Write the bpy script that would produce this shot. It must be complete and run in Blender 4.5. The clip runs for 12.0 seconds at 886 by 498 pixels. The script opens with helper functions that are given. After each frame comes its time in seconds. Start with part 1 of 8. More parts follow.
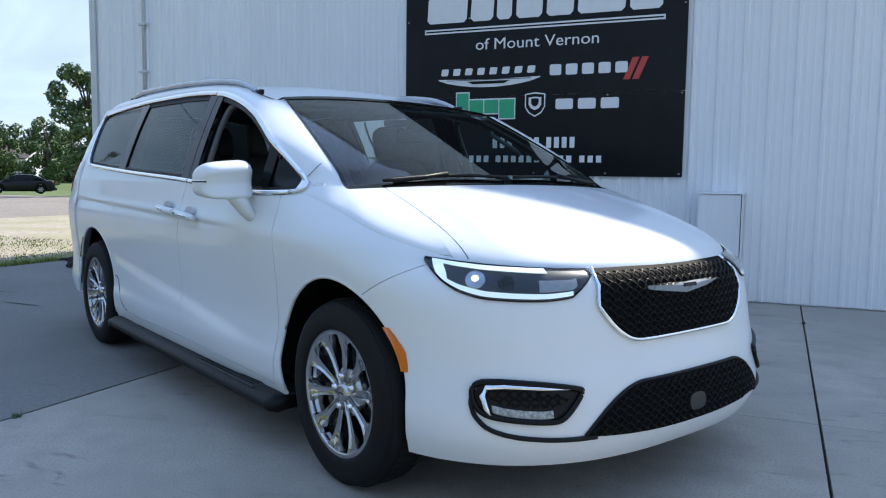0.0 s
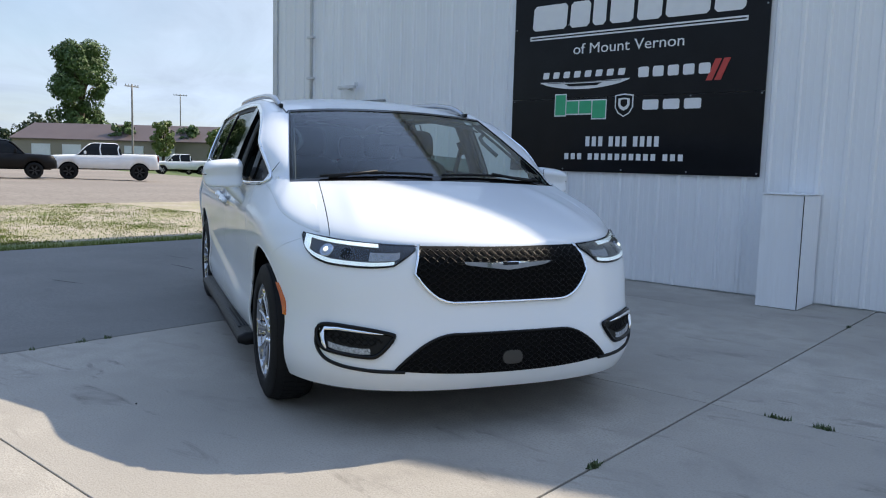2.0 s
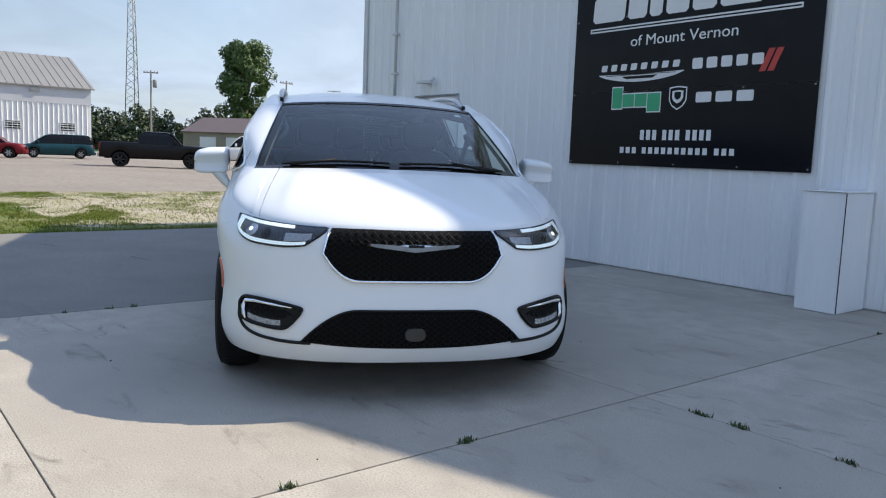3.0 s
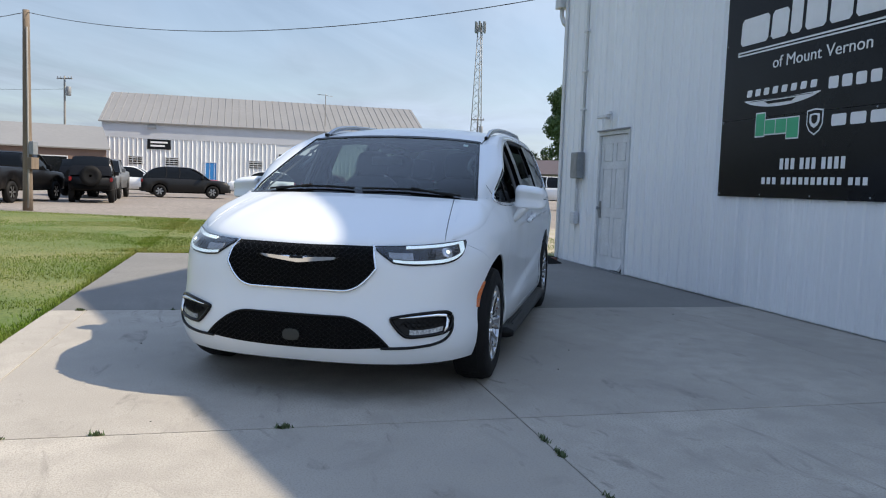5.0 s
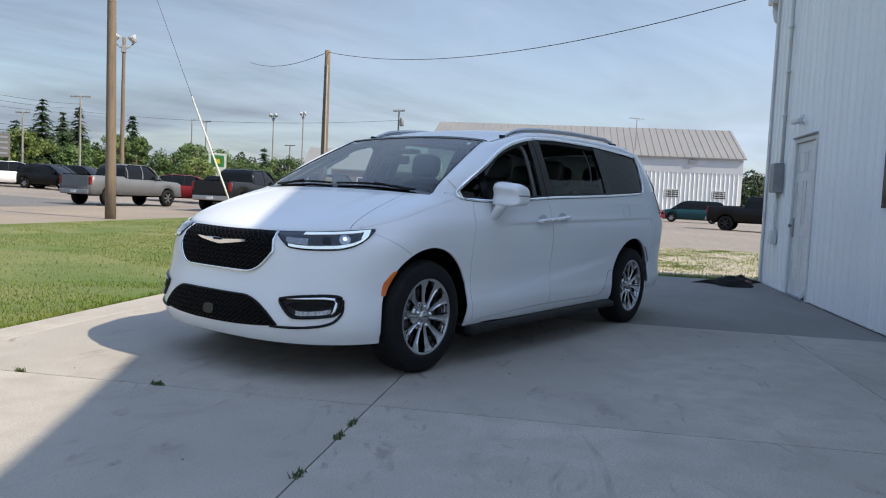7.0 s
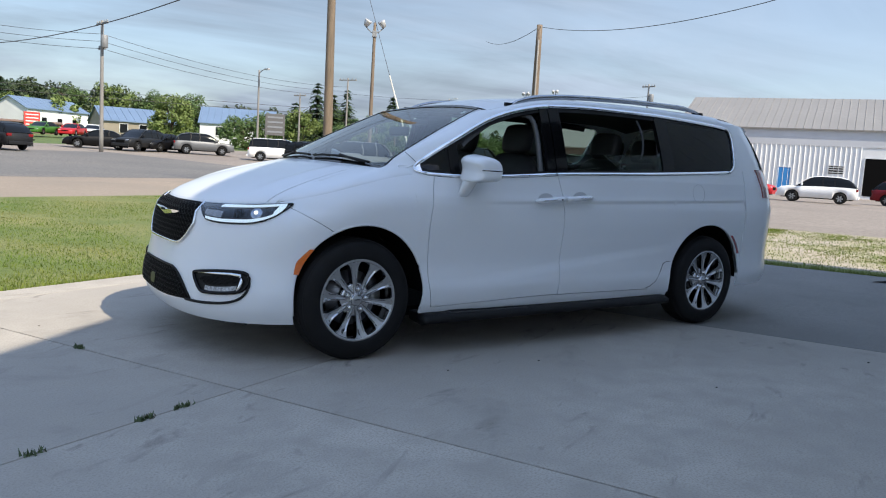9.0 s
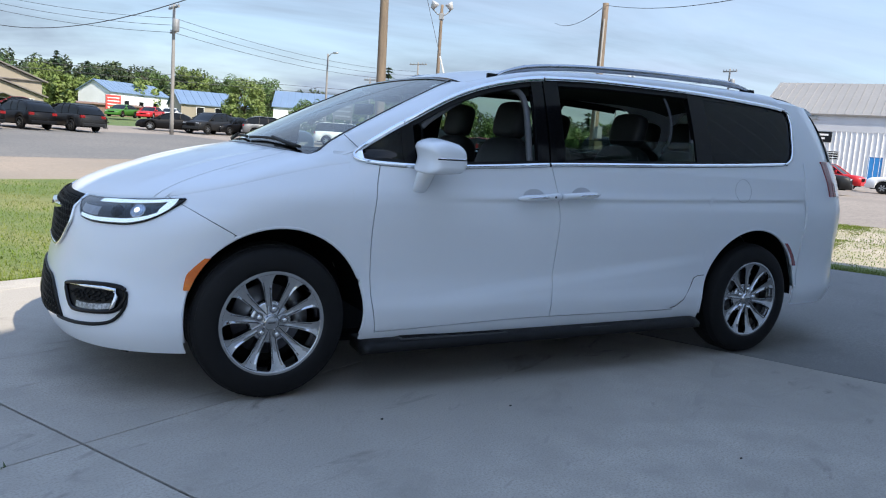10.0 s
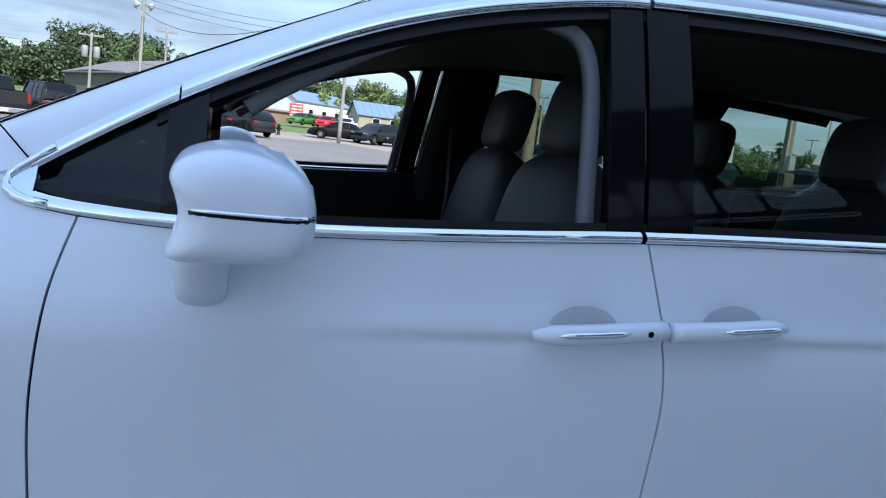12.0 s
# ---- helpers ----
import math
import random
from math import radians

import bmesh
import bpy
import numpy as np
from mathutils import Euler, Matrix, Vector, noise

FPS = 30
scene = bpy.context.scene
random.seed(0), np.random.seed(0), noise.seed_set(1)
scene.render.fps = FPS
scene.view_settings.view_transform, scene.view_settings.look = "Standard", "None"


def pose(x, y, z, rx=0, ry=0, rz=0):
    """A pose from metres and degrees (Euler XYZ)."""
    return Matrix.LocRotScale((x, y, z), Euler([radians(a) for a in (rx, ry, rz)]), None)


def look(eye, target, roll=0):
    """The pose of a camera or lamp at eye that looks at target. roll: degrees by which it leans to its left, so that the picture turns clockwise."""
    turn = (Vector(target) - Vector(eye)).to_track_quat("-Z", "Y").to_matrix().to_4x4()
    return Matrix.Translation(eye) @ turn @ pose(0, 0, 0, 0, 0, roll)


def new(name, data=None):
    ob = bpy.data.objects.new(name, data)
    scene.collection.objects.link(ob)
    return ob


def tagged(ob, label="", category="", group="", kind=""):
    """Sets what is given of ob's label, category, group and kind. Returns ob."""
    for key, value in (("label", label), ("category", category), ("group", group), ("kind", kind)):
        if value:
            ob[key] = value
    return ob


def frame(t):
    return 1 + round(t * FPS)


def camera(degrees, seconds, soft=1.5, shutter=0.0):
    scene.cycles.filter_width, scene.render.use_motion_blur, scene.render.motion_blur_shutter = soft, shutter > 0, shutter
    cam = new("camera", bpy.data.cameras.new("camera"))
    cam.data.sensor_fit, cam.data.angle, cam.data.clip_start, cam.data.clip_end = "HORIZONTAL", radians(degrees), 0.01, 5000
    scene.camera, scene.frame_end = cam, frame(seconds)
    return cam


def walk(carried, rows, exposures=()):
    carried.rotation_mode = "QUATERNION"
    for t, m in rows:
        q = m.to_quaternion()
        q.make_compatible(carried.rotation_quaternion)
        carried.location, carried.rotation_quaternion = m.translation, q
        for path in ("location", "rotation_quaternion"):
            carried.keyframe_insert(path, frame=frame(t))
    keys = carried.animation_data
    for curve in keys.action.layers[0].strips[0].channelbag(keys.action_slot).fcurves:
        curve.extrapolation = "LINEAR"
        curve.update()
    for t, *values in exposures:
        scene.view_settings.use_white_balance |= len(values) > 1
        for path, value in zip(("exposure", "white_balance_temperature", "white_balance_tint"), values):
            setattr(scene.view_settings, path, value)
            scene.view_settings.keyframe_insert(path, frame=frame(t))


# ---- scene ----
cam = camera(59.7, 12.0, 1.1)
PATH = [
    (0, (2.406, -2.447, 1.157), (0.8688, -1.1821, 0.972), 0.7),
    (0.5, (2.805, -2.455, 1.226), (1.213, -1.2613, 1.029), 0.6),
    (1, (3.238, -2.28, 1.247), (1.5604, -1.2096, 1.05), 0.8),
    (1.5, (3.595, -2.012, 1.244), (1.8329, -1.0878, 1.043), 1.1),
    (2, (3.916, -1.596, 1.216), (2.0765, -0.8411, 1.0), 1.6),
    (2.5, (4.198, -1.114, 1.224), (2.2981, -0.5363, 0.99), 2.0),
    (4.5, (4.799, 1.104, 1.203), (2.821, 0.885, 1.011), 2.0),
    (5, (4.732, 1.709, 1.203), (2.789, 1.264, 1.037), 2.0),
    (5.5, (4.562, 2.294, 1.168), (2.684, 1.624, 1.015), 2.1),
    (6, (4.336, 2.863, 1.151), (2.543, 1.99, 1.004), 2.3),
    (6.5, (4.053, 3.396, 1.101), (2.356, 2.348, 0.961), 2.5),
    (7, (3.736, 3.881, 1.098), (2.141, 2.683, 0.963), 2.7),
    (9, (2.048, 4.819, 1.164), (0.932, 3.176, 0.94), 3.4),
    (9.5, (1.513, 4.655, 1.177), (0.487, 2.958, 0.922), 3.6),
    (10, (0.973, 4.262, 1.201), (0.016, 2.527, 0.929), 4.0),
    (10.5, (0.489, 3.753, 1.205), (-0.407, 1.986, 0.93), 4.4),
    (11, (0.026, 3.243, 1.208), (-0.804, 1.443, 0.939), 4.8),
    (11.5, (-0.358, 2.701, 1.223), (-1.089, 0.858, 0.962), 5.8),
    (12, (-0.71, 2.209, 1.25), (-1.268, 0.307, 0.984), 6.9),
]
# the clip's picture brightens and turns bluer as the camera nears the shaded side
EXPOSURES = [(0, 0.58, 5900, 8), (2.5, 0.37, 6350, 10), (6.5, 0.37, 6400, 10), (9, 0.50, 6350, 10), (10.5, 0.88, 5900, 10), (11, 1.0, 5750, 10), (12, 0.90, 5680, 10)]
walk(cam, [(t, look(eye, target, roll)) for t, eye, target, roll in PATH], EXPOSURES)

# ---- world, sun ----
SUN_UP, SUN_TO = 44.2, (-0.227, 0.974)
world = bpy.data.worlds.new("sky")
scene.world = world
world.use_nodes = True
wn, wl = world.node_tree.nodes, world.node_tree.links
wn.clear()
sky = wn.new("ShaderNodeTexSky")
sky.sky_type, sky.sun_disc = "NISHITA", False
sky.sun_elevation, sky.sun_rotation = radians(SUN_UP), math.atan2(SUN_TO[0], SUN_TO[1])
sky.air_density, sky.dust_density, sky.ozone_density = 1.0, 1.2, 1.0
wtc, wsep, wmap = wn.new("ShaderNodeTexCoord"), wn.new("ShaderNodeSeparateXYZ"), wn.new("ShaderNodeCombineXYZ")
wl.new(wtc.outputs["Generated"], wsep.inputs[0])


def wmath(op, a, b):
    m = wn.new("ShaderNodeMath")
    m.operation = op
    for i, v in enumerate((a, b)):
        if isinstance(v, (int, float)):
            m.inputs[i].default_value = v
        else:
            wl.new(v, m.inputs[i])
    return m.outputs[0]


# thin cloud layers, projected on a plane high above
up = wmath("ADD", wmath("MAXIMUM", wsep.outputs[2], 0.0), 0.09)
wl.new(wmath("DIVIDE", wsep.outputs[0], up), wmap.inputs[0])
wl.new(wmath("DIVIDE", wsep.outputs[1], up), wmap.inputs[1])
cl = wn.new("ShaderNodeTexNoise")
cl.inputs["Scale"].default_value, cl.inputs["Detail"].default_value, cl.inputs["Roughness"].default_value = 0.42, 6.0, 0.55
cl.inputs["Distortion"].default_value = 0.6
wl.new(wmap.outputs[0], cl.inputs["Vector"])
clr = wn.new("ShaderNodeValToRGB")
clr.color_ramp.elements[0].position, clr.color_ramp.elements[1].position = 0.36, 0.62
clr.color_ramp.elements[0].color, clr.color_ramp.elements[1].color = (0.45, 0.45, 0.45, 1), (0.97, 0.97, 0.97, 1)
wl.new(cl.outputs["Fac"], clr.inputs[0])
cmix = wn.new("ShaderNodeMix")
cmix.data_type = "RGBA"
wl.new(clr.outputs[0], cmix.inputs[0])
wl.new(sky.outputs[0], cmix.inputs[6])
# the thin high cloud is brighter and bluer than the haze low down
hi = wmath("MINIMUM", wmath("MULTIPLY", wmath("MAXIMUM", wmath("SUBTRACT", wsep.outputs[2], 0.30), 0.0), 2.2), 1.0)
cramp = wn.new("ShaderNodeMix")
cramp.data_type = "RGBA"
wl.new(hi, cramp.inputs[0])
cramp.inputs[6].default_value, cramp.inputs[7].default_value = (3.4, 4.0, 4.86, 1), (2.75, 3.85, 6.1, 1)
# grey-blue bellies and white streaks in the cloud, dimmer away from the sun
cl2 = wn.new("ShaderNodeTexNoise")
cl2.inputs["Scale"].default_value, cl2.inputs["Detail"].default_value, cl2.inputs["Roughness"].default_value = 0.85, 5.0, 0.6
cl2.inputs["Distortion"].default_value = 1.2
wmp2 = wn.new("ShaderNodeMapping")
wmp2.inputs["Scale"].default_value, wmp2.inputs["Rotation"].default_value = (0.45, 1.3, 1.0), (0, 0, 0.5)
wl.new(wmap.outputs[0], wmp2.inputs[0])
wl.new(wmp2.outputs[0], cl2.inputs["Vector"])
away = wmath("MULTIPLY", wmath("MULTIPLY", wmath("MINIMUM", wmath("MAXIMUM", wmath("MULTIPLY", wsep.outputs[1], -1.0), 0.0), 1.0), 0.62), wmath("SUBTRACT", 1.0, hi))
# the veil of cloud glows round the sun
sdir = Vector((SUN_TO[0] * math.cos(radians(SUN_UP)), SUN_TO[1] * math.cos(radians(SUN_UP)), math.sin(radians(SUN_UP))))
facing = wmath("ADD", wmath("ADD", wmath("MULTIPLY", wsep.outputs[0], sdir.x), wmath("MULTIPLY", wsep.outputs[1], sdir.y)), wmath("MULTIPLY", wsep.outputs[2], sdir.z))
glow = wmath("MULTIPLY", wmath("POWER", wmath("MAXIMUM", facing, 0.0), 4.0), 0.3)
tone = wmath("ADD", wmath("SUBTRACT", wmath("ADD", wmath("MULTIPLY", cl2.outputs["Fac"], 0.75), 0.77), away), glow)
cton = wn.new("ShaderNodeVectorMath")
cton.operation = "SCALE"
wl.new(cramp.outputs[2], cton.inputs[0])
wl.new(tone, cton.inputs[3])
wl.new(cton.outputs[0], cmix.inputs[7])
wbg, wout = wn.new("ShaderNodeBackground"), wn.new("ShaderNodeOutputWorld")
wbg.inputs[1].default_value = 0.13
wl.new(cmix.outputs[2], wbg.inputs[0])
wl.new(wbg.outputs[0], wout.inputs[0])
sun = new("sun", bpy.data.lights.new("sun", "SUN"))
sun.data.energy, sun.data.angle, sun.data.color = 5.0, radians(0.6), (1.0, 0.87, 0.68)
sun.matrix_world = look((0, 0, 0), (-SUN_TO[0], -SUN_TO[1], -math.tan(radians(SUN_UP))))

# ---- materials ----


def mat(name, color, rough=0.5, metal=0.0, vary=0.0, scale=3.0, fine=0.0, fine_scale=60.0, bump=0.0, bump_scale=80.0,
        coat=0.0, spec=0.5, second=None, rough_vary=0.0, per_piece=0.0, smudge=0.0, scuff=0.0, grain=0.0, stretch=(1, 1, 1), coords="Object"):
    """A procedural surface: base colour with stains at one scale and grain at another, fine relief, uneven gloss."""
    m = bpy.data.materials.new(name)
    m.use_nodes = True
    n, l = m.node_tree.nodes, m.node_tree.links
    b = n["Principled BSDF"]
    b.inputs["Roughness"].default_value, b.inputs["Metallic"].default_value = rough, metal
    b.inputs["Coat Weight"].default_value, b.inputs["Coat Roughness"].default_value = coat, 0.03
    b.inputs["Specular IOR Level"].default_value = spec
    tc, mp = n.new("ShaderNodeTexCoord"), n.new("ShaderNodeMapping")
    mp.inputs["Scale"].default_value = stretch
    l.new(tc.outputs[coords], mp.inputs[0])
    col = n.new("ShaderNodeRGB")
    col.outputs[0].default_value = (*color, 1)
    out = col.outputs[0]

    def noise_tex(s, detail):
        t = n.new("ShaderNodeTexNoise")
        t.inputs["Scale"].default_value, t.inputs["Detail"].default_value = s, detail
        l.new(mp.outputs[0], t.inputs["Vector"])
        return t.outputs["Fac"]

    def blend(fac, lo, hi, other, how="MIX", amount=None):
        nonlocal out
        r = n.new("ShaderNodeMapRange")
        r.inputs[1].default_value, r.inputs[2].default_value = lo, hi
        r.inputs[3].default_value, r.inputs[4].default_value = 0.0, amount if amount is not None else 1.0
        l.new(fac, r.inputs[0])
        x = n.new("ShaderNodeMix")
        x.data_type, x.blend_type = "RGBA", how
        l.new(r.outputs[0], x.inputs[0])
        l.new(out, x.inputs[6])
        x.inputs[7].default_value = (*other, 1)
        out = x.outputs[2]

    if vary:
        f = noise_tex(scale, 5.0)
        blend(f, 0.35, 0.7, second or tuple(c * (1 - vary) for c in color))
        if rough_vary:
            r = n.new("ShaderNodeMapRange")
            r.inputs[1].default_value, r.inputs[2].default_value = 0.3, 0.7
            r.inputs[3].default_value, r.inputs[4].default_value = max(rough - rough_vary, 0.02), min(rough + rough_vary, 1)
            l.new(f, r.inputs[0])
            l.new(r.outputs[0], b.inputs["Roughness"])
    if smudge:
        mp2 = n.new("ShaderNodeMapping")
        mp2.inputs["Scale"].default_value, mp2.inputs["Rotation"].default_value = (1.0, 1.7, 1.0), (0, 0, 0.3)
        l.new(tc.outputs[coords], mp2.inputs[0])
        st = n.new("ShaderNodeTexNoise")
        st.inputs["Scale"].default_value, st.inputs["Detail"].default_value, st.inputs["Roughness"].default_value = 1.1, 8.0, 0.68
        st.inputs["Distortion"].default_value = 0.8
        l.new(mp2.outputs[0], st.inputs["Vector"])
        blend(st.outputs["Fac"], 0.56, 0.74, tuple(c * (1 - smudge) for c in color))
    if scuff:
        mp3 = n.new("ShaderNodeMapping")
        mp3.inputs["Scale"].default_value, mp3.inputs["Rotation"].default_value = (0.8, 2.6, 1.0), (0, 0, -0.35)
        l.new(tc.outputs[coords], mp3.inputs[0])
        sf = n.new("ShaderNodeTexNoise")
        sf.inputs["Scale"].default_value, sf.inputs["Detail"].default_value, sf.inputs["Roughness"].default_value = 1.7, 6.0, 0.62
        sf.inputs["Distortion"].default_value = 1.8
        l.new(mp3.outputs[0], sf.inputs["Vector"])
        blend(sf.outputs["Fac"], 0.60, 0.72, tuple(c * (1 - scuff) for c in color))
    if fine:
        blend(noise_tex(fine_scale, 3.0), 0.4, 0.7, tuple(c * (1 - fine) for c in color))
    if grain:
        blend(noise_tex(95.0, 2.0), 0.45, 0.75, tuple(c * (1 - grain) for c in color))
    if per_piece:
        oi = n.new("ShaderNodeObjectInfo")
        blend(oi.outputs["Random"], 0.0, 1.0, tuple(c * (1 - per_piece) for c in color))
    l.new(out, b.inputs["Base Color"])
    if bump:
        bp = n.new("ShaderNodeBump")
        bp.inputs["Strength"].default_value, bp.inputs["Distance"].default_value = bump, 0.01
        l.new(noise_tex(bump_scale, 4.0), bp.inputs["Height"])
        l.new(bp.outputs[0], b.inputs["Normal"])
    return m


def glass_mat(name, tint, gloss=1.0, bend=4.5, base=0.045):
    """A thin pane: what is behind it tinted, the surroundings mirrored by Fresnel."""
    m = bpy.data.materials.new(name)
    m.use_nodes = True
    n, l = m.node_tree.nodes, m.node_tree.links
    n.clear()
    tr, gl, mx, fr, o = (n.new("ShaderNode" + k) for k in ("BsdfTransparent", "BsdfGlossy", "MixShader", "LayerWeight", "OutputMaterial"))
    tr.inputs[0].default_value = (*tint, 1)
    gl.inputs["Roughness"].default_value = 0.015
    gl.inputs[0].default_value = (gloss, gloss, gloss, 1)
    fr.inputs["Blend"].default_value = 0.5
    pw, sc = n.new("ShaderNodeMath"), n.new("ShaderNodeMath")
    pw.operation, sc.operation = "POWER", "MULTIPLY_ADD"
    pw.inputs[1].default_value, sc.inputs[1].default_value, sc.inputs[2].default_value = bend, 1.0 - base, base
    l.new(fr.outputs["Facing"], pw.inputs[0])
    l.new(pw.outputs[0], sc.inputs[0])
    l.new(sc.outputs[0], mx.inputs[0])
    l.new(tr.outputs[0], mx.inputs[1])
    l.new(gl.outputs[0], mx.inputs[2])
    l.new(mx.outputs[0], o.inputs[0])
    return m


def lamp_mat(name, color, strength):
    m = bpy.data.materials.new(name)
    m.use_nodes = True
    b = m.node_tree.nodes["Principled BSDF"]
    b.inputs["Base Color"].default_value = (*color, 1)
    b.inputs["Emission Color"].default_value = (*color, 1)
    b.inputs["Emission Strength"].default_value = strength
    b.inputs["Roughness"].default_value = 0.2
    return m


PAINT = mat("white_paint", (0.73, 0.75, 0.77), 0.35, 0, 0.02, 2.0, coat=0.6, bump=0.0, spec=0.2)
CHROME = mat("chrome", (0.86, 0.87, 0.88), 0.08, 1.0, 0.06, 9.0, rough_vary=0.03)
ALLOY = mat("polished_alloy", (0.55, 0.55, 0.55), 0.09, 1.0, 0.2, 14.0, rough_vary=0.04)
SATIN = mat("satin_rail", (0.46, 0.47, 0.49), 0.24, 1.0, 0.1, 10.0)
GLOSSBLACK = mat("gloss_black", (0.004, 0.004, 0.0045), 0.07, 0, 0.2, 6.0, spec=0.22)
BLACKPLASTIC = mat("black_plastic", (0.008, 0.008, 0.0085), 0.5, 0, 0.3, 20.0, 0.3, 300.0, 0.15, 400.0, spec=0.25)
RUBBER = mat("tyre_rubber", (0.011, 0.011, 0.0115), 0.7, 0, 0.35, 9.0, 0.2, 120.0, 0.2, 200.0, spec=0.2)
DARK = mat("dark_liner", (0.003, 0.003, 0.0032), 0.85, 0, 0.3, 8.0, spec=0.1)
STEEL = mat("brake_steel", (0.30, 0.30, 0.31), 0.38, 1.0, 0.4, 12.0, rough_vary=0.1)
LEATHER = mat("black_leather", (0.030, 0.030, 0.032), 0.5, 0, 0.3, 7.0, 0.2, 90.0, 0.25, 140.0, spec=0.3)
TRIMGREY = mat("grey_trim", (0.115, 0.115, 0.118), 0.7, 0, 0.1, 6.0, 0.1, 120.0)
HEADLINER = mat("headliner", (0.05, 0.05, 0.052), 0.95, 0, 0.1, 12.0, 0.1, 200.0)
AMBER = mat("amber_lens", (0.74, 0.155, 0.010), 0.15, 0, 0.25, 30.0, 0.2, 120.0, coat=1.0)
REDLENS = mat("red_lens", (0.25, 0.012, 0.015), 0.12, 0, 0.3, 20.0, coat=1.0)
LENS = glass_mat("lamp_lens", (0.93, 0.95, 0.97), 1.0, 5.0, 0.02)
CLEAR = glass_mat("clear_glass", (0.60, 0.71, 0.68), 1.0, 4.6, 0.035)
TINT = glass_mat("tinted_glass", (0.14, 0.165, 0.16), 0.6)
PALETINT = glass_mat("pale_tinted_glass", (0.60, 0.68, 0.64), 0.5)
DRL = lamp_mat("running_light", (0.84, 0.92, 0.90), 0.30)
BULB = lamp_mat("projector", (0.95, 0.97, 0.85), 0.8)
HOUSING = mat("lamp_housing", (0.012, 0.013, 0.015), 0.3, 0.1, 0.5, 16.0, 0.3, 60.0)
REFLECTOR = mat("lamp_reflector", (0.55, 0.56, 0.58), 0.18, 1.0, 0.4, 30.0)

CONCRETE = mat("concrete_slab", (0.46, 0.423, 0.367), 0.85, 0, 0.28, 0.55, 0.24, 5.0, 0.3, 120.0, second=(0.31, 0.286, 0.252), spec=0.3, smudge=0.5, scuff=0.65, grain=0.35, coords="Object")
OLDCONCRETE = mat("old_concrete_slab", (0.235, 0.226, 0.21), 0.88, 0, 0.30, 0.8, 0.25, 40.0, 0.35, 110.0, smudge=0.4, scuff=0.3, grain=0.35)
JOINT = mat("joint_dirt", (0.035, 0.032, 0.028), 0.95, 0, 0.4, 12.0)
CLAD = mat("white_cladding", (0.90, 0.915, 0.93), 0.42, 0.0, 0.22, 1.3, 0.10, 16.0, 0.08, 60.0, second=(0.74, 0.765, 0.80), stretch=(3.0, 3.0, 0.30), per_piece=0.10, rough_vary=0.08, coat=0.35)
TRIMWHITE = mat("white_trim", (0.66, 0.68, 0.70), 0.45, 0, 0.2, 5.0, 0.15, 40.0)
DOORPAINT = mat("door_paint", (0.70, 0.72, 0.74), 0.4, 0, 0.2, 4.0, 0.15, 30.0)
GREYMETAL = mat("grey_metal_box", (0.30, 0.32, 0.34), 0.45, 0.5, 0.3, 9.0, 0.2, 60.0)
SIGNBLACK = mat("sign_black", (0.010, 0.0105, 0.013), 0.2, 0, 0.35, 3.0, 0.2, 30.0, spec=0.20, rough_vary=0.05)
SIGNWHITE = mat("sign_white", (0.80, 0.80, 0.80), 0.35, 0, 0.06, 8.0)
SIGNGREEN = mat("sign_green", (0.05, 0.42, 0.20), 0.35, 0, 0.1, 8.0)
SIGNRED = mat("sign_red", (0.55, 0.06, 0.05), 0.35, 0, 0.1, 8.0)


# ---- helpers ----
def link(name, verts, faces, material, parent=None, label="", smooth=True, matrix=None):
    me = bpy.data.meshes.new(name)
    me.from_pydata([tuple(v) for v in verts], [], faces)
    me.materials.append(material)
    if smooth:
        me.polygons.foreach_set("use_smooth", [True] * len(me.polygons))
    me.update()
    ob = new(name, me)
    if parent is not None:
        ob.parent = parent
    if matrix is not None:
        ob.matrix_basis = matrix
    if label:
        tagged(ob, label)
    return ob


def part(name, bm, material, parent=None, label="", smooth=True, matrix=None):
    me = bpy.data.meshes.new(name)
    bm.to_mesh(me)
    bm.free()
    me.materials.append(material)
    if smooth:
        me.polygons.foreach_set("use_smooth", [True] * len(me.polygons))
    ob = new(name, me)
    if parent is not None:
        ob.parent = parent
    if matrix is not None:
        ob.matrix_basis = matrix
    if label:
        tagged(ob, label)
    return ob


def thing(name, label, category, group="", kind="", at=(0, 0, 0), turn=0.0):
    e = new(name)
    e.empty_display_size = 0.1
    e.location, e.rotation_euler = at, (0, 0, radians(turn))
    return tagged(e, label, category, group, kind)


def thick(ob, depth, offset=-1.0, split=True):
    s = ob.modifiers.new("thickness", "SOLIDIFY")
    s.thickness, s.offset = depth, offset
    if split:
        e = ob.modifiers.new("crisp edges", "EDGE_SPLIT")
        e.split_angle = radians(40)
    return ob


def grid(fn, us, vs):
    verts = [fn(u, v) for u in us for v in vs]
    nv = len(vs)
    faces = [(i * nv + j, (i + 1) * nv + j, (i + 1) * nv + j + 1, i * nv + j + 1) for i in range(len(us) - 1) for j in range(nv - 1)]
    return verts, faces


def flip(faces):
    return [tuple(reversed(f)) for f in faces]


def lin(a, b, n):
    return [a + (b - a) * i / (n - 1) for i in range(n)]


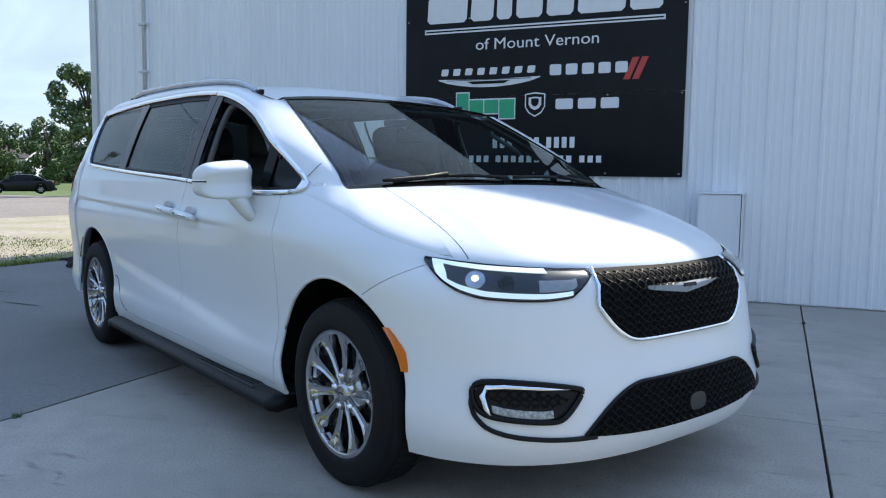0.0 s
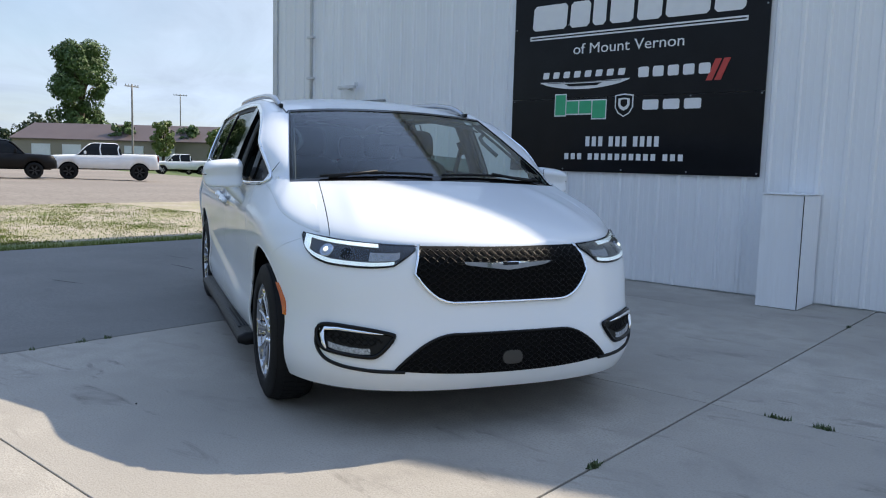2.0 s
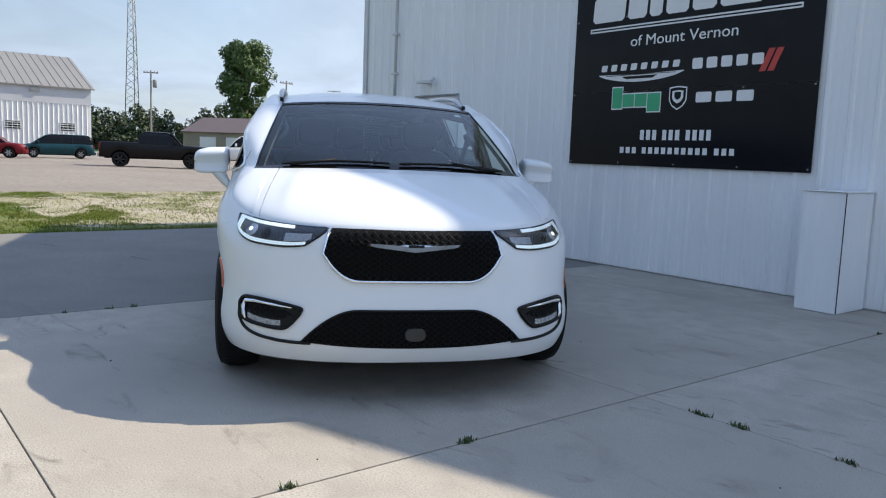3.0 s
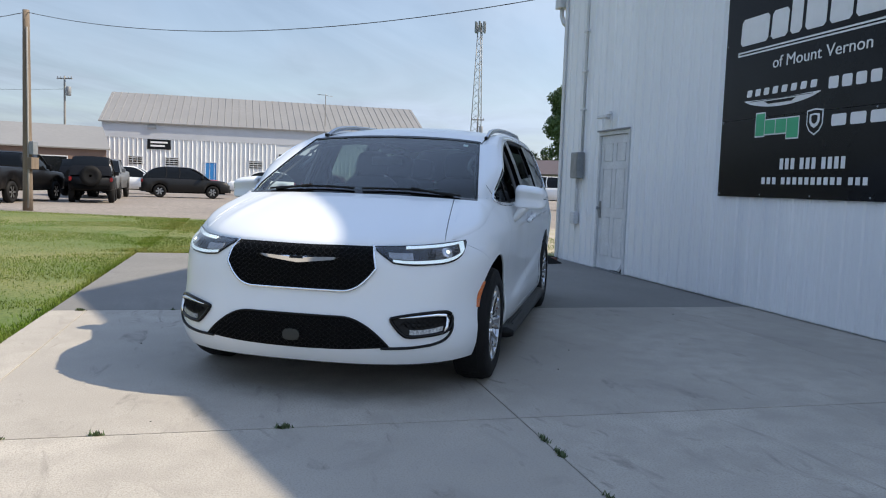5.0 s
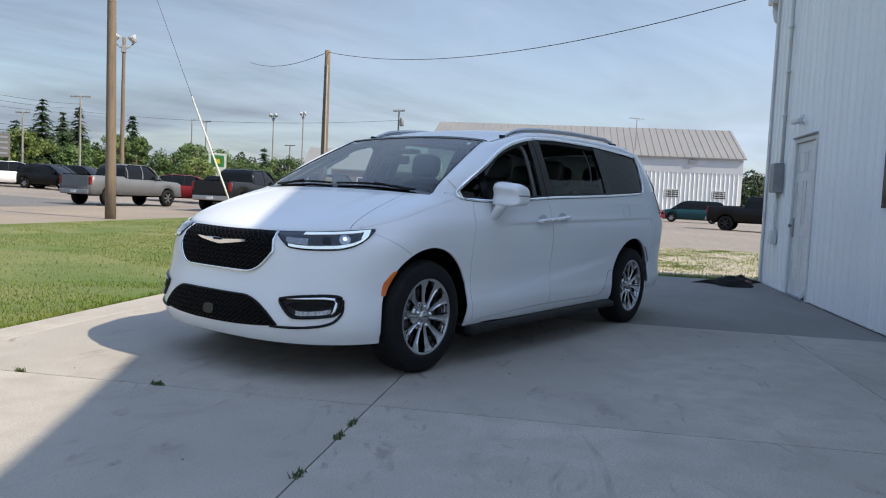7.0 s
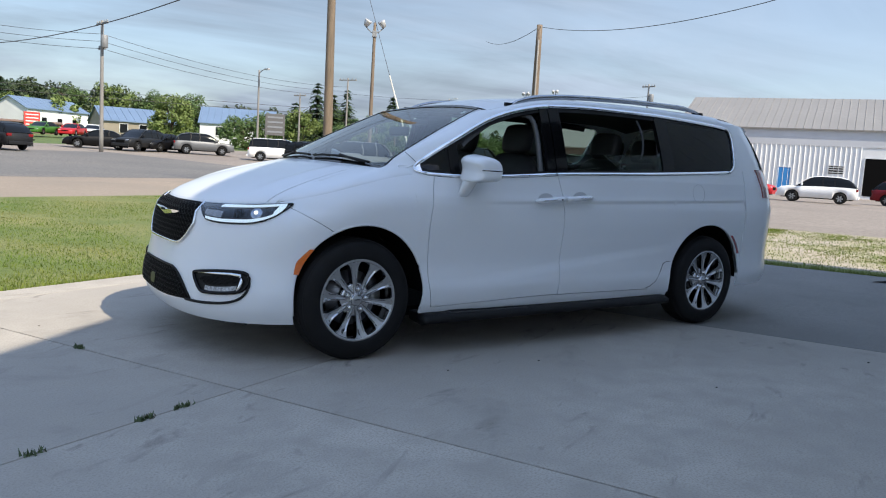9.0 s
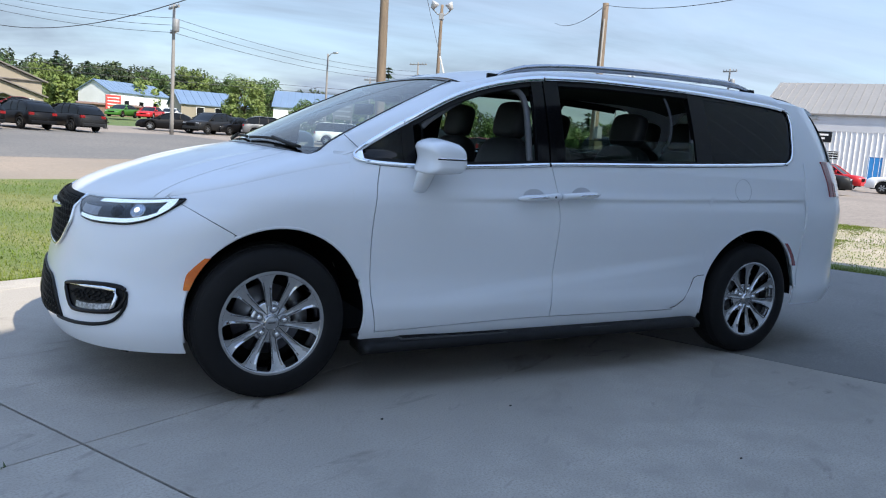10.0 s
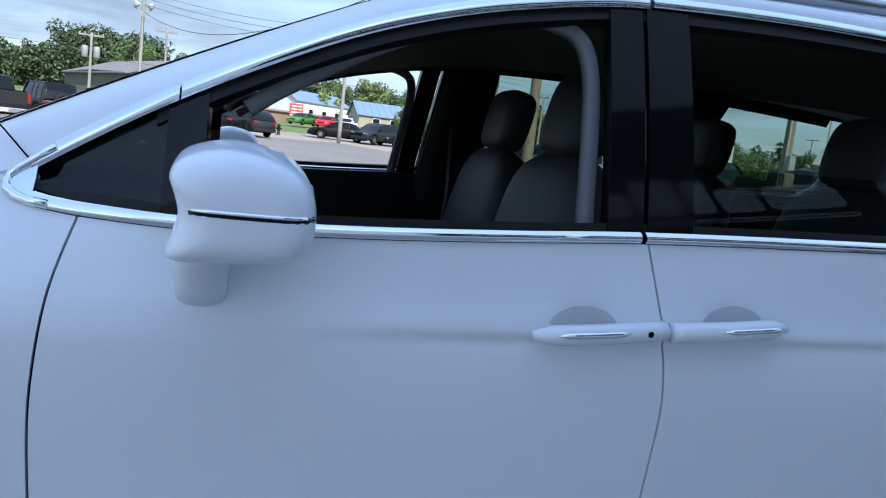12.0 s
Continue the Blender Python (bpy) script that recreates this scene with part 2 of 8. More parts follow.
def curve(points, x):
    """Smooth monotone-ish interpolation through a few (x, y) points."""
    xs = [p[0] for p in points]
    ys = [p[1] for p in points]
    if xs[0] > xs[-1]:
        xs, ys = xs[::-1], ys[::-1]
    if x <= xs[0]:
        return ys[0]
    if x >= xs[-1]:
        return ys[-1]
    n = len(xs)
    d = [(ys[i + 1] - ys[i]) / (xs[i + 1] - xs[i]) for i in range(n - 1)]
    m = [d[0]] + [0.0 if d[i - 1] * d[i] <= 0 else 2 * d[i - 1] * d[i] / (d[i - 1] + d[i]) for i in range(1, n - 1)] + [d[-1]]
    i = max(k for k in range(n - 1) if xs[k] <= x)
    h = xs[i + 1] - xs[i]
    t = (x - xs[i]) / h
    return ((1 + 2 * t) * (1 - t) ** 2 * ys[i] + t * (1 - t) ** 2 * h * m[i] + t * t * (3 - 2 * t) * ys[i + 1] + t * t * (t - 1) * h * m[i + 1])


def box_bm(x0, x1, y0, y1, z0, z1, bm=None):
    bm = bm or bmesh.new()
    vs = [bm.verts.new(p) for p in ((x0, y0, z0), (x1, y0, z0), (x1, y1, z0), (x0, y1, z0), (x0, y0, z1), (x1, y0, z1), (x1, y1, z1), (x0, y1, z1))]
    for f in ((3, 2, 1, 0), (4, 5, 6, 7), (0, 1, 5, 4), (1, 2, 6, 5), (2, 3, 7, 6), (3, 0, 4, 7)):
        bm.faces.new([vs[i] for i in f])
    return bm


def box(name, lo, hi, material, parent=None, label="", bevel=0.0, matrix=None):
    bm = box_bm(lo[0], hi[0], lo[1], hi[1], lo[2], hi[2])
    if bevel:
        bmesh.ops.bevel(bm, geom=bm.edges[:], offset=bevel, segments=2, affect="EDGES", profile=0.6)
    return part(name, bm, material, parent, label, smooth=False, matrix=matrix)


def rod_mesh(points, radius, sides=8, closed=False, flat=1.0):
    """Verts and faces of a tube along points. radius: a number or one for each point. flat squeezes it upright."""
    pts = [Vector(p) for p in points]
    n = len(pts)
    verts, faces = [], []
    for i, p in enumerate(pts):
        a = pts[i - 1] if i or closed else p
        b = pts[(i + 1) % n] if i < n - 1 or closed else p
        d = (b - a)
        d = d.normalized() if d.length > 1e-9 else Vector((0, 0, 1))
        ref = Vector((0, 0, 1)) if abs(d.z) < 0.9 else Vector((1, 0, 0))
        s = d.cross(ref).normalized()
        u = s.cross(d)
        r = radius[i] if isinstance(radius, (list, tuple)) else radius
        for k in range(sides):
            a2 = 2 * math.pi * k / sides
            verts.append(p + s * math.cos(a2) * r + u * math.sin(a2) * r * flat)
    rings = n if closed else n - 1
    for i in range(rings):
        j = (i + 1) % n
        for k in range(sides):
            k2 = (k + 1) % sides
            faces.append((i * sides + k, i * sides + k2, j * sides + k2, j * sides + k))
    if not closed:
        faces.append(tuple(reversed(range(sides))))
        faces.append(tuple((n - 1) * sides + k for k in range(sides)))
    return verts, faces


def rod(name, points, radius, material, parent=None, label="", sides=8, closed=False, flat=1.0, matrix=None):
    v, f = rod_mesh(points, radius, sides, closed, flat)
    return link(name, v, f, material, parent, label, matrix=matrix)


def lathe_mesh(profile, steps=48, axis="y"):
    """profile: (radius, offset along the axis), turned round the axis."""
    verts, faces, n = [], [], len(profile)
    for i in range(steps):
        a = 2 * math.pi * i / steps
        for r, o in profile:
            c, s = r * math.cos(a), r * math.sin(a)
            verts.append((c, o, s) if axis == "y" else (c, s, o))
    for i in range(steps):
        j = (i + 1) % steps
        for k in range(n - 1):
            faces.append((i * n + k, i * n + k + 1, j * n + k + 1, j * n + k))
    return verts, faces


def lathe(name, profile, material, parent=None, label="", steps=48, axis="y", matrix=None):
    v, f = lathe_mesh(profile, steps, axis)
    return link(name, v, f, material, parent, label, matrix=matrix)


def merge(parts):
    verts, faces = [], []
    for v, f in parts:
        o = len(verts)
        verts += [tuple(p) for p in v]
        faces += [tuple(i + o for i in q) for q in f]
    return verts, faces


def text_mesh(body, size, depth=0.004, shear=0.0, width=1.0, bold=0.0):
    """The outline of a line of writing in the built-in font, as a mesh lying in x, z, facing -y, centred on x."""
    cu = bpy.data.curves.new("text", "FONT")
    cu.body, cu.size, cu.extrude, cu.shear, cu.align_x, cu.resolution_u, cu.offset = body, size, depth, shear, "CENTER", 3, bold
    ob = new("text", cu)
    me = bpy.data.meshes.new_from_object(ob.evaluated_get(bpy.context.evaluated_depsgraph_get()))
    bpy.data.objects.remove(ob)
    me.transform(Matrix.Rotation(radians(90), 4, "X"))
    xs = [v.co.x for v in me.vertices]
    lo, hi = min(xs), max(xs)
    k = width / (hi - lo) if width else 1.0
    for v in me.vertices:
        v.co.x = (v.co.x - (lo + hi) / 2) * k
    return me

# ---- the white minivan ----
# x runs forward from the front axle, y to the car's left, z up from the ground
HALF = [(0.16, 0.90), (0.24, 0.948), (0.32, 0.974), (0.39, 0.981), (0.46, 0.973), (0.54, 0.968), (0.68, 0.978), (0.82, 0.992), (0.90, 0.995), (0.945, 0.988), (1.0, 0.972), (1.06, 0.961), (1.115, 0.952)]
NOSE = [(0.18, 0.79), (0.235, 0.85), (0.32, 0.882), (0.45, 0.868), (0.60, 0.838), (0.78, 0.812), (0.83, 0.785), (0.86, 0.735), (0.95, 0.66), (1.1, 0.55)]
TAIL = [(0.28, 1.11), (0.42, 1.20), (0.62, 1.19), (0.95, 1.18), (1.2, 1.11), (1.45, 1.00), (1.66, 0.86)]
BELT = [(-0.34, 1.116), (-0.382, 1.110), (-0.40, 1.097), (-0.44, 1.087), (-0.51, 1.081), (-0.65, 1.077), (-0.9, 1.084), (-1.2, 1.101), (-1.46, 1.119), (-2.4, 1.158), (-3.3, 1.205), (-3.6, 1.23)]
DLO_TOP = [(-0.34, 1.117), (-0.382, 1.118), (-0.40, 1.137), (-0.44, 1.168), (-0.68, 1.318), (-1.0, 1.472), (-1.25, 1.545), (-1.5, 1.588), (-2.0, 1.612), (-2.55, 1.615), (-2.85, 1.608), (-3.1, 1.598), (-3.38, 1.582), (-3.46, 1.570)]
GREEN = 1.115


def half_width(z):
    if z <= GREEN:
        return curve(HALF, z)
    t = (z - GREEN) / 0.47
    return 0.952 - 0.148 * t - 0.047 * t * t


def front_lean(x, z):
    """How far the fender's side leans in towards its top, ahead of the doors."""
    if x < -0.75:
        return 0.0
    k = min(1.0, (x + 0.75) / 0.45)
    t = max(0.0, (z - (curve([(0.40, 0.892), (0.2, 0.945), (0.0, 1.0), (-0.25, 1.06), (-0.5, 1.10)], x) - 0.17)) / 0.17)
    return 0.062 * k * k * (3 - 2 * k) * min(t, 1.25) ** 2


def ramp(t):
    t = min(max(t, 0.0), 1.0)
    return t * t * (3 - 2 * t)


def door_form(x, z):
    """The crease at handle height and the swelling low on the doors that rises towards the rear wheel."""
    zc, zl = 0.932 + 0.022 * (-0.6 - x), 0.405 + 0.105 * (-0.6 - x)
    a, b = ramp((-0.70 - x) / 0.5), ramp((-0.58 - x) / 0.5) * ramp((x + 3.0) / 0.9)
    k = ramp((zc - z) / 0.026)
    y = -0.016 * a * k * math.exp(-max(zc - z, 0) / 0.13)
    return y + 0.013 * b * (ramp((zl + 0.045 - z) / 0.075) - 0.35 * ramp((zl - 0.05 - z) / 0.10))


def side_y(x, z):
    w = half_width(z) * (1 - 0.010 * ((x + 1.5) / 1.7) ** 2) - (front_lean(x, z) if x <= 0.12 else 0.0)
    if x < -0.55:
        w += door_form(x, z)
    if x > 0:
        xn, p = curve(NOSE, z), curve([(0.3, 2.75), (0.6, 2.65), (0.9, 2.25), (1.1, 2.1)], z)
        y = w * max(1 - (min(x, xn) / xn) ** p, 0.0) ** (1 / p)
        return y - (front_lean(x, z) * min(y / 0.8, 1) ** 2 if x > 0.12 else 0.0)
    if x < -3.09:
        xr = curve(TAIL, z)
        return w * max(1 - min((-3.09 - x) / xr, 1) ** 4.0, 0.0) ** (1 / 4.0)
    return w


def nose_point(th, z):
    xn, p = curve(NOSE, z), curve([(0.3, 2.75), (0.6, 2.65), (0.9, 2.25), (1.1, 2.1)], z)
    w = half_width(z) * (1 - 0.010 * (1.5 / 1.7) ** 2)
    c, s = max(math.cos(th), 0.0), math.sin(th)
    x, y = xn * c ** (2 / p), w * abs(s) ** (2 / p)
    y -= front_lean(x, z) * min(y / 0.8, 1) ** 2
    return Vector((x, math.copysign(y, s), z))


def nose_angle(x, z):
    xn, p = curve(NOSE, z), curve([(0.3, 2.75), (0.6, 2.65), (0.9, 2.25), (1.1, 2.1)], z)
    return math.acos(min(max(x / xn, 0.0), 1.0) ** (p / 2))


def nose_at_y(y, z):
    """The point of the nose's surface at a given y and height."""
    lo, hi = 0.0, math.pi / 2
    for _ in range(22):
        m = (lo + hi) / 2
        lo, hi = (m, hi) if nose_point(m, z).y < abs(y) else (lo, m)
    p = nose_point(lo, z)
    return Vector((p.x, math.copysign(p.y, y), z))


def nose_normal(y, z):
    a, b, c = nose_at_y(y, z), nose_at_y(y + 0.004, z), nose_at_y(y, z + 0.004)
    return (b - a).cross(c - a).normalized()


van = thing("minivan", "white minivan with open front windows, parked on concrete", "car")
ARCH_F, ARCH_R = (-0.033, 0.374, 0.413), (-3.09, 0.36, 0.44)


def seam_x(z):
    """Where the bumper ends: along the wheel arch, then forward to the headlamp."""
    if z < 0.74:
        return ARCH_F[0] + math.sqrt(max(ARCH_F[2] ** 2 - (z - ARCH_F[1]) ** 2, 0.0004))
    return 0.157 + (z - 0.74) * 1.75


def lip_z(th):
    return 0.848 + 0.045 * (abs(th) / 1.25) ** 1.6


def bumper_fn(u, v):
    zt = lip_z(u * 1.2)
    z = 0.220 + (zt - 0.220) * v
    th = u * nose_angle(seam_x(z) + 0.003, z)
    return nose_point(th, z)


v_, f_ = grid(bumper_fn, lin(-1, 1, 81), lin(0, 1, 34))
thick(link("front_bumper", v_, f_, PAINT, van), 0.01)
rod("chin_edge", [nose_point(lin(-0.85, 0.85, 40)[i], 0.22) + Vector((-0.05, 0, 0.005)) for i in range(40)], 0.022, BLACKPLASTIC, van)


def shoulder(x):
    """Height of the line where the fender's side turns into its top."""
    return curve([(0.40, 0.892), (0.2, 0.945), (0.0, 1.0), (-0.25, 1.06), (-0.5, 1.10)], x)


def gap_front(z):
    return curve([(0.2, -0.512), (0.28, -0.505), (0.5, -0.468), (0.76, -0.455), (0.95, -0.470), (1.12, -0.512)], z)


def gap_mid(z):
    return curve([(0.2, -1.515), (0.34, -1.515), (0.6, -1.525), (0.8, -1.53), (0.95, -1.512), (1.13, -1.466)], z)


def arch_top(x, arch):
    d = arch[2] ** 2 - (x - arch[0]) ** 2
    return arch[1] + math.sqrt(d) if d > 0 else 0.0


def side_panel(name, x0, x1, zlo, zhi, side, cols=40, rows=22, label="", out=0.0):
    """A body panel between two upright seams (functions of z) and two lengthwise edges (functions of x)."""

    def fn(u, v):
        x = x0(0.6) + (x1(0.6) - x0(0.6)) * u
        z = zlo(x) + (zhi(x) - zlo(x)) * v
        for _ in range(2):
            x = x0(z) + (x1(z) - x0(z)) * u
            z = zlo(x) + (zhi(x) - zlo(x)) * v
        return Vector((x, side * (side_y(x, z) + out), z))

    v, f = grid(fn, lin(0, 1, cols), lin(0, 1, rows))
    return thick(link(name, v, f if side > 0 else flip(f), PAINT, van, label), 0.012)


GAP = 0.0022
for sd in (1, -1):
    v_, f_ = grid(lambda x, z: Vector((x, sd * (side_y(x, z) - 0.004), z)), lin(-0.30, -0.43, 10), lin(1.05, 1.13, 8))
    thick(link("pillar_base", v_, f_ if sd > 0 else flip(f_), PAINT, van), 0.008)
for sd in (1, -1):
    # fender: over the arch, and the narrow piece behind it
    side_panel("front_fender", lambda z: seam_x(0.892), lambda z: ARCH_F[0] - 0.32,
               lambda x: 0.74 + (x - 0.157) / 1.75 + 0.002 if x > 0.157 else max(arch_top(x, ARCH_F), 0.60), lambda x: shoulder(x), sd, 44, 14)
    side_panel("fender_rear", lambda z: ARCH_F[0] - math.sqrt(max(ARCH_F[2] ** 2 - (z - ARCH_F[1]) ** 2, 0.1024)) if z < 0.635 else ARCH_F[0] - 0.32,
               lambda z: gap_front(z) + GAP, lambda x: 0.25, lambda x: min(shoulder(x), curve(BELT, x) - 0.006), sd, 10, 40)
    sill = lambda x: curve([(-0.5, 0.285), (-1.5, 0.320), (-2.5, 0.318)], x)
    belt = lambda x: curve(BELT, x)
    side_panel("front_door", lambda z: gap_front(z) - GAP, lambda z: gap_mid(z) + GAP, sill, lambda x: belt(x) - 0.006, sd, 34, 96)

    side_panel("sliding_door", lambda z: gap_mid(z) - GAP, lambda z: -2.42, sill, lambda x: belt(x) - 0.006, sd, 26, 96)
    side_panel("quarter_front", lambda z: -2.42, lambda z: -2.70, lambda x: max(arch_top(x, ARCH_R), 0.31), lambda x: belt(x) - 0.006, sd, 24, 96)
    side_panel("rear_quarter", lambda z: -2.70, lambda z: -3.53 if z > 0.4 else -3.505, lambda x: max(arch_top(x, ARCH_R), 0.30), lambda x: belt(x) - 0.006, sd, 60, 96)
    side_panel("rocker", lambda z: -0.44, lambda z: -2.648, lambda x: 0.215, lambda x: sill(x) - 0.006, sd, 30, 5)
    rod("door_seam", [(x, sd * (side_y(x, z) + 0.0005), z) for x, z in ((-2.40, 0.326), (-2.44, 0.335), (-2.50, 0.375), (-2.545, 0.44), (-2.575, 0.50), (-2.61, 0.515), (-2.66, 0.517))], 0.002, DARK, van, sides=5)
    # wheel-arch lips and black liners
    for (ax, az, ar), nm in ((ARCH_F, "front"), (ARCH_R, "rear")):
        pts = []
        for a in lin(-14 if nm == "front" else -10, 194 if nm == "front" else 184, 48):
            x, z = ax + ar * math.cos(radians(a)), az + ar * math.sin(radians(a))
            pts.append((x, sd * (side_y(x, z) - 0.006), z))
        rod("arch_lip", pts, 0.009, PAINT, van, sides=6)
        def liner(a, k):
            x, z = ax + (ar + 0.012) * math.cos(a), az + (ar + 0.012) * math.sin(a)
            return (x, sd * (0.60 + (side_y(x, z) - (0.016 if x > -3.2 else 0.05) - 0.60) * k), z)

        v1, f1 = grid(liner, lin(0.0, math.pi, 30), (0, 0.5, 1))
        thick(link("wheel_liner", v1, f1, DARK, van), 0.006)
        v1, f1 = grid(lambda a, r: (ax + r * math.cos(a), sd * 0.60, az + r * math.sin(a)), lin(0.0, math.pi, 24), (0.02, ar + 0.01))
        thick(link("liner_wall", v1, f1, DARK, van), 0.006, split=False)

# ---- bonnet and cowl ----
TM = 0.62


def lip(t):
    s, a = (1 if t >= 0 else -1), abs(t)
    if a <= TM:
        z = lip_z(a / TM * 1.2)
        th = a / TM * nose_angle(seam_x(z), z)
        z = lip_z(th)
        p = nose_point(th, z)
        return Vector((p.x, s * p.y, z))
    x = seam_x(0.893) + (-0.365 - seam_x(0.893)) * (a - TM) / (1 - TM)
    return Vector((x, s * side_y(x, shoulder(x)), shoulder(x)))


def cowl(t):
    s, a = (1 if t >= 0 else -1), abs(t)
    y = 0.800 * math.sin(math.pi / 2 * min(a / 0.9, 1)) + max(a - 0.9, 0) * 1.33
    if a > 0.9:
        k, zd = (a - 0.9) / 0.1, 1.108
        p, e = Vector((-0.19, 0.80, 1.107)), Vector((-0.350, side_y(-0.350, zd) + 0.002, zd))
        p = p.lerp(e, k) + Vector((0.0, 0.012, 0.010)) * math.sin(math.pi * k)
        return Vector((p.x, s * p.y, p.z))
    return Vector((-0.085 - 0.105 * (y / 0.8) ** 2.2, s * y, 1.127 - 0.020 * (y / 0.8) ** 2))


def bonnet_fn(t, r):
    a, b = lip(t), cowl(t)
    p = a.lerp(b, r)
    k = 0.66 if abs(t) < 0.5 else 0.66 + (abs(t) - 0.5) * 0.25
    p.z = a.z + (b.z - a.z) * r ** k
    # two soft creases along the bonnet
    p.z += 0.010 * math.exp(-((abs(t) - 0.40) / 0.05) ** 2) * math.sin(math.pi * r)
    return p


HOOD = 0.545
RS = [0.0, 0.006, 0.02, 0.05] + lin(0.09, 1, 22)
v_, f_ = grid(bonnet_fn, lin(-HOOD, HOOD, 61), RS)
thick(link("bonnet", v_, f_, PAINT, van), 0.012)
for sd in (1, -1):
    v_, f_ = grid(lambda t, r: bonnet_fn(sd * t, r), lin(HOOD + 0.006, 1, 26), RS)
    thick(link("fender_top", v_, f_ if sd > 0 else flip(f_), PAINT, van), 0.012)
# unseen black sheet added below the bonnet so that its seams read dark
v_, f_ = grid(lambda t, r: bonnet_fn(t, r) - Vector((0, 0, 0.03)), lin(-0.9, 0.9, 41), lin(0.03, 1, 12))
link("engine_cover", v_, f_, DARK, van)

# ---- windscreen, pillars, roof ----


def ws_edge(r):
    """The windscreen's side edge from the cowl up to the roof."""
    return Vector((-0.19 - 0.815 * r, 0.800 - 0.150 * r, 1.107 + 0.423 * (r + 0.12 * r * (1 - r)) - 0.016 * math.exp(-((r - 0.06) / 0.05) ** 2)))


def ws_fn(u, r):
    e, b = ws_edge(r), cowl(0.9 * abs(u))
    mid_x, mid_z = -0.085 - 0.98 * r, 1.127 + 0.440 * (r + 0.04 * r * (1 - r))
    k = abs(u) ** 2.2
    return Vector((mid_x + (e.x - mid_x) * k, u * e.y * (1 + 0.06 * (1 - abs(u)) * abs(u)), mid_z + (e.z - mid_z) * k))


v_, f_ = grid(lambda u, r: ws_fn(u * 0.985, 0.03 + 0.955 * r), lin(-1, 1, 41), lin(0, 1, 21))
link("windscreen", v_, f_, CLEAR, van, "clear windscreen with dark border").visible_shadow = False
for r0, r1, nm in ((0.0, 0.045, "bottom"), (0.965, 1.0, "top")):
    v_, f_ = grid(lambda u, r: ws_fn(u, r) + Vector((0.003, 0, 0.003)), lin(-1, 1, 41), lin(r0, r1, 4))
    thick(link("windscreen_border", v_, f_, GLOSSBLACK, van), 0.006)
for sd in (1, -1):
    v_, f_ = grid(lambda u, r: ws_fn(sd * u, r) + Vector((0.002, 0, 0.003)), lin(0.984, 1.0, 4), lin(0, 1, 24))
    thick(link("windscreen_edge", v_, f_ if sd > 0 else flip(f_), GLOSSBLACK, van), 0.006)


def roof_z(x, y):
    c = curve([(-0.95, 1.545), (-1.05, 1.566), (-1.4, 1.640), (-1.9, 1.688), (-2.5, 1.708), (-3.2, 1.712), (-3.6, 1.694), (-3.8, 1.660), (-3.97, 1.605)], x)
    return c - 0.055 * (abs(y) / 0.66) ** 2.4


def rail_in(x):
    """Inner edge of the side rail: the windscreen's edge in front, then along the roof."""
    if x > -1.005:
        r = min(max((-0.19 - x) / 0.815, 0), 1)
        return ws_edge(r)
    y = curve([(-1.005, 0.650), (-1.6, 0.640), (-3.2, 0.622), (-3.95, 0.57)], x)
    return Vector((x, y, roof_z(x, y)))


def dlo_top(x):
    z = curve(DLO_TOP, x)
    return Vector((x, side_y(x, z), z))


def rail_fn(u, v):
    x0 = -0.35 - 3.07 * u
    a = dlo_top(x0)
    x1 = curve([(0, -0.192), (0.1, -0.53), (0.25, -1.06), (0.45, -1.75), (1, -3.42)], u)
    b = rail_in(x1)
    p = a.lerp(b, v)
    n = Vector((0, 0.6, 0.8)) if u > 0.2 else Vector((0.3, 0.6, 0.6))
    return p + n * (0.030 * min(u / 0.08, 1) * (0.45 if u < 0.15 else min(1, 0.45 + (u - 0.15) * 3)) * math.sin(math.pi * v) ** 0.8)


for sd in (1, -1):
    v_, f_ = grid(lambda u, v: Vector((1, sd, 1)) * rail_fn(u, v), lin(0, 1, 64), lin(0, 1, 9))
    thick(link("side_rail", v_, f_ if sd > 0 else flip(f_), PAINT, van), 0.012)
v_, f_ = grid(lambda x, k: Vector((x, k * rail_in(x).y * 0.994, roof_z(x, k * rail_in(x).y * 0.994) + 0.002)), lin(-1.06, -3.93, 50), lin(-1, 1, 25))
thick(link("roof", v_, flip(f_), PAINT, van), 0.012)
v_, f_ = grid(lambda u, r: ws_fn(u, 0.985) + (Vector((-1.075, u * 0.648, roof_z(-1.075, u * 0.648))) - ws_fn(u, 0.985)) * r, lin(-1, 1, 31), (0, 0.5, 1))
thick(link("roof_front", v_, f_, PAINT, van), 0.012)
for sd in (1, -1):
    rod("roof_ditch", [rail_in(x) * 1.0 + Vector((0, 0, 0.001)) if sd > 0 else Vector((rail_in(x).x, -rail_in(x).y, rail_in(x).z + 0.001)) for x in lin(-1.0, -3.85, 40)], 0.0045, BLACKPLASTIC, van, sides=6)
    # roof rail: a low arched bar on two feet
    pts, rad = [], []
    for i, t in enumerate(lin(0, 1, 30)):
        x = -1.24 - 2.02 * t
        b = rail_in(x)
        hgt = 0.036 * min(1, min(t / 0.12, (1 - t) / 0.12)) ** 0.6
        pts.append((x, sd * (b.y + 0.012), roof_z(x, b.y) + 0.006 + hgt))
        rad.append(0.012 + 0.012 * min(1, min(t / 0.1, (1 - t) / 0.1)))
    rr = rod("roof_rail", pts, rad, SATIN, van, "satin grey roof rail", sides=8, flat=0.8)
    for x in (-1.27, -3.23):
        b = rail_in(x)
        box("rail_foot", (x - 0.06, sd * (b.y + 0.012) - 0.012, roof_z(x, b.y) - 0.004), (x + 0.06, sd * (b.y + 0.012) + 0.012, roof_z(x, b.y) + 0.022), BLACKPLASTIC, rr, bevel=0.006)

# ---- tail ----


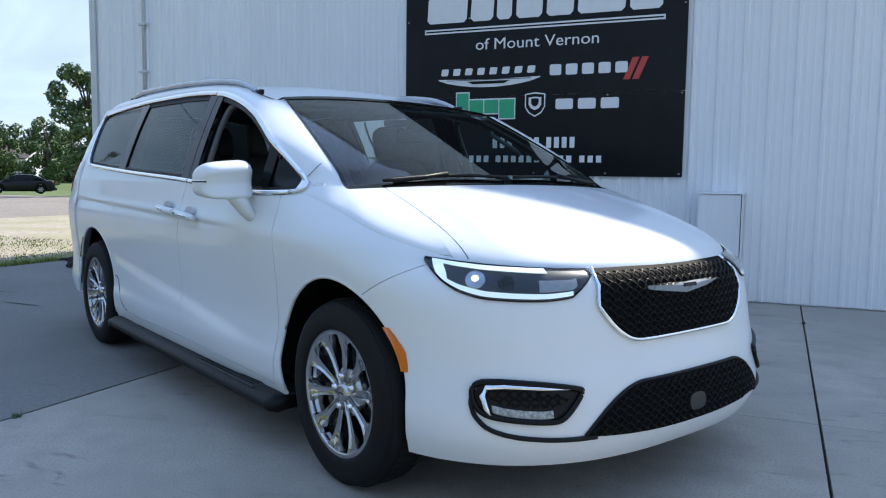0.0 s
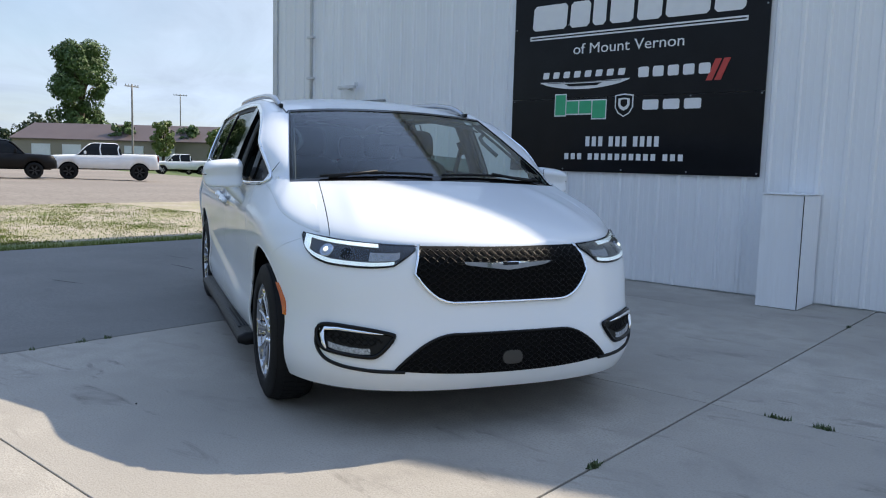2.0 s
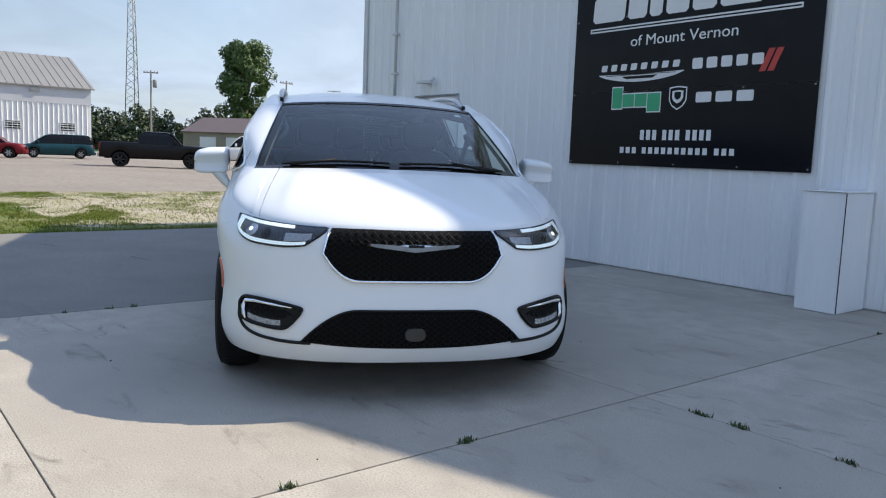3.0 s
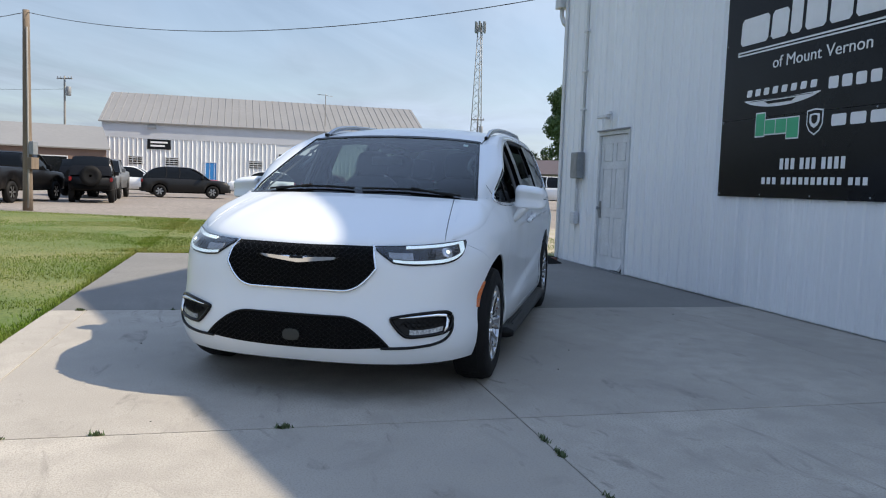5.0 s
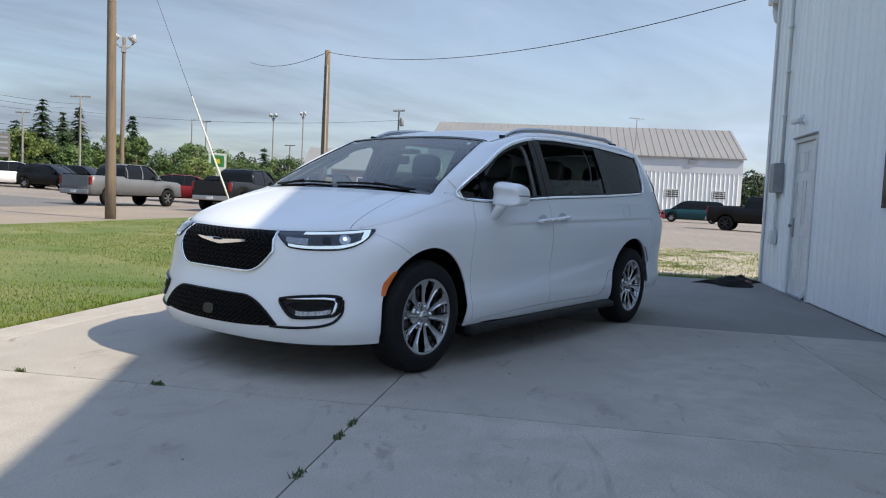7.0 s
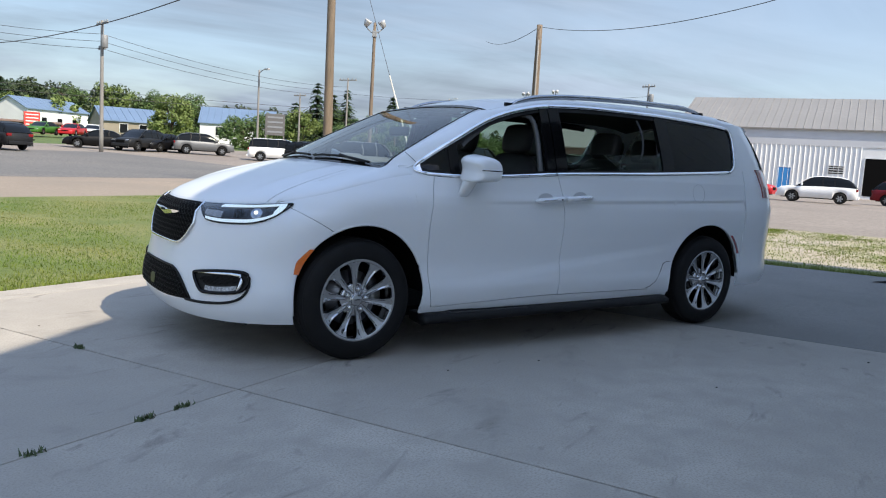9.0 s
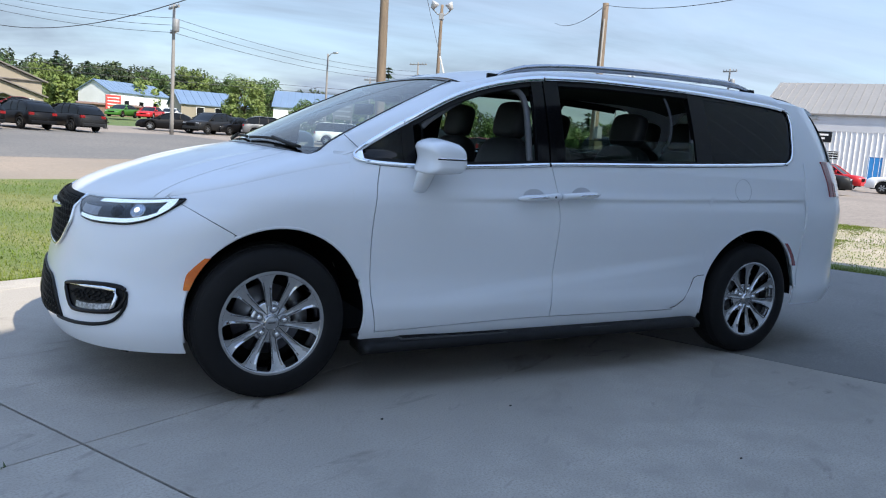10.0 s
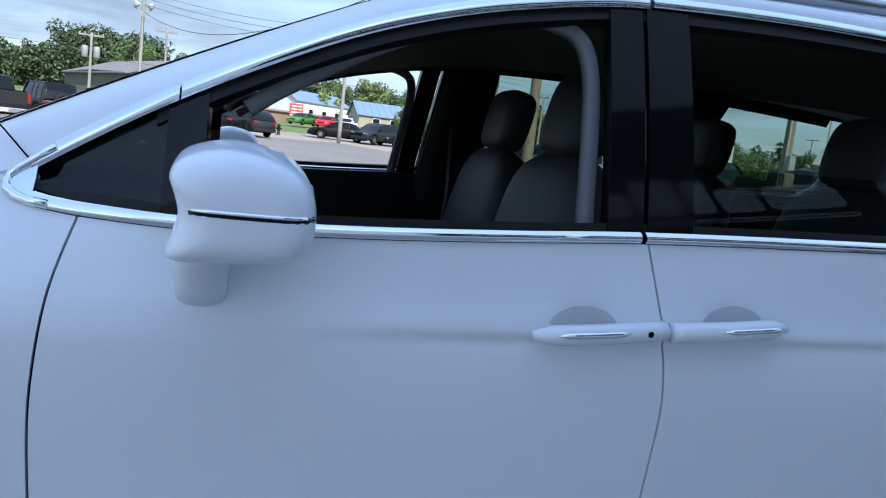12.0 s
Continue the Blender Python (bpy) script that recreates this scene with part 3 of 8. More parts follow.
def tail_fn(u, z):
    """u from the left side round the tail to the right."""
    a = u * math.pi / 2
    w, xr = half_width(z) * (1 - 0.010 * ((-3.09 + 1.5) / 1.7) ** 2), curve(TAIL, z)
    return Vector((-3.09 - xr * max(math.cos(a), 0) ** (2 / 4.0), math.copysign(w * abs(math.sin(a)) ** (2 / 4.0), a), z))


def tail_u(x, z):
    return math.acos(min(max((-3.09 - x) / curve(TAIL, z), 0), 1) ** 2.0) / (math.pi / 2)


v_, f_ = grid(lambda k, z: tail_fn(k * tail_u(-3.532 if z > 0.4 else -3.507, z), z), lin(-1, 1, 49), lin(0.30, 1.235, 30))
thick(link("tail_panel", v_, flip(f_), PAINT, van), 0.012)
v_, f_ = grid(lambda k, z: tail_fn(k * tail_u(-3.90, z), z), lin(-1, 1, 49), lin(1.235, 1.61, 14))
thick(link("tailgate_window", v_, f_, TINT, van, "dark tinted rear window"), 0.006)
v_, f_ = grid(lambda x, k: Vector((x, k * 0.60, roof_z(x, k * 0.6) - 0.004 - 0.1 * max(-3.9 - x, 0))), lin(-3.86, -3.935, 6), lin(-1, 1, 13))
thick(link("spoiler", v_, f_, PAINT, van), 0.02)
PANE_END = [(1.195, -3.22), (1.210, -3.325), (1.228, -3.378), (1.262, -3.420), (1.31, -3.443), (1.40, -3.467), (1.50, -3.490), (1.54, -3.490), (1.562, -3.468), (1.578, -3.41), (1.588, -3.34)]
for sd in (1, -1):
    # body-coloured pillar behind the last side window
    def pillar_fn(u, z):
        x0 = curve(PANE_END, z)
        x = x0 + (-3.91 - x0) * u
        return Vector((x, sd * (side_y(x, z) + 0.001), z))

    v_, f_ = grid(pillar_fn, lin(0, 1, 10), lin(1.185, 1.61, 36))
    thick(link("rear_pillar", v_, f_ if sd > 0 else flip(f_), PAINT, van), 0.012)
    v_, f_ = grid(lambda x, v: Vector((x, sd * (side_y(x, 1.595) + (0.60 - side_y(x, 1.595)) * v), 1.595 + (roof_z(x, 0.6) - 1.595) * v ** 0.6)), lin(-3.34, -3.90, 10), lin(0, 1, 8))
    thick(link("rear_rail", v_, f_ if sd > 0 else flip(f_), PAINT, van), 0.012)
    def lamp_fn(u, z):
        x0 = -3.84 + 0.10 * (z - 0.95) / 0.30 + 0.05 * ramp((1.05 - z) / 0.12)
        x = x0 + (-3.09 - curve(TAIL, z) + 0.02 - x0) * u
        return Vector((x, sd * (tail_fn(tail_u(x, z), z).y + 0.006), z))

    v_, f_ = grid(lamp_fn, lin(0, 1, 16), lin(1.02, 1.25, 12))
    thick(link("tail_lamp", v_, f_ if sd > 0 else flip(f_), REDLENS, van, "dark red wraparound tail lamp"), 0.01)
    v_, f_ = grid(lambda u, z: (lambda x: Vector((x, sd * (side_y(x, z) + 0.006), z)))(ARCH_R[0] - math.sqrt(ARCH_R[2] ** 2 - (z - ARCH_R[1]) ** 2) - 0.002 - 0.028 * u), lin(0, 1, 3), lin(0.56, 0.71, 8))
    thick(link("side_reflector", v_, f_ if sd > 0 else flip(f_), REDLENS, van, "dark red reflector behind the rear wheel"), 0.012)

# ---- side windows ----


def loft(name, rings, material, parent, label="", caps=True):
    n = len(rings[0])
    verts = [p for r in rings for p in r]
    faces = [(i * n + k, i * n + (k + 1) % n, (i + 1) * n + (k + 1) % n, (i + 1) * n + k) for i in range(len(rings) - 1) for k in range(n)]
    if caps:
        faces += [tuple(reversed(range(n))), tuple((len(rings) - 1) * n + k for k in range(n))]
    return link(name, verts, faces, material, parent, label)


def fill_curve(pts, n=6, closed=True):
    """Round off a polygon of (y, z) by a Catmull-Rom spline."""
    out, m = [], len(pts)
    for i in range(m if closed else m - 1):
        p0, p1, p2, p3 = (pts[(i + k) % m] if closed else pts[min(max(i + k, 0), m - 1)] for k in (-1, 0, 1, 2))
        for j in range(n):
            t = j / n
            out.append(tuple(0.5 * (2 * b + (c - a) * t + (2 * a - 5 * b + 4 * c - d) * t * t + (3 * b - a - 3 * c + d) * t ** 3) for a, b, c, d in zip(p0, p1, p2, p3)))
    return out


def glass_patch(name, x0, x1, material, sd, label="", inset=0.012, zlo=0.0, parent=None, ztop=9.0):
    """A pane between the belt and the window's top edge, x0 in front of x1."""

    def fn(u, v):
        x = x0 + (x1 - x0) * u
        lo, hi = curve(BELT, x) + zlo, min(curve(DLO_TOP, x), ztop + 0.04 * (-1.56 - x))
        z = lo + (max(hi, lo + 0.004) - lo) * v
        return Vector((x, sd * (side_y(x, z) - inset), z))

    v, f = grid(fn, lin(0, 1, 24), lin(0, 1, 12))
    return thick(link(name, v, f if sd > 0 else flip(f), material, parent or van, label), 0.004)


def strip(name, xs, lo, hi, material, sd, out, label="", depth=0.012, swell=0.0):
    """A band along the side between two heights, standing out from the body."""
    v, f = grid(lambda x, k: Vector((x, sd * (side_y(x, lo(x) + (hi(x) - lo(x)) * k) + out + swell * (1 - (2 * k - 1) ** 2)), lo(x) + (hi(x) - lo(x)) * k)), xs, (0, 0.25, 0.5, 0.75, 1) if swell else (0, 0.5, 1))
    return thick(link(name, v, f if sd > 0 else flip(f), material, van, label), depth)


top = lambda x: curve(DLO_TOP, x)
for sd in (1, -1):
    rear_end = lambda z: curve(PANE_END, z)
    # quarter pane in front of the door, last pane
    glass_patch("quarter_pane", -0.425, -0.63, TINT, sd, "small dark quarter pane")
    vr, fr_ = grid(lambda u, v: (lambda z, x: Vector((x, sd * (side_y(x, z) - 0.006), z)))(*(lambda z: (z, -2.64 + (rear_end(z) + 2.64) * u))(1.185 + 0.403 * v)), lin(0, 1, 20), lin(0, 1, 24))
    thick(link("rear_side_pane", vr, fr_ if sd > 0 else flip(fr_), TINT if sd > 0 else PALETINT, van, "dark tinted rear side pane"), 0.004)
    strip("rear_pane_top", lin(-2.60, -3.38, 20), lambda x: 1.57, lambda x: max(top(x) - 0.004, 1.572), GLOSSBLACK, sd, -0.004)
    strip("rear_pane_foot", lin(-2.60, -3.36, 20), lambda x: curve(BELT, x) + 0.005, lambda x: 1.205, GLOSSBLACK, sd, -0.004)
    glass_patch("sliding_pane", -1.56, -2.58, PALETINT, sd, "tinted sliding-door pane, wound half down" if sd > 0 else "tinted sliding-door pane", ztop=1.265 if sd > 0 else 9.0)
    if sd > 0:
        v, f = grid(lambda z, k: (lambda x: Vector((x, side_y(x, z) - 0.028, z)))(-2.405 - 0.018 * k + 0.04 * ((z - 1.42) / 0.14) ** 2 - 0.022 * (z - 1.42) / 0.14), lin(1.27, 1.55, 16), (0, 1))
        thick(link("pane_edge", v, f, HEADLINER, van, "grey edge of the inner pillar trim"), 0.006)
    # black pillars
    for xa, xb, out in ((-0.618, -0.678, -0.004), (-1.385, -1.458, 0.0), (-1.468, -1.565, -0.001), (-2.55, -2.68, -0.003)):
        v, f = grid(lambda u, k: (lambda x: (lambda z: Vector((x, sd * (side_y(x, z) + out), z)))(curve(BELT, x) + (top(x) - curve(BELT, x)) * k))(xa + (xb - xa) * u + (-0.03 * k if xa < -1.3 else 0.0)), (0, 0.5, 1), lin(0, 1, 14))
        thick(link("window_pillar", v, f if sd > 0 else flip(f), GLOSSBLACK, van, "gloss black window pillar"), 0.03)
    strip("window_frame", lin(-0.60, -3.30, 60), lambda x: max(top(x) - 0.045, curve(BELT, x) + 0.004), lambda x: top(x) - 0.010, BLACKPLASTIC, sd, -0.006, depth=0.025)
    strip("belt_seal", lin(-0.40, -3.32, 40), lambda x: curve(BELT, x) + 0.016, lambda x: curve(BELT, x) + 0.030, BLACKPLASTIC, sd, -0.004)
    # chrome surround
    strip("trim_tip", lin(-0.388, -0.430, 12), lambda x: curve(BELT, x) - 0.002, lambda x: top(x) + 0.004, CHROME, sd, 0.004, "broad chrome tip of the window surround", 0.008, 0.004)
    strip("belt_trim", lin(-0.42, -1.452, 30), lambda x: curve(BELT, x) - 0.004, lambda x: curve(BELT, x) + 0.016, CHROME, sd, 0.004, "chrome belt trim", 0.01, 0.007)
    strip("belt_trim", lin(-1.462, -3.335, 40), lambda x: curve(BELT, x) - 0.004, lambda x: curve(BELT, x) + 0.016, CHROME, sd, 0.004, "chrome belt trim", 0.01, 0.007)
    for xa, xb in ((-0.42, -0.632), (-0.635, -1.50)):
        strip("window_trim", lin(xa, xb, 30), lambda x: top(x) - 0.021, lambda x: top(x) + 0.006, CHROME, sd, 0.005, "chrome window surround", 0.01, 0.006)
    rod("pillar_seam", [(x, sd * (side_y(x, z) + 0.0008), z) for x, z in ((-0.352, 1.208), (-0.369, 1.194), (-0.390, 1.174), (-0.412, 1.153))], 0.0015, DARK, van, sides=5)
    strip("window_trim", lin(-1.51, -3.43, 40), lambda x: top(x) - 0.017, lambda x: top(x) + 0.006, CHROME, sd, 0.005, "chrome window surround", 0.01, 0.006)
    rod("window_trim", [(x, sd * (side_y(x, z) + 0.005), z) for x, z in [(curve(PANE_END, z), z) for z in lin(1.209, 1.572, 48)]], 0.0085, CHROME, van, "chrome surround round the pane's rear end", sides=8)
    rod("trim_corner", [(x, sd * (side_y(x, z) + 0.007), z) for x, z in ((-0.455, 1.088), (-0.43, 1.090), (-0.405, 1.097), (-0.391, 1.105), (-0.387, 1.114), (-0.391, 1.124), (-0.405, 1.138), (-0.43, 1.157), (-0.455, 1.174))], 0.0075, CHROME, van, sides=8)
    # grey door-frame edge inside the open front window
    fp = fill_curve([(-0.74, 1.27), (-0.80, 1.315), (-0.95, 1.405), (-1.10, 1.475), (-1.24, 1.512), (-1.325, 1.506), (-1.372, 1.475), (-1.384, 1.40), (-1.376, 1.30), (-1.364, 1.17), (-1.358, 1.09)], 6, False)
    fr_rings = []
    for i, (x, z) in enumerate(fp):
        (xa, za), (xb, zb) = fp[max(i - 1, 0)], fp[min(i + 1, len(fp) - 1)]
        ln = math.hypot(xb - xa, zb - za)
        nx, nz = -(zb - za) / ln, (xb - xa) / ln
        yy = side_y(x, z) - 0.045
        fr_rings.append([(x + nx * o, sd * (yy + e), z + nz * o) for o, e in ((-0.015, -0.012), (-0.015, 0.006), (-0.011, 0.012), (0.011, 0.012), (0.015, 0.006), (0.015, -0.012))][::sd])
    loft("inner_frame", fr_rings, TRIMGREY, van, "grey inner door frame")

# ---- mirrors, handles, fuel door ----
# grey for the painted shade in the handle cups and the fuel-door seam
CUPGREY = mat("cup_shade_and_seam", (0.50, 0.51, 0.53), 0.4, 0, 0.1, 20.0, coat=0.5)


for sd in (1, -1):
    # housing: one side outline, drawn in towards both ends, lower at the outer end
    outline = fill_curve([(-0.640, 1.184), (-0.660, 1.209), (-0.715, 1.225), (-0.775, 1.219), (-0.818, 1.198), (-0.836, 1.160), (-0.838, 1.112), (-0.826, 1.080), (-0.795, 1.065), (-0.730, 1.060), (-0.660, 1.058), (-0.641, 1.068), (-0.648, 1.098), (-0.654, 1.128), (-0.647, 1.158)], 4)
    rings = []
    for q in [-1.0, -0.97, -0.85, -0.6, -0.3, 0.0, 0.3, 0.52, 0.7, 0.83, 0.92, 0.97, 0.995]:
        w = max(1 - abs(q) ** (7 if q < 0 else 4.2), 0.0006) ** (1 / (7 if q < 0 else 4.2))
        low = 1 - 0.10 * (q + 1) / 2
        rings.append([(-0.745 + (x + 0.745) * w, sd * (1.083 + 0.108 * q), 1.130 + (z - 1.130) * w * low - 0.006 * (q + 1)) for x, z in outline][::sd])
    mirror = loft("door_mirror", rings, PAINT, van, "white door mirror with chrome accent")
    acc = [(x, sd * (1.083 + 0.108 * max(1 - (abs(x + 0.745) / 0.092) ** 4.2, 0.02) ** (1 / 4.2)), 1.128) for x in lin(-0.672, -0.831, 14)]
    rod("dark_accent", [(x, y - sd * 0.003, z) for x, y, z in acc], 0.0055, GLOSSBLACK, mirror, sides=6)
    rod("chrome_accent", [(x, y - sd * 0.0005, z + 0.002) for x, y, z in acc], 0.0036, CHROME, mirror, sides=6)
    link("mirror_glass", [(-0.8335, sd * (1.075 + 0.065 * math.cos(a)), 1.128 + 0.042 * math.sin(a)) for a in [2 * math.pi * k / 20 for k in range(20)]], [tuple(range(20))], CHROME, mirror, "mirror glass", smooth=False)
    loft("mirror_foot", [[(cx + rx * math.cos(a), sd * (cy + ry * math.sin(a)), z) for a in [2 * math.pi * k / 14 * sd for k in range(14)]]
                         for cx, cy, z, rx, ry in ((-0.690, 0.960, 0.955, 0.036, 0.02), (-0.690, 0.985, 0.985, 0.040, 0.032), (-0.688, 1.02, 1.03, 0.043, 0.04), (-0.690, 1.045, 1.072, 0.046, 0.05))], PAINT, mirror)
    # handles
    for x0, x1, z0, tip in ((-1.24, -1.497, 0.945, -1), (-1.512, -1.765, 0.962, 1)):
        pts, rad = [], []
        for t in lin(0, 1, 14):
            x = x0 + (x1 - x0) * t
            z = z0 + 0.020 * t
            pts.append((x, sd * (side_y(x, z) + 0.022 + 0.008 * math.sin(math.pi * t)), z))
            k = (t if tip < 0 else 1 - t)
            rad.append(0.0195 if k > 0.15 else 0.009 + 0.0105 * k / 0.15)
        h = rod("door_handle", pts, rad, PAINT, van, "white handle with chrome strip", sides=10, flat=0.95)
        if tip < 0:
            lathe("lock", [(0.0, sd * 0.002), (0.005, sd * 0.002), (0.006, 0.0)], DARK, h, "", 12, "y", Matrix.Translation((pts[11][0], pts[11][1] + sd * 0.0195, pts[11][2])))
        ch = [(p[0], p[1] + sd * 0.018, p[2] + 0.003) for p in (pts[2:10] if tip < 0 else pts[5:13])]
        rod("chrome_strip", ch, [0.001] + [0.0062] * 6 + [0.001], CHROME, h, sides=6)
        # scooped cup behind the handle: its shade, drawn as a flat grey half oval
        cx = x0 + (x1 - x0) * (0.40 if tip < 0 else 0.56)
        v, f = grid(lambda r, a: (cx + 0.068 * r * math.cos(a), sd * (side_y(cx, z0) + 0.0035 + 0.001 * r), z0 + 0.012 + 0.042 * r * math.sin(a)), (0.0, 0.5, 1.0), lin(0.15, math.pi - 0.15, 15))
        link("handle_cup", v, f if sd < 0 else flip(f), CUPGREY, h, "painted shade of the cup behind the handle")
fx, fz = -2.93, 1.035
rod("fuel_door", [(fx + 0.070 * math.cos(a), side_y(fx, fz + 0.070 * math.sin(a)) + 0.0005, fz + 0.070 * math.sin(a)) for a in [2 * math.pi * k / 32 for k in range(32)]], 0.0012, CUPGREY, van, "round fuel door seam", sides=5, closed=True)

# ---- steps under the doors ----
TREADGREY = mat("tread_grey", (0.045, 0.046, 0.048), 0.7, 0, 0.3, 12.0, 0.2, 120.0, 0.2, 200.0)
for sd in (1, -1):
    step = loft("running_board", [[(x, sd * y, z + dz) for y, z in ((0.84, 0.195), (0.99, 0.180), (1.035, 0.195), (1.035, 0.225), (0.99, 0.245), (0.84, 0.245))][::sd]
                                  for x, dz in ((-0.43, 0.0), (-0.47, 0.004), (-1.5, 0.012), (-2.55, 0.020), (-2.60, 0.018))], BLACKPLASTIC, van, "black plastic running board")
    for xa in (-0.62, -1.72):
        pad = box("tread_pad", (xa - 0.62, min(sd * 0.90, sd * 1.01), 0.244), (xa, max(sd * 0.90, sd * 1.01), 0.253), TREADGREY, step, "grey ribbed tread pad", bevel=0.004)
        for k in range(5):
            y0 = sd * (0.915 + 0.019 * k)
            box("rib", (xa - 0.60, y0 - 0.004, 0.2525), (xa - 0.02, y0 + 0.004, 0.2565), RUBBER, pad)

# ---- floor pan and bulkheads keep daylight out of the cabin ----
box("floor_pan", (-3.6, -0.78, 0.20), (0.30, 0.78, 0.26), DARK, van)
box("bulkhead", (-0.06, -0.60, 0.24), (-0.02, 0.60, 1.0), DARK, van)
for sd in (1, -1):
    strip("door_card", lin(-0.5, -3.5, 30), lambda x: 0.78 if x < -2.5 else 0.30, lambda x: curve(BELT, x) + 0.004, BLACKPLASTIC, sd, -0.075, "black inner door panel", 0.01)
v_, f_ = grid(lambda x, k: Vector((x, k * 0.66, roof_z(x, k * 0.62) - 0.045 - 0.02 * abs(k))), lin(-1.0, -3.8, 20), lin(-1, 1, 9))
thick(link("headliner", v_, f_, HEADLINER, van, "dark cloth headliner"), 0.008)

# ---- front face: grille, intake, lamps ----


def face_patch(name, ys, zlo, zhi, material, out, parent=van, label="", rows=10, depth=0.004):
    v, f = grid(lambda y, k: (lambda z: nose_at_y(y, z) + nose_normal(y, z) * out)(zlo(y) + (zhi(y) - zlo(y)) * k), ys, lin(0, 1, rows))
    return thick(link(name, v, f, material, parent, label), depth)


def face_line(name, pts, radius, material, out, parent=van, label="", closed=True, sides=6, flat=1.0):
    return rod(name, [nose_at_y(y, z) + nose_normal(y, z) * out for y, z in pts], radius, material, parent, label, sides, closed, flat)


# main grille
MESHBLACK = mat("grille_mesh", (0.006, 0.006, 0.0065), 0.38, 0, 0.2, 40.0, spec=0.14)
# black backing laid over the bumper, its colour standing in for shaded recesses
GRILLEBLACK = mat("grille_shadow", (0.004, 0.004, 0.004), 0.7, 0, 0.2, 20.0, spec=0.1)
g_lo = lambda y: 0.612 + (0.125 * max(0, (abs(y) - 0.25) / 0.185) ** 2.4 if abs(y) > 0.25 else 0.0)
g_hi = lambda y: 0.852 - (0.100 * ((abs(y) - 0.395) / 0.04) ** 1.2 if abs(y) > 0.395 else 0.0)
gy = lin(-0.435, 0.435, 61)
grille = face_patch("grille", gy, g_lo, lambda y: max(g_hi(y), g_lo(y) + 0.001), GRILLEBLACK, 0.003, label="gloss black mesh grille in a chrome frame", rows=12)


def mesh_lines(lo, hi, ylim, cell_y, cell_z, out, wire, parent, name, material, phase=0.0):
    """Diamond mesh: wavy wires clipped to the opening."""
    parts = []
    k0 = int(0.95 / cell_z) + 2
    for k in range(-2, k0):
        for sgn in (1, -1):
            run = []
            z0 = 0.20 + k * cell_z
            for y in lin(-ylim, ylim, int(2 * ylim / (cell_y / 4)) + 1):
                z = z0 + sgn * cell_z * 0.5 * math.cos(math.pi * y / cell_y + phase)
                if lo(y) + 0.004 < z < hi(y) - 0.004:
                    run.append(nose_at_y(y, z) + nose_normal(y, z) * out)
                else:
                    if len(run) > 1:
                        parts.append(rod_mesh(run, wire, 4))
                    run = []
            if len(run) > 1:
                parts.append(rod_mesh(run, wire, 4))
    v, f = merge(parts)
    return link(name, v, f, material, parent)


mesh_lines(g_lo, g_hi, 0.43, 0.040, 0.027, 0.008, 0.0028, grille, "mesh", MESHBLACK)
frame_pts = [(y, g_lo(y)) for y in gy]
rod("chrome_frame", [nose_at_y(y, z) + nose_normal(y, z) * 0.008 for y, z in [(-0.397, 0.852), (-0.418, 0.80)] + frame_pts + [(0.418, 0.80), (0.397, 0.852)]], 0.007, CHROME, grille, "chrome frame", sides=8)
# winged badge, drawn as a plain shape
wing = []
for t in lin(-1, 1, 33):
    a = abs(t)
    th = 0.020 * (1 - a) ** 0.6 + 0.0045
    zc = 0.786 - 0.010 * (1 - a) ** 1.5
    wing.append((t * 0.245, zc, th))
vv = []
for y, zc, th in wing:
    n = nose_normal(y, zc)
    for dz, o in ((-th, 0.010), (0.0, 0.026), (th * 0.55, 0.010)):
        vv.append(nose_at_y(y, zc + dz) + n * o)
ff = [(i * 3 + k, (i + 1) * 3 + k, (i + 1) * 3 + k + 1, i * 3 + k + 1) for i in range(32) for k in (0, 1)]
thick(link("badge", vv, ff, CHROME, grille, "chrome winged badge"), 0.006)
face_patch("badge_centre", lin(-0.038, 0.038, 9), lambda y: 0.772, lambda y: 0.783, SIGNBLACK, 0.030, grille, rows=3)

# lower intake
i_hi = lambda y: 0.477 - 0.152 * max(0.0, (abs(y) - 0.27) / 0.26) ** 1.9
i_lo = lambda y: 0.300 + 0.022 * (abs(y) / 0.53) ** 2
intake = face_patch("lower_intake", lin(-0.53, 0.53, 61), i_lo, lambda y: max(i_hi(y), i_lo(y) + 0.002), GRILLEBLACK, 0.003, label="black mesh lower intake")
mesh_lines(i_lo, i_hi, 0.52, 0.040, 0.027, 0.008, 0.0028, intake, "mesh", MESHBLACK, 0.4)
face_line("intake_edge", [(y, i_hi(y)) for y in lin(-0.53, 0.53, 50)], 0.006, BLACKPLASTIC, 0.004, intake, closed=False)
face_patch("sensor_cover", lin(-0.049, 0.049, 15), lambda y: 0.366 - 0.030 * max(1 - (y / 0.05) ** 4, 0.0) ** 0.5, lambda y: 0.366 + 0.030 * max(1 - (y / 0.05) ** 4, 0.0) ** 0.5, mat("sensor_grey", (0.02, 0.021, 0.022), 0.3, 0, 0.2, 20.0), 0.014, intake, "rounded grey sensor cover", rows=5, depth=0.012)
FOGGLASS = mat("fog_lamp_glass", (0.55, 0.57, 0.60), 0.25, 0.2, 0.85, 90.0, 0.5, 200.0)
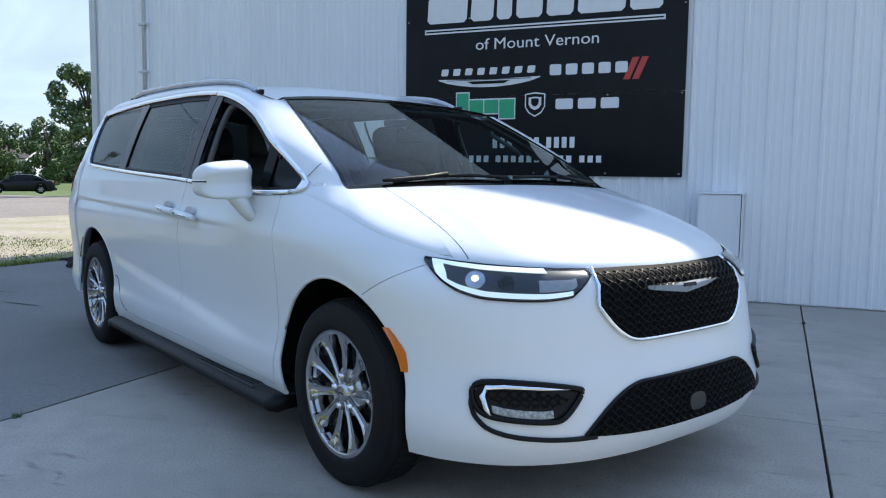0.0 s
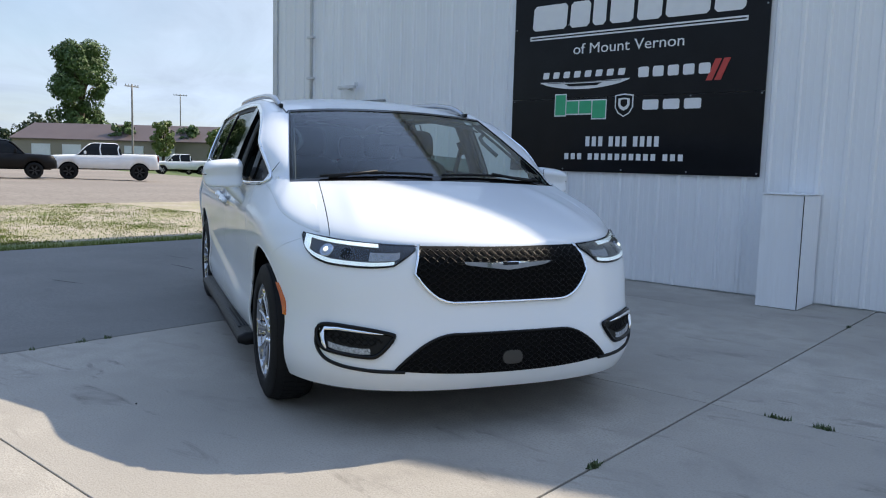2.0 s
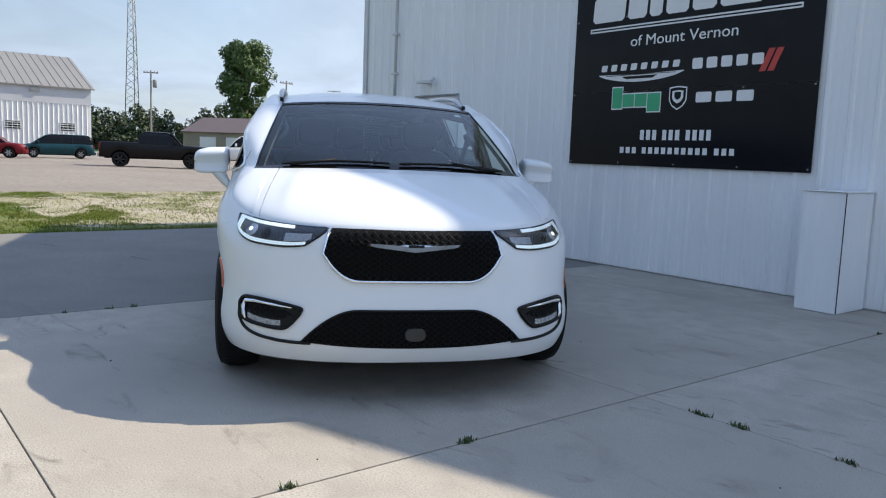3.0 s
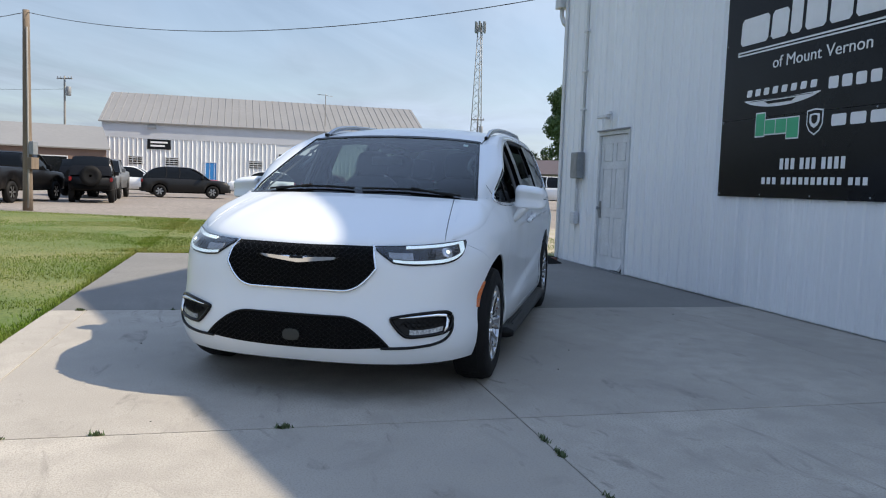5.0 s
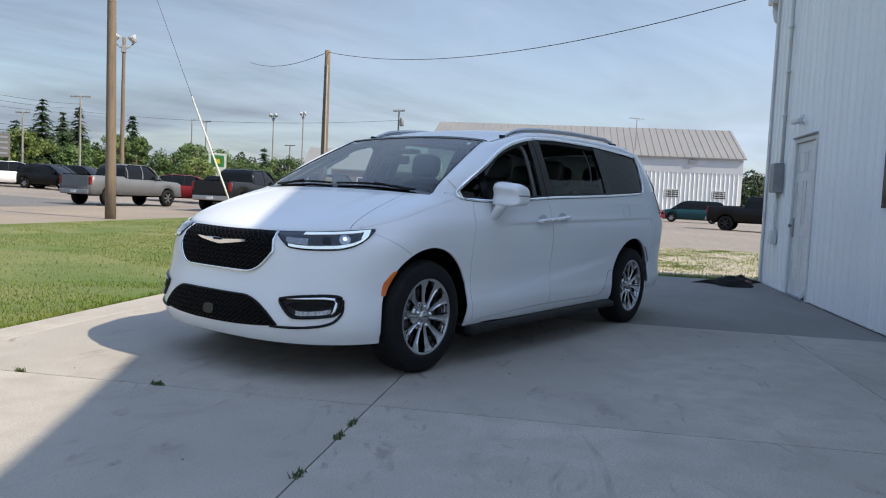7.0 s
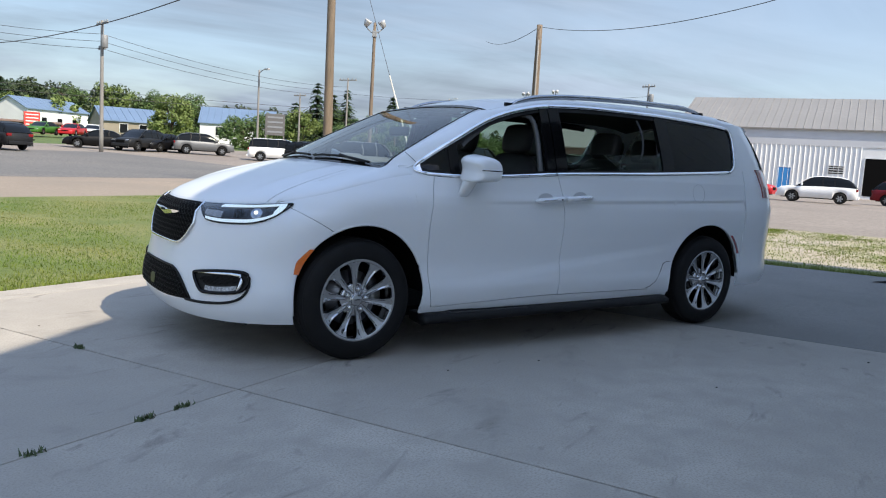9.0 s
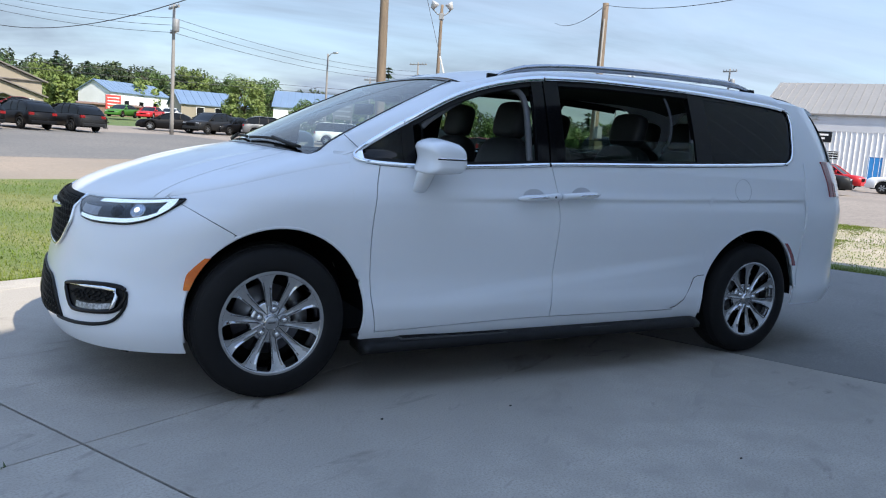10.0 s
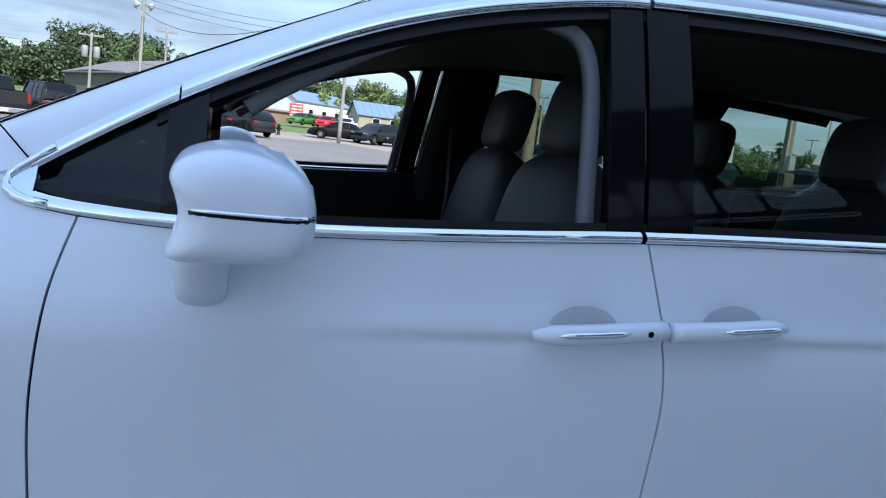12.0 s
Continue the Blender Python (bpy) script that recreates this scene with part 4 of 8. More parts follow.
# black line that joins the intake with the fog-lamp bezels
for sd in (1, -1):
    rod("bumper_line", [nose_at_y(sd * y, z) + nose_normal(sd * y, z) * 0.004 for y, z in fill_curve([(0.49, 0.318), (0.58, 0.318), (0.66, 0.322), (0.74, 0.333), (0.795, 0.355), (0.822, 0.392), (0.828, 0.43), (0.822, 0.465)], 6, False)], 0.008, BLACKPLASTIC, van, sides=6)
    bez = fill_curve([(0.545, 0.478), (0.66, 0.497), (0.775, 0.505), (0.815, 0.490), (0.822, 0.445), (0.803, 0.402), (0.74, 0.386), (0.64, 0.378), (0.60, 0.388), (0.56, 0.428), (0.535, 0.464)], 5)
    fog = rod("fog_bezel", [nose_at_y(sd * y, z) + nose_normal(sd * y, z) * 0.006 for y, z in bez], 0.010, GLOSSBLACK, van, "black fog-lamp bezel with chrome accent", 8, True)
    ylo = lambda y: curve([(0.535, 0.457), (0.56, 0.424), (0.60, 0.388), (0.66, 0.379), (0.74, 0.386), (0.80, 0.404), (0.822, 0.435)], abs(y))
    yhi = lambda y: curve([(0.535, 0.466), (0.56, 0.481), (0.66, 0.497), (0.775, 0.505), (0.812, 0.492), (0.822, 0.45)], abs(y))
    ys = [sd * y for y in lin(0.537, 0.820, 26)]
    ys = ys if sd > 0 else ys[::-1]
    face_patch("fog_insert", ys, ylo, yhi, BLACKPLASTIC, 0.002, fog, rows=8)
    mesh_lines(lambda y: ylo(y) + 0.038 if sd * y > 0.55 else 9, lambda y: yhi(y) - 0.02, 0.80, 0.026, 0.024, 0.006, 0.0026, fog, "mesh", MESHBLACK)
    rod("chrome_accent", [nose_at_y(sd * y, z) + nose_normal(sd * y, z) * 0.012 for y, z in ((0.575, 0.477), (0.66, 0.484), (0.75, 0.490), (0.79, 0.484), (0.802, 0.462), (0.798, 0.42), (0.790, 0.400))], [0.003, 0.007, 0.009, 0.011, 0.012, 0.010, 0.004], CHROME, fog, "chrome accent", 8)
    ys2 = [sd * y for y in lin(0.63, 0.785, 14)]
    ys2 = ys2 if sd > 0 else ys2[::-1]
    face_patch("fog_lamp", ys2, lambda y: ylo(y) + 0.010, lambda y: ylo(y) + 0.034, FOGGLASS, 0.006, fog, "clear fog lamp", rows=4)

# headlamps
TURNGREY = mat("turn_lamp_grey", (0.36, 0.36, 0.37), 0.3, 0.1, 0.3, 60.0)
for sd in (1, -1):
    # t runs from the inner end to the blunt outer end
    h_hi = lambda t: lip_z(radians(22 + 41 * t)) - 0.004 + 0.006 * t ** 3
    h_lo = lambda t: curve([(0, 0.838), (0.08, 0.797), (0.15, 0.766), (0.34, 0.757), (0.62, 0.763), (0.77, 0.780), (0.88, 0.808), (0.95, 0.842), (1, 0.886)], t)

    def hp(t, k, out):
        z = h_lo(t) + (h_hi(t) - h_lo(t)) * k
        th = sd * radians(22 + 41 * t)
        a, b, c = nose_point(th, z), nose_point(th + 0.004, z), nose_point(th, z + 0.003)
        return a + (b - a).cross(c - a).normalized() * out

    def lamp_patch(name, t0, t1, k0, k1, material, out, parent, label="", n=28):
        v, f = grid(lambda t, k: hp(t, k, out), lin(t0, t1, n), lin(k0, k1, 8))
        return thick(link(name, v, f if sd > 0 else flip(f), material, parent, label), 0.003)

    lamp = lamp_patch("headlamp", 0.0, 1.0, 0.0, 1.0, HOUSING, 0.002, van, "lit headlamp with white running-light band", 40)
    ring = [(t, 0.02) for t in lin(0.01, 0.99, 24)] + [(t, 0.98) for t in lin(0.99, 0.01, 24)]
    rod("lamp_rim", [hp(t, k, 0.004) for t, k in ring], 0.004, GLOSSBLACK, lamp, sides=6, closed=True)
    lamp_patch("running_light", 0.14, 0.93, 0.07, 0.22, DRL, 0.010, lamp, "white light band along the foot")
    lamp_patch("running_light", 0.27, 0.93, 0.80, 0.93, DRL, 0.010, lamp, "white light band along the top")
    v, f = grid(lambda t, k: hp(0.865 + 0.07 * t + 0.012 * k, k, 0.0105), lin(0, 1, 6), lin(0.07, 0.93, 10))
    thick(link("running_light", v, f if sd > 0 else flip(f), DRL, lamp, "white light band at the outer end"), 0.003)
    lamp_patch("turn_lamp", 0.11, 0.33, 0.28, 0.62, TURNGREY, 0.006, lamp, "clear turn lamp")
    for ct, r in ((0.70, 0.027), (0.52, 0.022)):
        c, nrm = hp(ct, 0.50, 0.008), (hp(ct, 0.50, 0.02) - hp(ct, 0.50, 0.0)).normalized()
        q = nrm.to_track_quat("Z", "Y").to_matrix().to_4x4()
        lathe("projector", [(0.0, 0.006), (r * 0.5, 0.005), (r * 0.8, 0.002), (r, 0.0), (r * 1.2, 0.003), (r * 1.25, -0.004)], GLOSSBLACK if ct < 0.6 else REFLECTOR, lamp, "projector lens", 24, "z", Matrix.Translation(c) @ q)
        if ct > 0.6:
            lathe("bulb", [(0.0, 0.004), (0.008, 0.003), (0.012, 0.0)], BULB, lamp, "", 14, "z", Matrix.Translation(hp(ct, 0.50, 0.016)) @ q)
    lamp_patch("lens", 0.005, 0.995, 0.01, 0.99, LENS, 0.014, lamp, "clear lens", 40).visible_shadow = False
    # amber side marker
    v, f = grid(lambda u, z: (lambda x: Vector((x, sd * (side_y(x, z) + 0.010), z)))(ARCH_F[0] + math.sqrt(0.406 ** 2 - (z - ARCH_F[1]) ** 2) + u * (0.043 - 0.018 * abs(z - 0.575) / 0.07)), lin(0, 1, 5), lin(0.505, 0.645, 12))
    thick(link("side_marker", v, f if sd < 0 else flip(f), AMBER, van, "amber side marker"), 0.008)
rod("bonnet_gap", [lip(t) + Vector((0.004, 0, -0.004)) for t in lin(-HOOD, HOOD, 60)], 0.004, DARK, van, sides=5)

# ---- small sticker in the windscreen's upper corner ----
v_, f_ = grid(lambda t, r: ws_fn(t, r) + Vector((-0.004, 0, -0.006)), lin(0.80, 0.86, 3), lin(0.885, 0.925, 3))
thick(link("windscreen_sticker", v_, f_, SIGNWHITE, van, "small white sticker inside the windscreen"), 0.001)

# ---- wipers and cowl tray ----
v_, f_ = grid(lambda t, r: cowl(t * 0.86).lerp(ws_fn(t * 0.92, 0.05), r) + Vector((0, 0, -0.008 + 0.01 * r)), lin(-1, 1, 41), (0, 0.5, 1))
thick(link("cowl_tray", v_, f_, BLACKPLASTIC, van, "black cowl tray"), 0.01)
for sd, a0, a1 in ((1, 0.05, 0.86), (-1, 0.02, 0.80)):
    pts = [ws_fn(sd * (a0 + (a1 - a0) * t), 0.040 + 0.020 * math.sin(math.pi * t)) + Vector((0.010, 0, 0.015)) for t in lin(0, 1, 14)]
    wiper = rod("wiper", pts, 0.008, BLACKPLASTIC, van, "black wiper blade", sides=6)
    rod("wiper_arm", [ws_fn(sd * (a1 - 0.06), 0.03) + Vector((0.0, 0, 0.012)), ws_fn(sd * (a0 + a1) / 2, 0.055) + Vector((0.01, 0, 0.026))], 0.009, BLACKPLASTIC, wiper, sides=6)

# ---- wheels ----


def wheel(name, at, sd):
    """Polished ten-spoke alloy wheel; the outer face looks along sd * y."""
    w = new(name)
    w.parent = van
    w.empty_display_size = 0.1
    w.location = at
    tagged(w, "polished ten-spoke alloy wheel with black tyre")
    R, T = 0.350, 0.112
    prof = [(0.236, -0.10), (0.245, -0.112), (0.262, -T), (0.295, -T - 0.002), (0.318, -T + 0.008), (0.334, -0.098), (0.343, -0.080), (R, -0.05), (R + 0.001, 0.0), (R, 0.05), (0.343, 0.080), (0.334, 0.098), (0.318, T - 0.008), (0.295, T + 0.002), (0.262, T), (0.245, 0.112), (0.236, 0.10)]
    v, f = lathe_mesh([(r, o) for r, o in prof], 72)
    tyre = link("tyre", v, f, RUBBER, w, "black rubber tyre")
    blocks = []
    for k in range(60):
        a = 2 * math.pi * k / 60
        for o0, o1, sh in ((-0.094, -0.062, 0.0), (-0.055, -0.006, 0.5), (0.006, 0.055, 0.2), (0.062, 0.094, 0.7)):
            a0, a1 = a + (sh + 0.06) * 0.1047, a + (sh + 0.90) * 0.1047
            q = []
            for r in (R - 0.012, R + 0.0025 if abs(o0 + o1) < 0.13 else R - 0.0115):
                for aa, oo in ((a0, o0), (a1, o0), (a1, o1), (a0, o1)):
                    q.append((r * math.cos(aa), oo, r * math.sin(aa)))
            blocks.append((q, [(4, 5, 6, 7), (0, 1, 5, 4), (1, 2, 6, 5), (2, 3, 7, 6), (3, 0, 4, 7)]))
    v, f = merge(blocks)
    tagged(link("tread", v, f, RUBBER, w, smooth=False), kind="stuff")
    rim = lathe("rim", [(0.205, -sd * 0.10), (0.212, sd * 0.04), (0.222, sd * 0.075), (0.232, sd * 0.096), (0.241, sd * 0.104), (0.2425, sd * 0.098), (0.236, sd * 0.085)], ALLOY, w, "polished alloy rim", 72)
    barrel = lathe("barrel", [(0.06, -sd * 0.06), (0.206, -sd * 0.07), (0.214, sd * 0.03)], mat("wheel_inside", (0.03, 0.03, 0.032), 0.5, 0.5, 0.3, 9.0) if "wheel_inside" not in bpy.data.materials else bpy.data.materials["wheel_inside"], w, "", 40)
    lathe("face_ring", [(0.2205, sd * 0.080), (0.2215, sd * 0.1000), (0.224, sd * 0.1025), (0.231, sd * 0.1030), (0.238, sd * 0.1035)], ALLOY, w, "", 72)
    for k in range(10):
        a = 2 * math.pi * (k + 0.25) / 10
        t, y = Vector((-math.sin(a), 0, math.cos(a))), Vector((0, sd, 0))
        rings = []
        for r, hw, dep, o in ((0.028, 0.0120, 0.030, 0.0775), (0.060, 0.0140, 0.036, 0.0785), (0.095, 0.0155, 0.040, 0.080), (0.135, 0.0180, 0.040, 0.0835), (0.165, 0.0215, 0.038, 0.088), (0.188, 0.0265, 0.034, 0.094), (0.205, 0.0330, 0.028, 0.098), (0.215, 0.0410, 0.022, 0.1000), (0.224, 0.0580, 0.018, 0.1012)):
            c = Vector((r * math.cos(a), 0, r * math.sin(a)))
            dish = 0.0085 * min(1.0, (0.228 - r) / 0.05)
            half = [(1.10, o - dep), (1.0, o - 0.009), (0.93, o + 0.0005), (0.82, o + 0.0005), (0.52, o - dish * 0.8), (0.0, o - dish)]
            ring = [c - t * hw * w + y * e for w, e in half] + [c + t * hw * w + y * e for w, e in half[-2::-1]]
            rings.append(ring if sd < 0 else ring[::-1])
        sp = loft("spoke", rings, ALLOY, w)
        cut = sp.modifiers.new("crisp edges", "EDGE_SPLIT")
        cut.split_angle = radians(20)
    lathe("hub_ring", [(0.0235, sd * 0.0886), (0.0245, sd * 0.0896), (0.0255, sd * 0.0886)], STEEL, w, "", 28)
    box("hub_badge", (-0.017, min(sd * 0.0885, sd * 0.0905), -0.0025), (0.017, max(sd * 0.0885, sd * 0.0905), 0.0025), GLOSSBLACK, w)
    lathe("hub_cap", [(0.0, sd * 0.0885), (0.029, sd * 0.0885), (0.034, sd * 0.085), (0.0355, sd * 0.0755), (0.040, sd * 0.0735), (0.086, sd * 0.0700), (0.097, sd * 0.064), (0.101, sd * 0.03)], ALLOY, w, "", 32)
    for k in range(5):
        a = 2 * math.pi * (k + 0.375) / 5
        c = (0.062 * math.cos(a), 0, 0.062 * math.sin(a))
        # raised ring of darker steel in place of the lug pocket's shade
        lathe("lug_seat", [(0.011, sd * 0.0745), (0.0175, sd * 0.0760), (0.0195, sd * 0.0750), (0.020, sd * 0.068)], STEEL, w, "darker ring drawn for the shade in the lug pocket", 16, "y", Matrix.Translation(c))
        lathe("lug_nut", [(0.0, sd * 0.088), (0.008, sd * 0.088), (0.011, sd * 0.084), (0.012, sd * 0.071), (0.0165, sd * 0.0705), (0.017, sd * 0.050)], CHROME, w, "", 12, "y", Matrix.Translation(c))
    lathe("brake_disc", [(0.05, sd * 0.012), (0.08, sd * 0.014), (0.085, sd * 0.002), (0.162, sd * 0.002), (0.162, -sd * 0.02)], STEEL, w, "", 48)
    cal = []
    for a in lin(2.2, 3.3, 9):
        cal.append([(r * math.cos(a), sd * o, r * math.sin(a)) for r, o in ((0.115, -0.03), (0.115, 0.022), (0.185, 0.022), (0.185, -0.03))][::-sd])
    loft("brake_caliper", cal, STEEL, w)
    return w


wheel("front_wheel", (-0.005, 0.868, 0.352), 1)
wheel("front_wheel", (-0.005, -0.860, 0.352), -1)
wheel("rear_wheel", (-3.089, 0.868, 0.352), 1)
wheel("rear_wheel", (-3.089, -0.860, 0.352), -1)

# ---- cabin ----


def seat(x, y, w, recline=12, head=True):
    s = new("seat")
    s.parent = van
    s.location = (x, y, 0)
    tagged(s, "black leather seat with headrest")

    def cushion(name, lo, hi, m=None, bulge=0.02):
        bm = box_bm(lo[0], hi[0], lo[1], hi[1], lo[2], hi[2])
        bmesh.ops.subdivide_edges(bm, edges=bm.edges[:], cuts=3, use_grid_fill=True)
        cx = [(a + b) / 2 for a, b in zip(lo, hi)]
        hx = [(b - a) / 2 for a, b in zip(lo, hi)]
        for vert in bm.verts:
            q = [(vert.co[i] - cx[i]) / hx[i] for i in range(3)]
            n2 = sum(abs(c) ** 5 for c in q) ** 0.2
            for i in range(3):
                vert.co[i] = cx[i] + hx[i] * q[i] / max(n2, 1e-6) * (max(abs(c) for c in q)) + 0
        ob = part(name, bm, LEATHER, s, matrix=m)
        sub = ob.modifiers.new("round", "SUBSURF")
        sub.levels = sub.render_levels = 1
        return ob

    cushion("cushion", (-0.26, -w, 0.48), (0.28, w, 0.66))
    back = pose(-0.24, 0, 0.60, 0, -recline, 0)
    cushion("backrest", (-0.09, -w, 0.0), (0.06, w, 0.68), back)
    if head:
        cushion("headrest", (-0.06, -0.14, 0.665), (0.05, 0.14, 0.885), back)
    box("seat_base", (-0.25, -w * 0.9, 0.26), (0.25, w * 0.9, 0.49), DARK, s)
    return s


for y, x in ((0.40, -1.15), (-0.40, -1.25)):
    seat(x, y, 0.26)
    seat(-2.05, y, 0.25)
for y in (0.42, 0.0, -0.42):
    seat(-2.95, y, 0.21)
# dashboard
v_, f_ = grid(lambda y, t: Vector((curve([(0, -0.12), (0.35, -0.26), (0.75, -0.44), (1, -0.40)], t) - 0.10 * (abs(y) / 0.78) ** 2, y, curve([(0, 1.07), (0.35, 1.09), (0.75, 1.06), (1, 0.70)], t))), lin(-0.84, 0.84, 30), lin(0, 1, 12))
thick(link("dashboard", v_, f_, BLACKPLASTIC, van, "black dashboard"), 0.02)
box("instrument_hood", (-0.50, 0.22, 1.05), (-0.28, 0.58, 1.125), BLACKPLASTIC, van, bevel=0.02)
box("centre_screen", (-0.50, -0.14, 0.92), (-0.46, 0.14, 1.08), GLOSSBLACK, van, bevel=0.01)
steer = rod("steering_wheel", [(-0.66 + 0.07 * math.sin(a), 0.40 + 0.185 * math.cos(a), 0.985 + 0.172 * math.sin(a)) for a in [2 * math.pi * k / 36 for k in range(36)]], 0.016, LEATHER, van, "black steering wheel", closed=True)
box("steering_hub", (-0.66, 0.31, 0.93), (-0.60, 0.49, 1.03), BLACKPLASTIC, steer, bevel=0.02)
for sd in (1, -1):
    rod("grab_handle", [(-0.70, sd * 0.665, 1.285), (-0.73, sd * 0.625, 1.325), (-0.82, sd * 0.615, 1.37), (-0.90, sd * 0.63, 1.405), (-0.93, sd * 0.665, 1.43)], 0.013, TRIMGREY, van, "grey pillar grab handle")
    # inner pillar trim and front belt
    v, f = grid(lambda r, k: ws_edge(r) * 1.0 + Vector((-0.02 - 0.03 * k, -0.035 + 0.05 * k, -0.03 - 0.03 * k)), lin(0.02, 1.0, 16), (0, 0.5, 1))
    v = [Vector((p.x, sd * p.y, p.z)) for p in v]
    thick(link("pillar_trim", v, f, HEADLINER, van, "dark grey inner pillar trim"), 0.012)
    wide = 0.26 if sd < 0 else 0.15
    v, f = grid(lambda z, k: (-1.462 - wide * k - (z - 1.12) * (0.11 - 0.17 * k), sd * (side_y(-1.5, z) - 0.060 - 0.02 * math.sin(math.pi * k)), z), lin(0.9, 1.56, 10), lin(0, 1, 5))
    thick(link("inner_pillar", v, f, BLACKPLASTIC, van, "dark inner pillar trim"), 0.03, split=False)
    rod("belt_guide", [(-1.56, sd * (side_y(-1.56, z) - 0.095), z) for z in (1.30, 1.345, 1.39)], 0.018, BLACKPLASTIC, van)
    rod("seat_belt", [(-1.56, sd * (side_y(-1.56, 1.33) - 0.10), 1.33), (-1.55, sd * 0.70, 1.05), (-1.50, sd * 0.64, 0.70)], 0.020, LEATHER, van, "black seat belt", sides=6, flat=0.25)
    v, f = grid(lambda z, k: (-2.52 - 0.12 * k - (z - 1.15) * 0.25, sd * (side_y(-2.6, z) - 0.05), z), lin(1.0, 1.57, 8), (0, 1))
    thick(link("inner_pillar", v, f, TRIMGREY if sd > 0 else BLACKPLASTIC, van), 0.03, split=False)
box("rear_view_mirror", (-0.80, -0.12, 1.33), (-0.77, 0.12, 1.395), GLOSSBLACK, van, bevel=0.012)
box("camera_pod", (-0.98, -0.08, 1.42), (-0.87, 0.08, 1.455), BLACKPLASTIC, van, bevel=0.012)
box("sun_visor", (-1.14, -0.55, 1.50), (-0.99, -0.18, 1.52), HEADLINER, van, bevel=0.008, matrix=pose(0, 0, 0))
box("sun_visor", (-1.14, 0.18, 1.50), (-0.99, 0.55, 1.52), HEADLINER, van, bevel=0.008)

# ---- the yard: directions along and out from the metal building's gable wall ----
WALL_TURN = 27.1
WU, WO = Vector((math.cos(radians(WALL_TURN)), math.sin(radians(WALL_TURN)), 0)), Vector((math.sin(radians(WALL_TURN)), -math.cos(radians(WALL_TURN)), 0))
W0 = Vector((-4.644, 2.814, 0))


def wp(s, d, z=0.0):
    """s metres along the wall, d metres out from it."""
    return W0 + WU * s + WO * d + Vector((0, 0, z))


WALL = Matrix.Translation(W0) @ Matrix.Rotation(radians(WALL_TURN), 4, "Z")
# in the wall's own frame: x along, -y outwards


def smooth(a, b, x):
    t = min(max((x - a) / (b - a), 0), 1)
    return t * t * (3 - 2 * t)


def ground_z(x, y):
    """The land: level round the slab, rising gently beyond the road, falling a little behind the yard."""
    z = 0.029 * max(-y - 38, 0) * smooth(-110, -40, x) + 0.004 * max(-y - 38, 0) * (1 - smooth(-110, -40, x))
    z = min(z, 6.0)
    z -= 0.42 * smooth(20, 60, -x) * smooth(-12, 8, y)
    return z


GRASS = mat("lawn", (0.098, 0.145, 0.026), 0.9, 0, 0.5, 0.5, 0.4, 25.0, 0.6, 60.0, second=(0.24, 0.225, 0.085))
GRAVEL = mat("gravel_yard", (0.42, 0.365, 0.295), 0.95, 0, 0.3, 0.8, 0.35, 9.0, 0.5, 70.0, second=(0.27, 0.265, 0.12))
ROADGREY = mat("grey_road", (0.135, 0.132, 0.128), 0.9, 0, 0.3, 0.15, 0.25, 8.0, 0.3, 60.0, second=(0.19, 0.178, 0.162))
ASPHALT = mat("worn_asphalt", (0.22, 0.19, 0.165), 0.9, 0, 0.3, 0.15, 0.25, 8.0, 0.3, 60.0, second=(0.30, 0.26, 0.22))
DIRT = mat("dirt_shoulder", (0.30, 0.245, 0.19), 0.95, 0, 0.35, 0.3, 0.25, 12.0, 0.3, 60.0, second=(0.22, 0.19, 0.155))
MEADOW = mat("far_meadow", (0.075, 0.125, 0.03), 0.95, 0, 0.4, 0.05, 0.3, 1.0, 0.0, second=(0.14, 0.17, 0.05))

# one ground sheet to the horizon, finer near the slab
rs = [0.0, 6, 12, 20, 30, 42, 56, 75, 100, 140, 200, 320, 600, 1200, 2500]
gv, gf = [], []
for i, r in enumerate(rs):
    for k in range(64):
        a = 2 * math.pi * k / 64
        x, y = -4 + r * math.cos(a), -4 + r * math.sin(a)
        gv.append((x, y, ground_z(x, y) - (0.30 if r < 150 else 0.05)))
for i in range(len(rs) - 1):
    for k in range(64):
        gf.append((i * 64 + k, (i + 1) * 64 + k, (i + 1) * 64 + (k + 1) % 64, i * 64 + (k + 1) % 64))
tagged(link("ground", gv, gf, MEADOW), "grassy land out to the horizon", "ground", kind="structure")


def sheet(name, corners, material, lift, label, category, cells=14):
    """A sheet over the land inside four corners (s, d), lying lift metres above it."""
    a, b, c, d = (wp(*q) for q in corners)

    def fn(u, v):
        p = a.lerp(b, u).lerp(d.lerp(c, u), v)
        return (p.x, p.y, ground_z(p.x, p.y) + lift)

    v, f = grid(fn, lin(0, 1, cells), lin(0, 1, cells))
    return tagged(link(name, v, f, material), label, category, kind="structure")


sheet("lawn", ((-14.6, 4.6), (60, 4.6), (60, 16.2), (-19.6, 16.2)), GRASS, -0.034, "mown lawn beside the concrete slab, dry in patches", "lawn", 30)
sheet("dirt_shoulder", ((-24, 16.2), (60, 16.2), (60, 24), (-24, 24)), DIRT, -0.04, "brown dirt shoulder between lawn and road", "shoulder", 24)
sheet("road", ((-30, 24), (90, 24), (90, 49), (-30, 49)), ROADGREY, -0.038, "wide grey asphalt road", "road", 30)
sheet("car_park", ((-110, -30), (-12.5, -30), (-12.5, 60), (-110, 60)), ASPHALT, -0.047, "worn asphalt car park with parked vehicles", "car park", 40)
sheet("gravel_yard", ((-14.6, -30), (-4.8, -30), (-4.8, 5.4), (-14.6, 5.4)), GRAVEL, -0.040, "pale gravel yard behind the slab", "yard", 20)
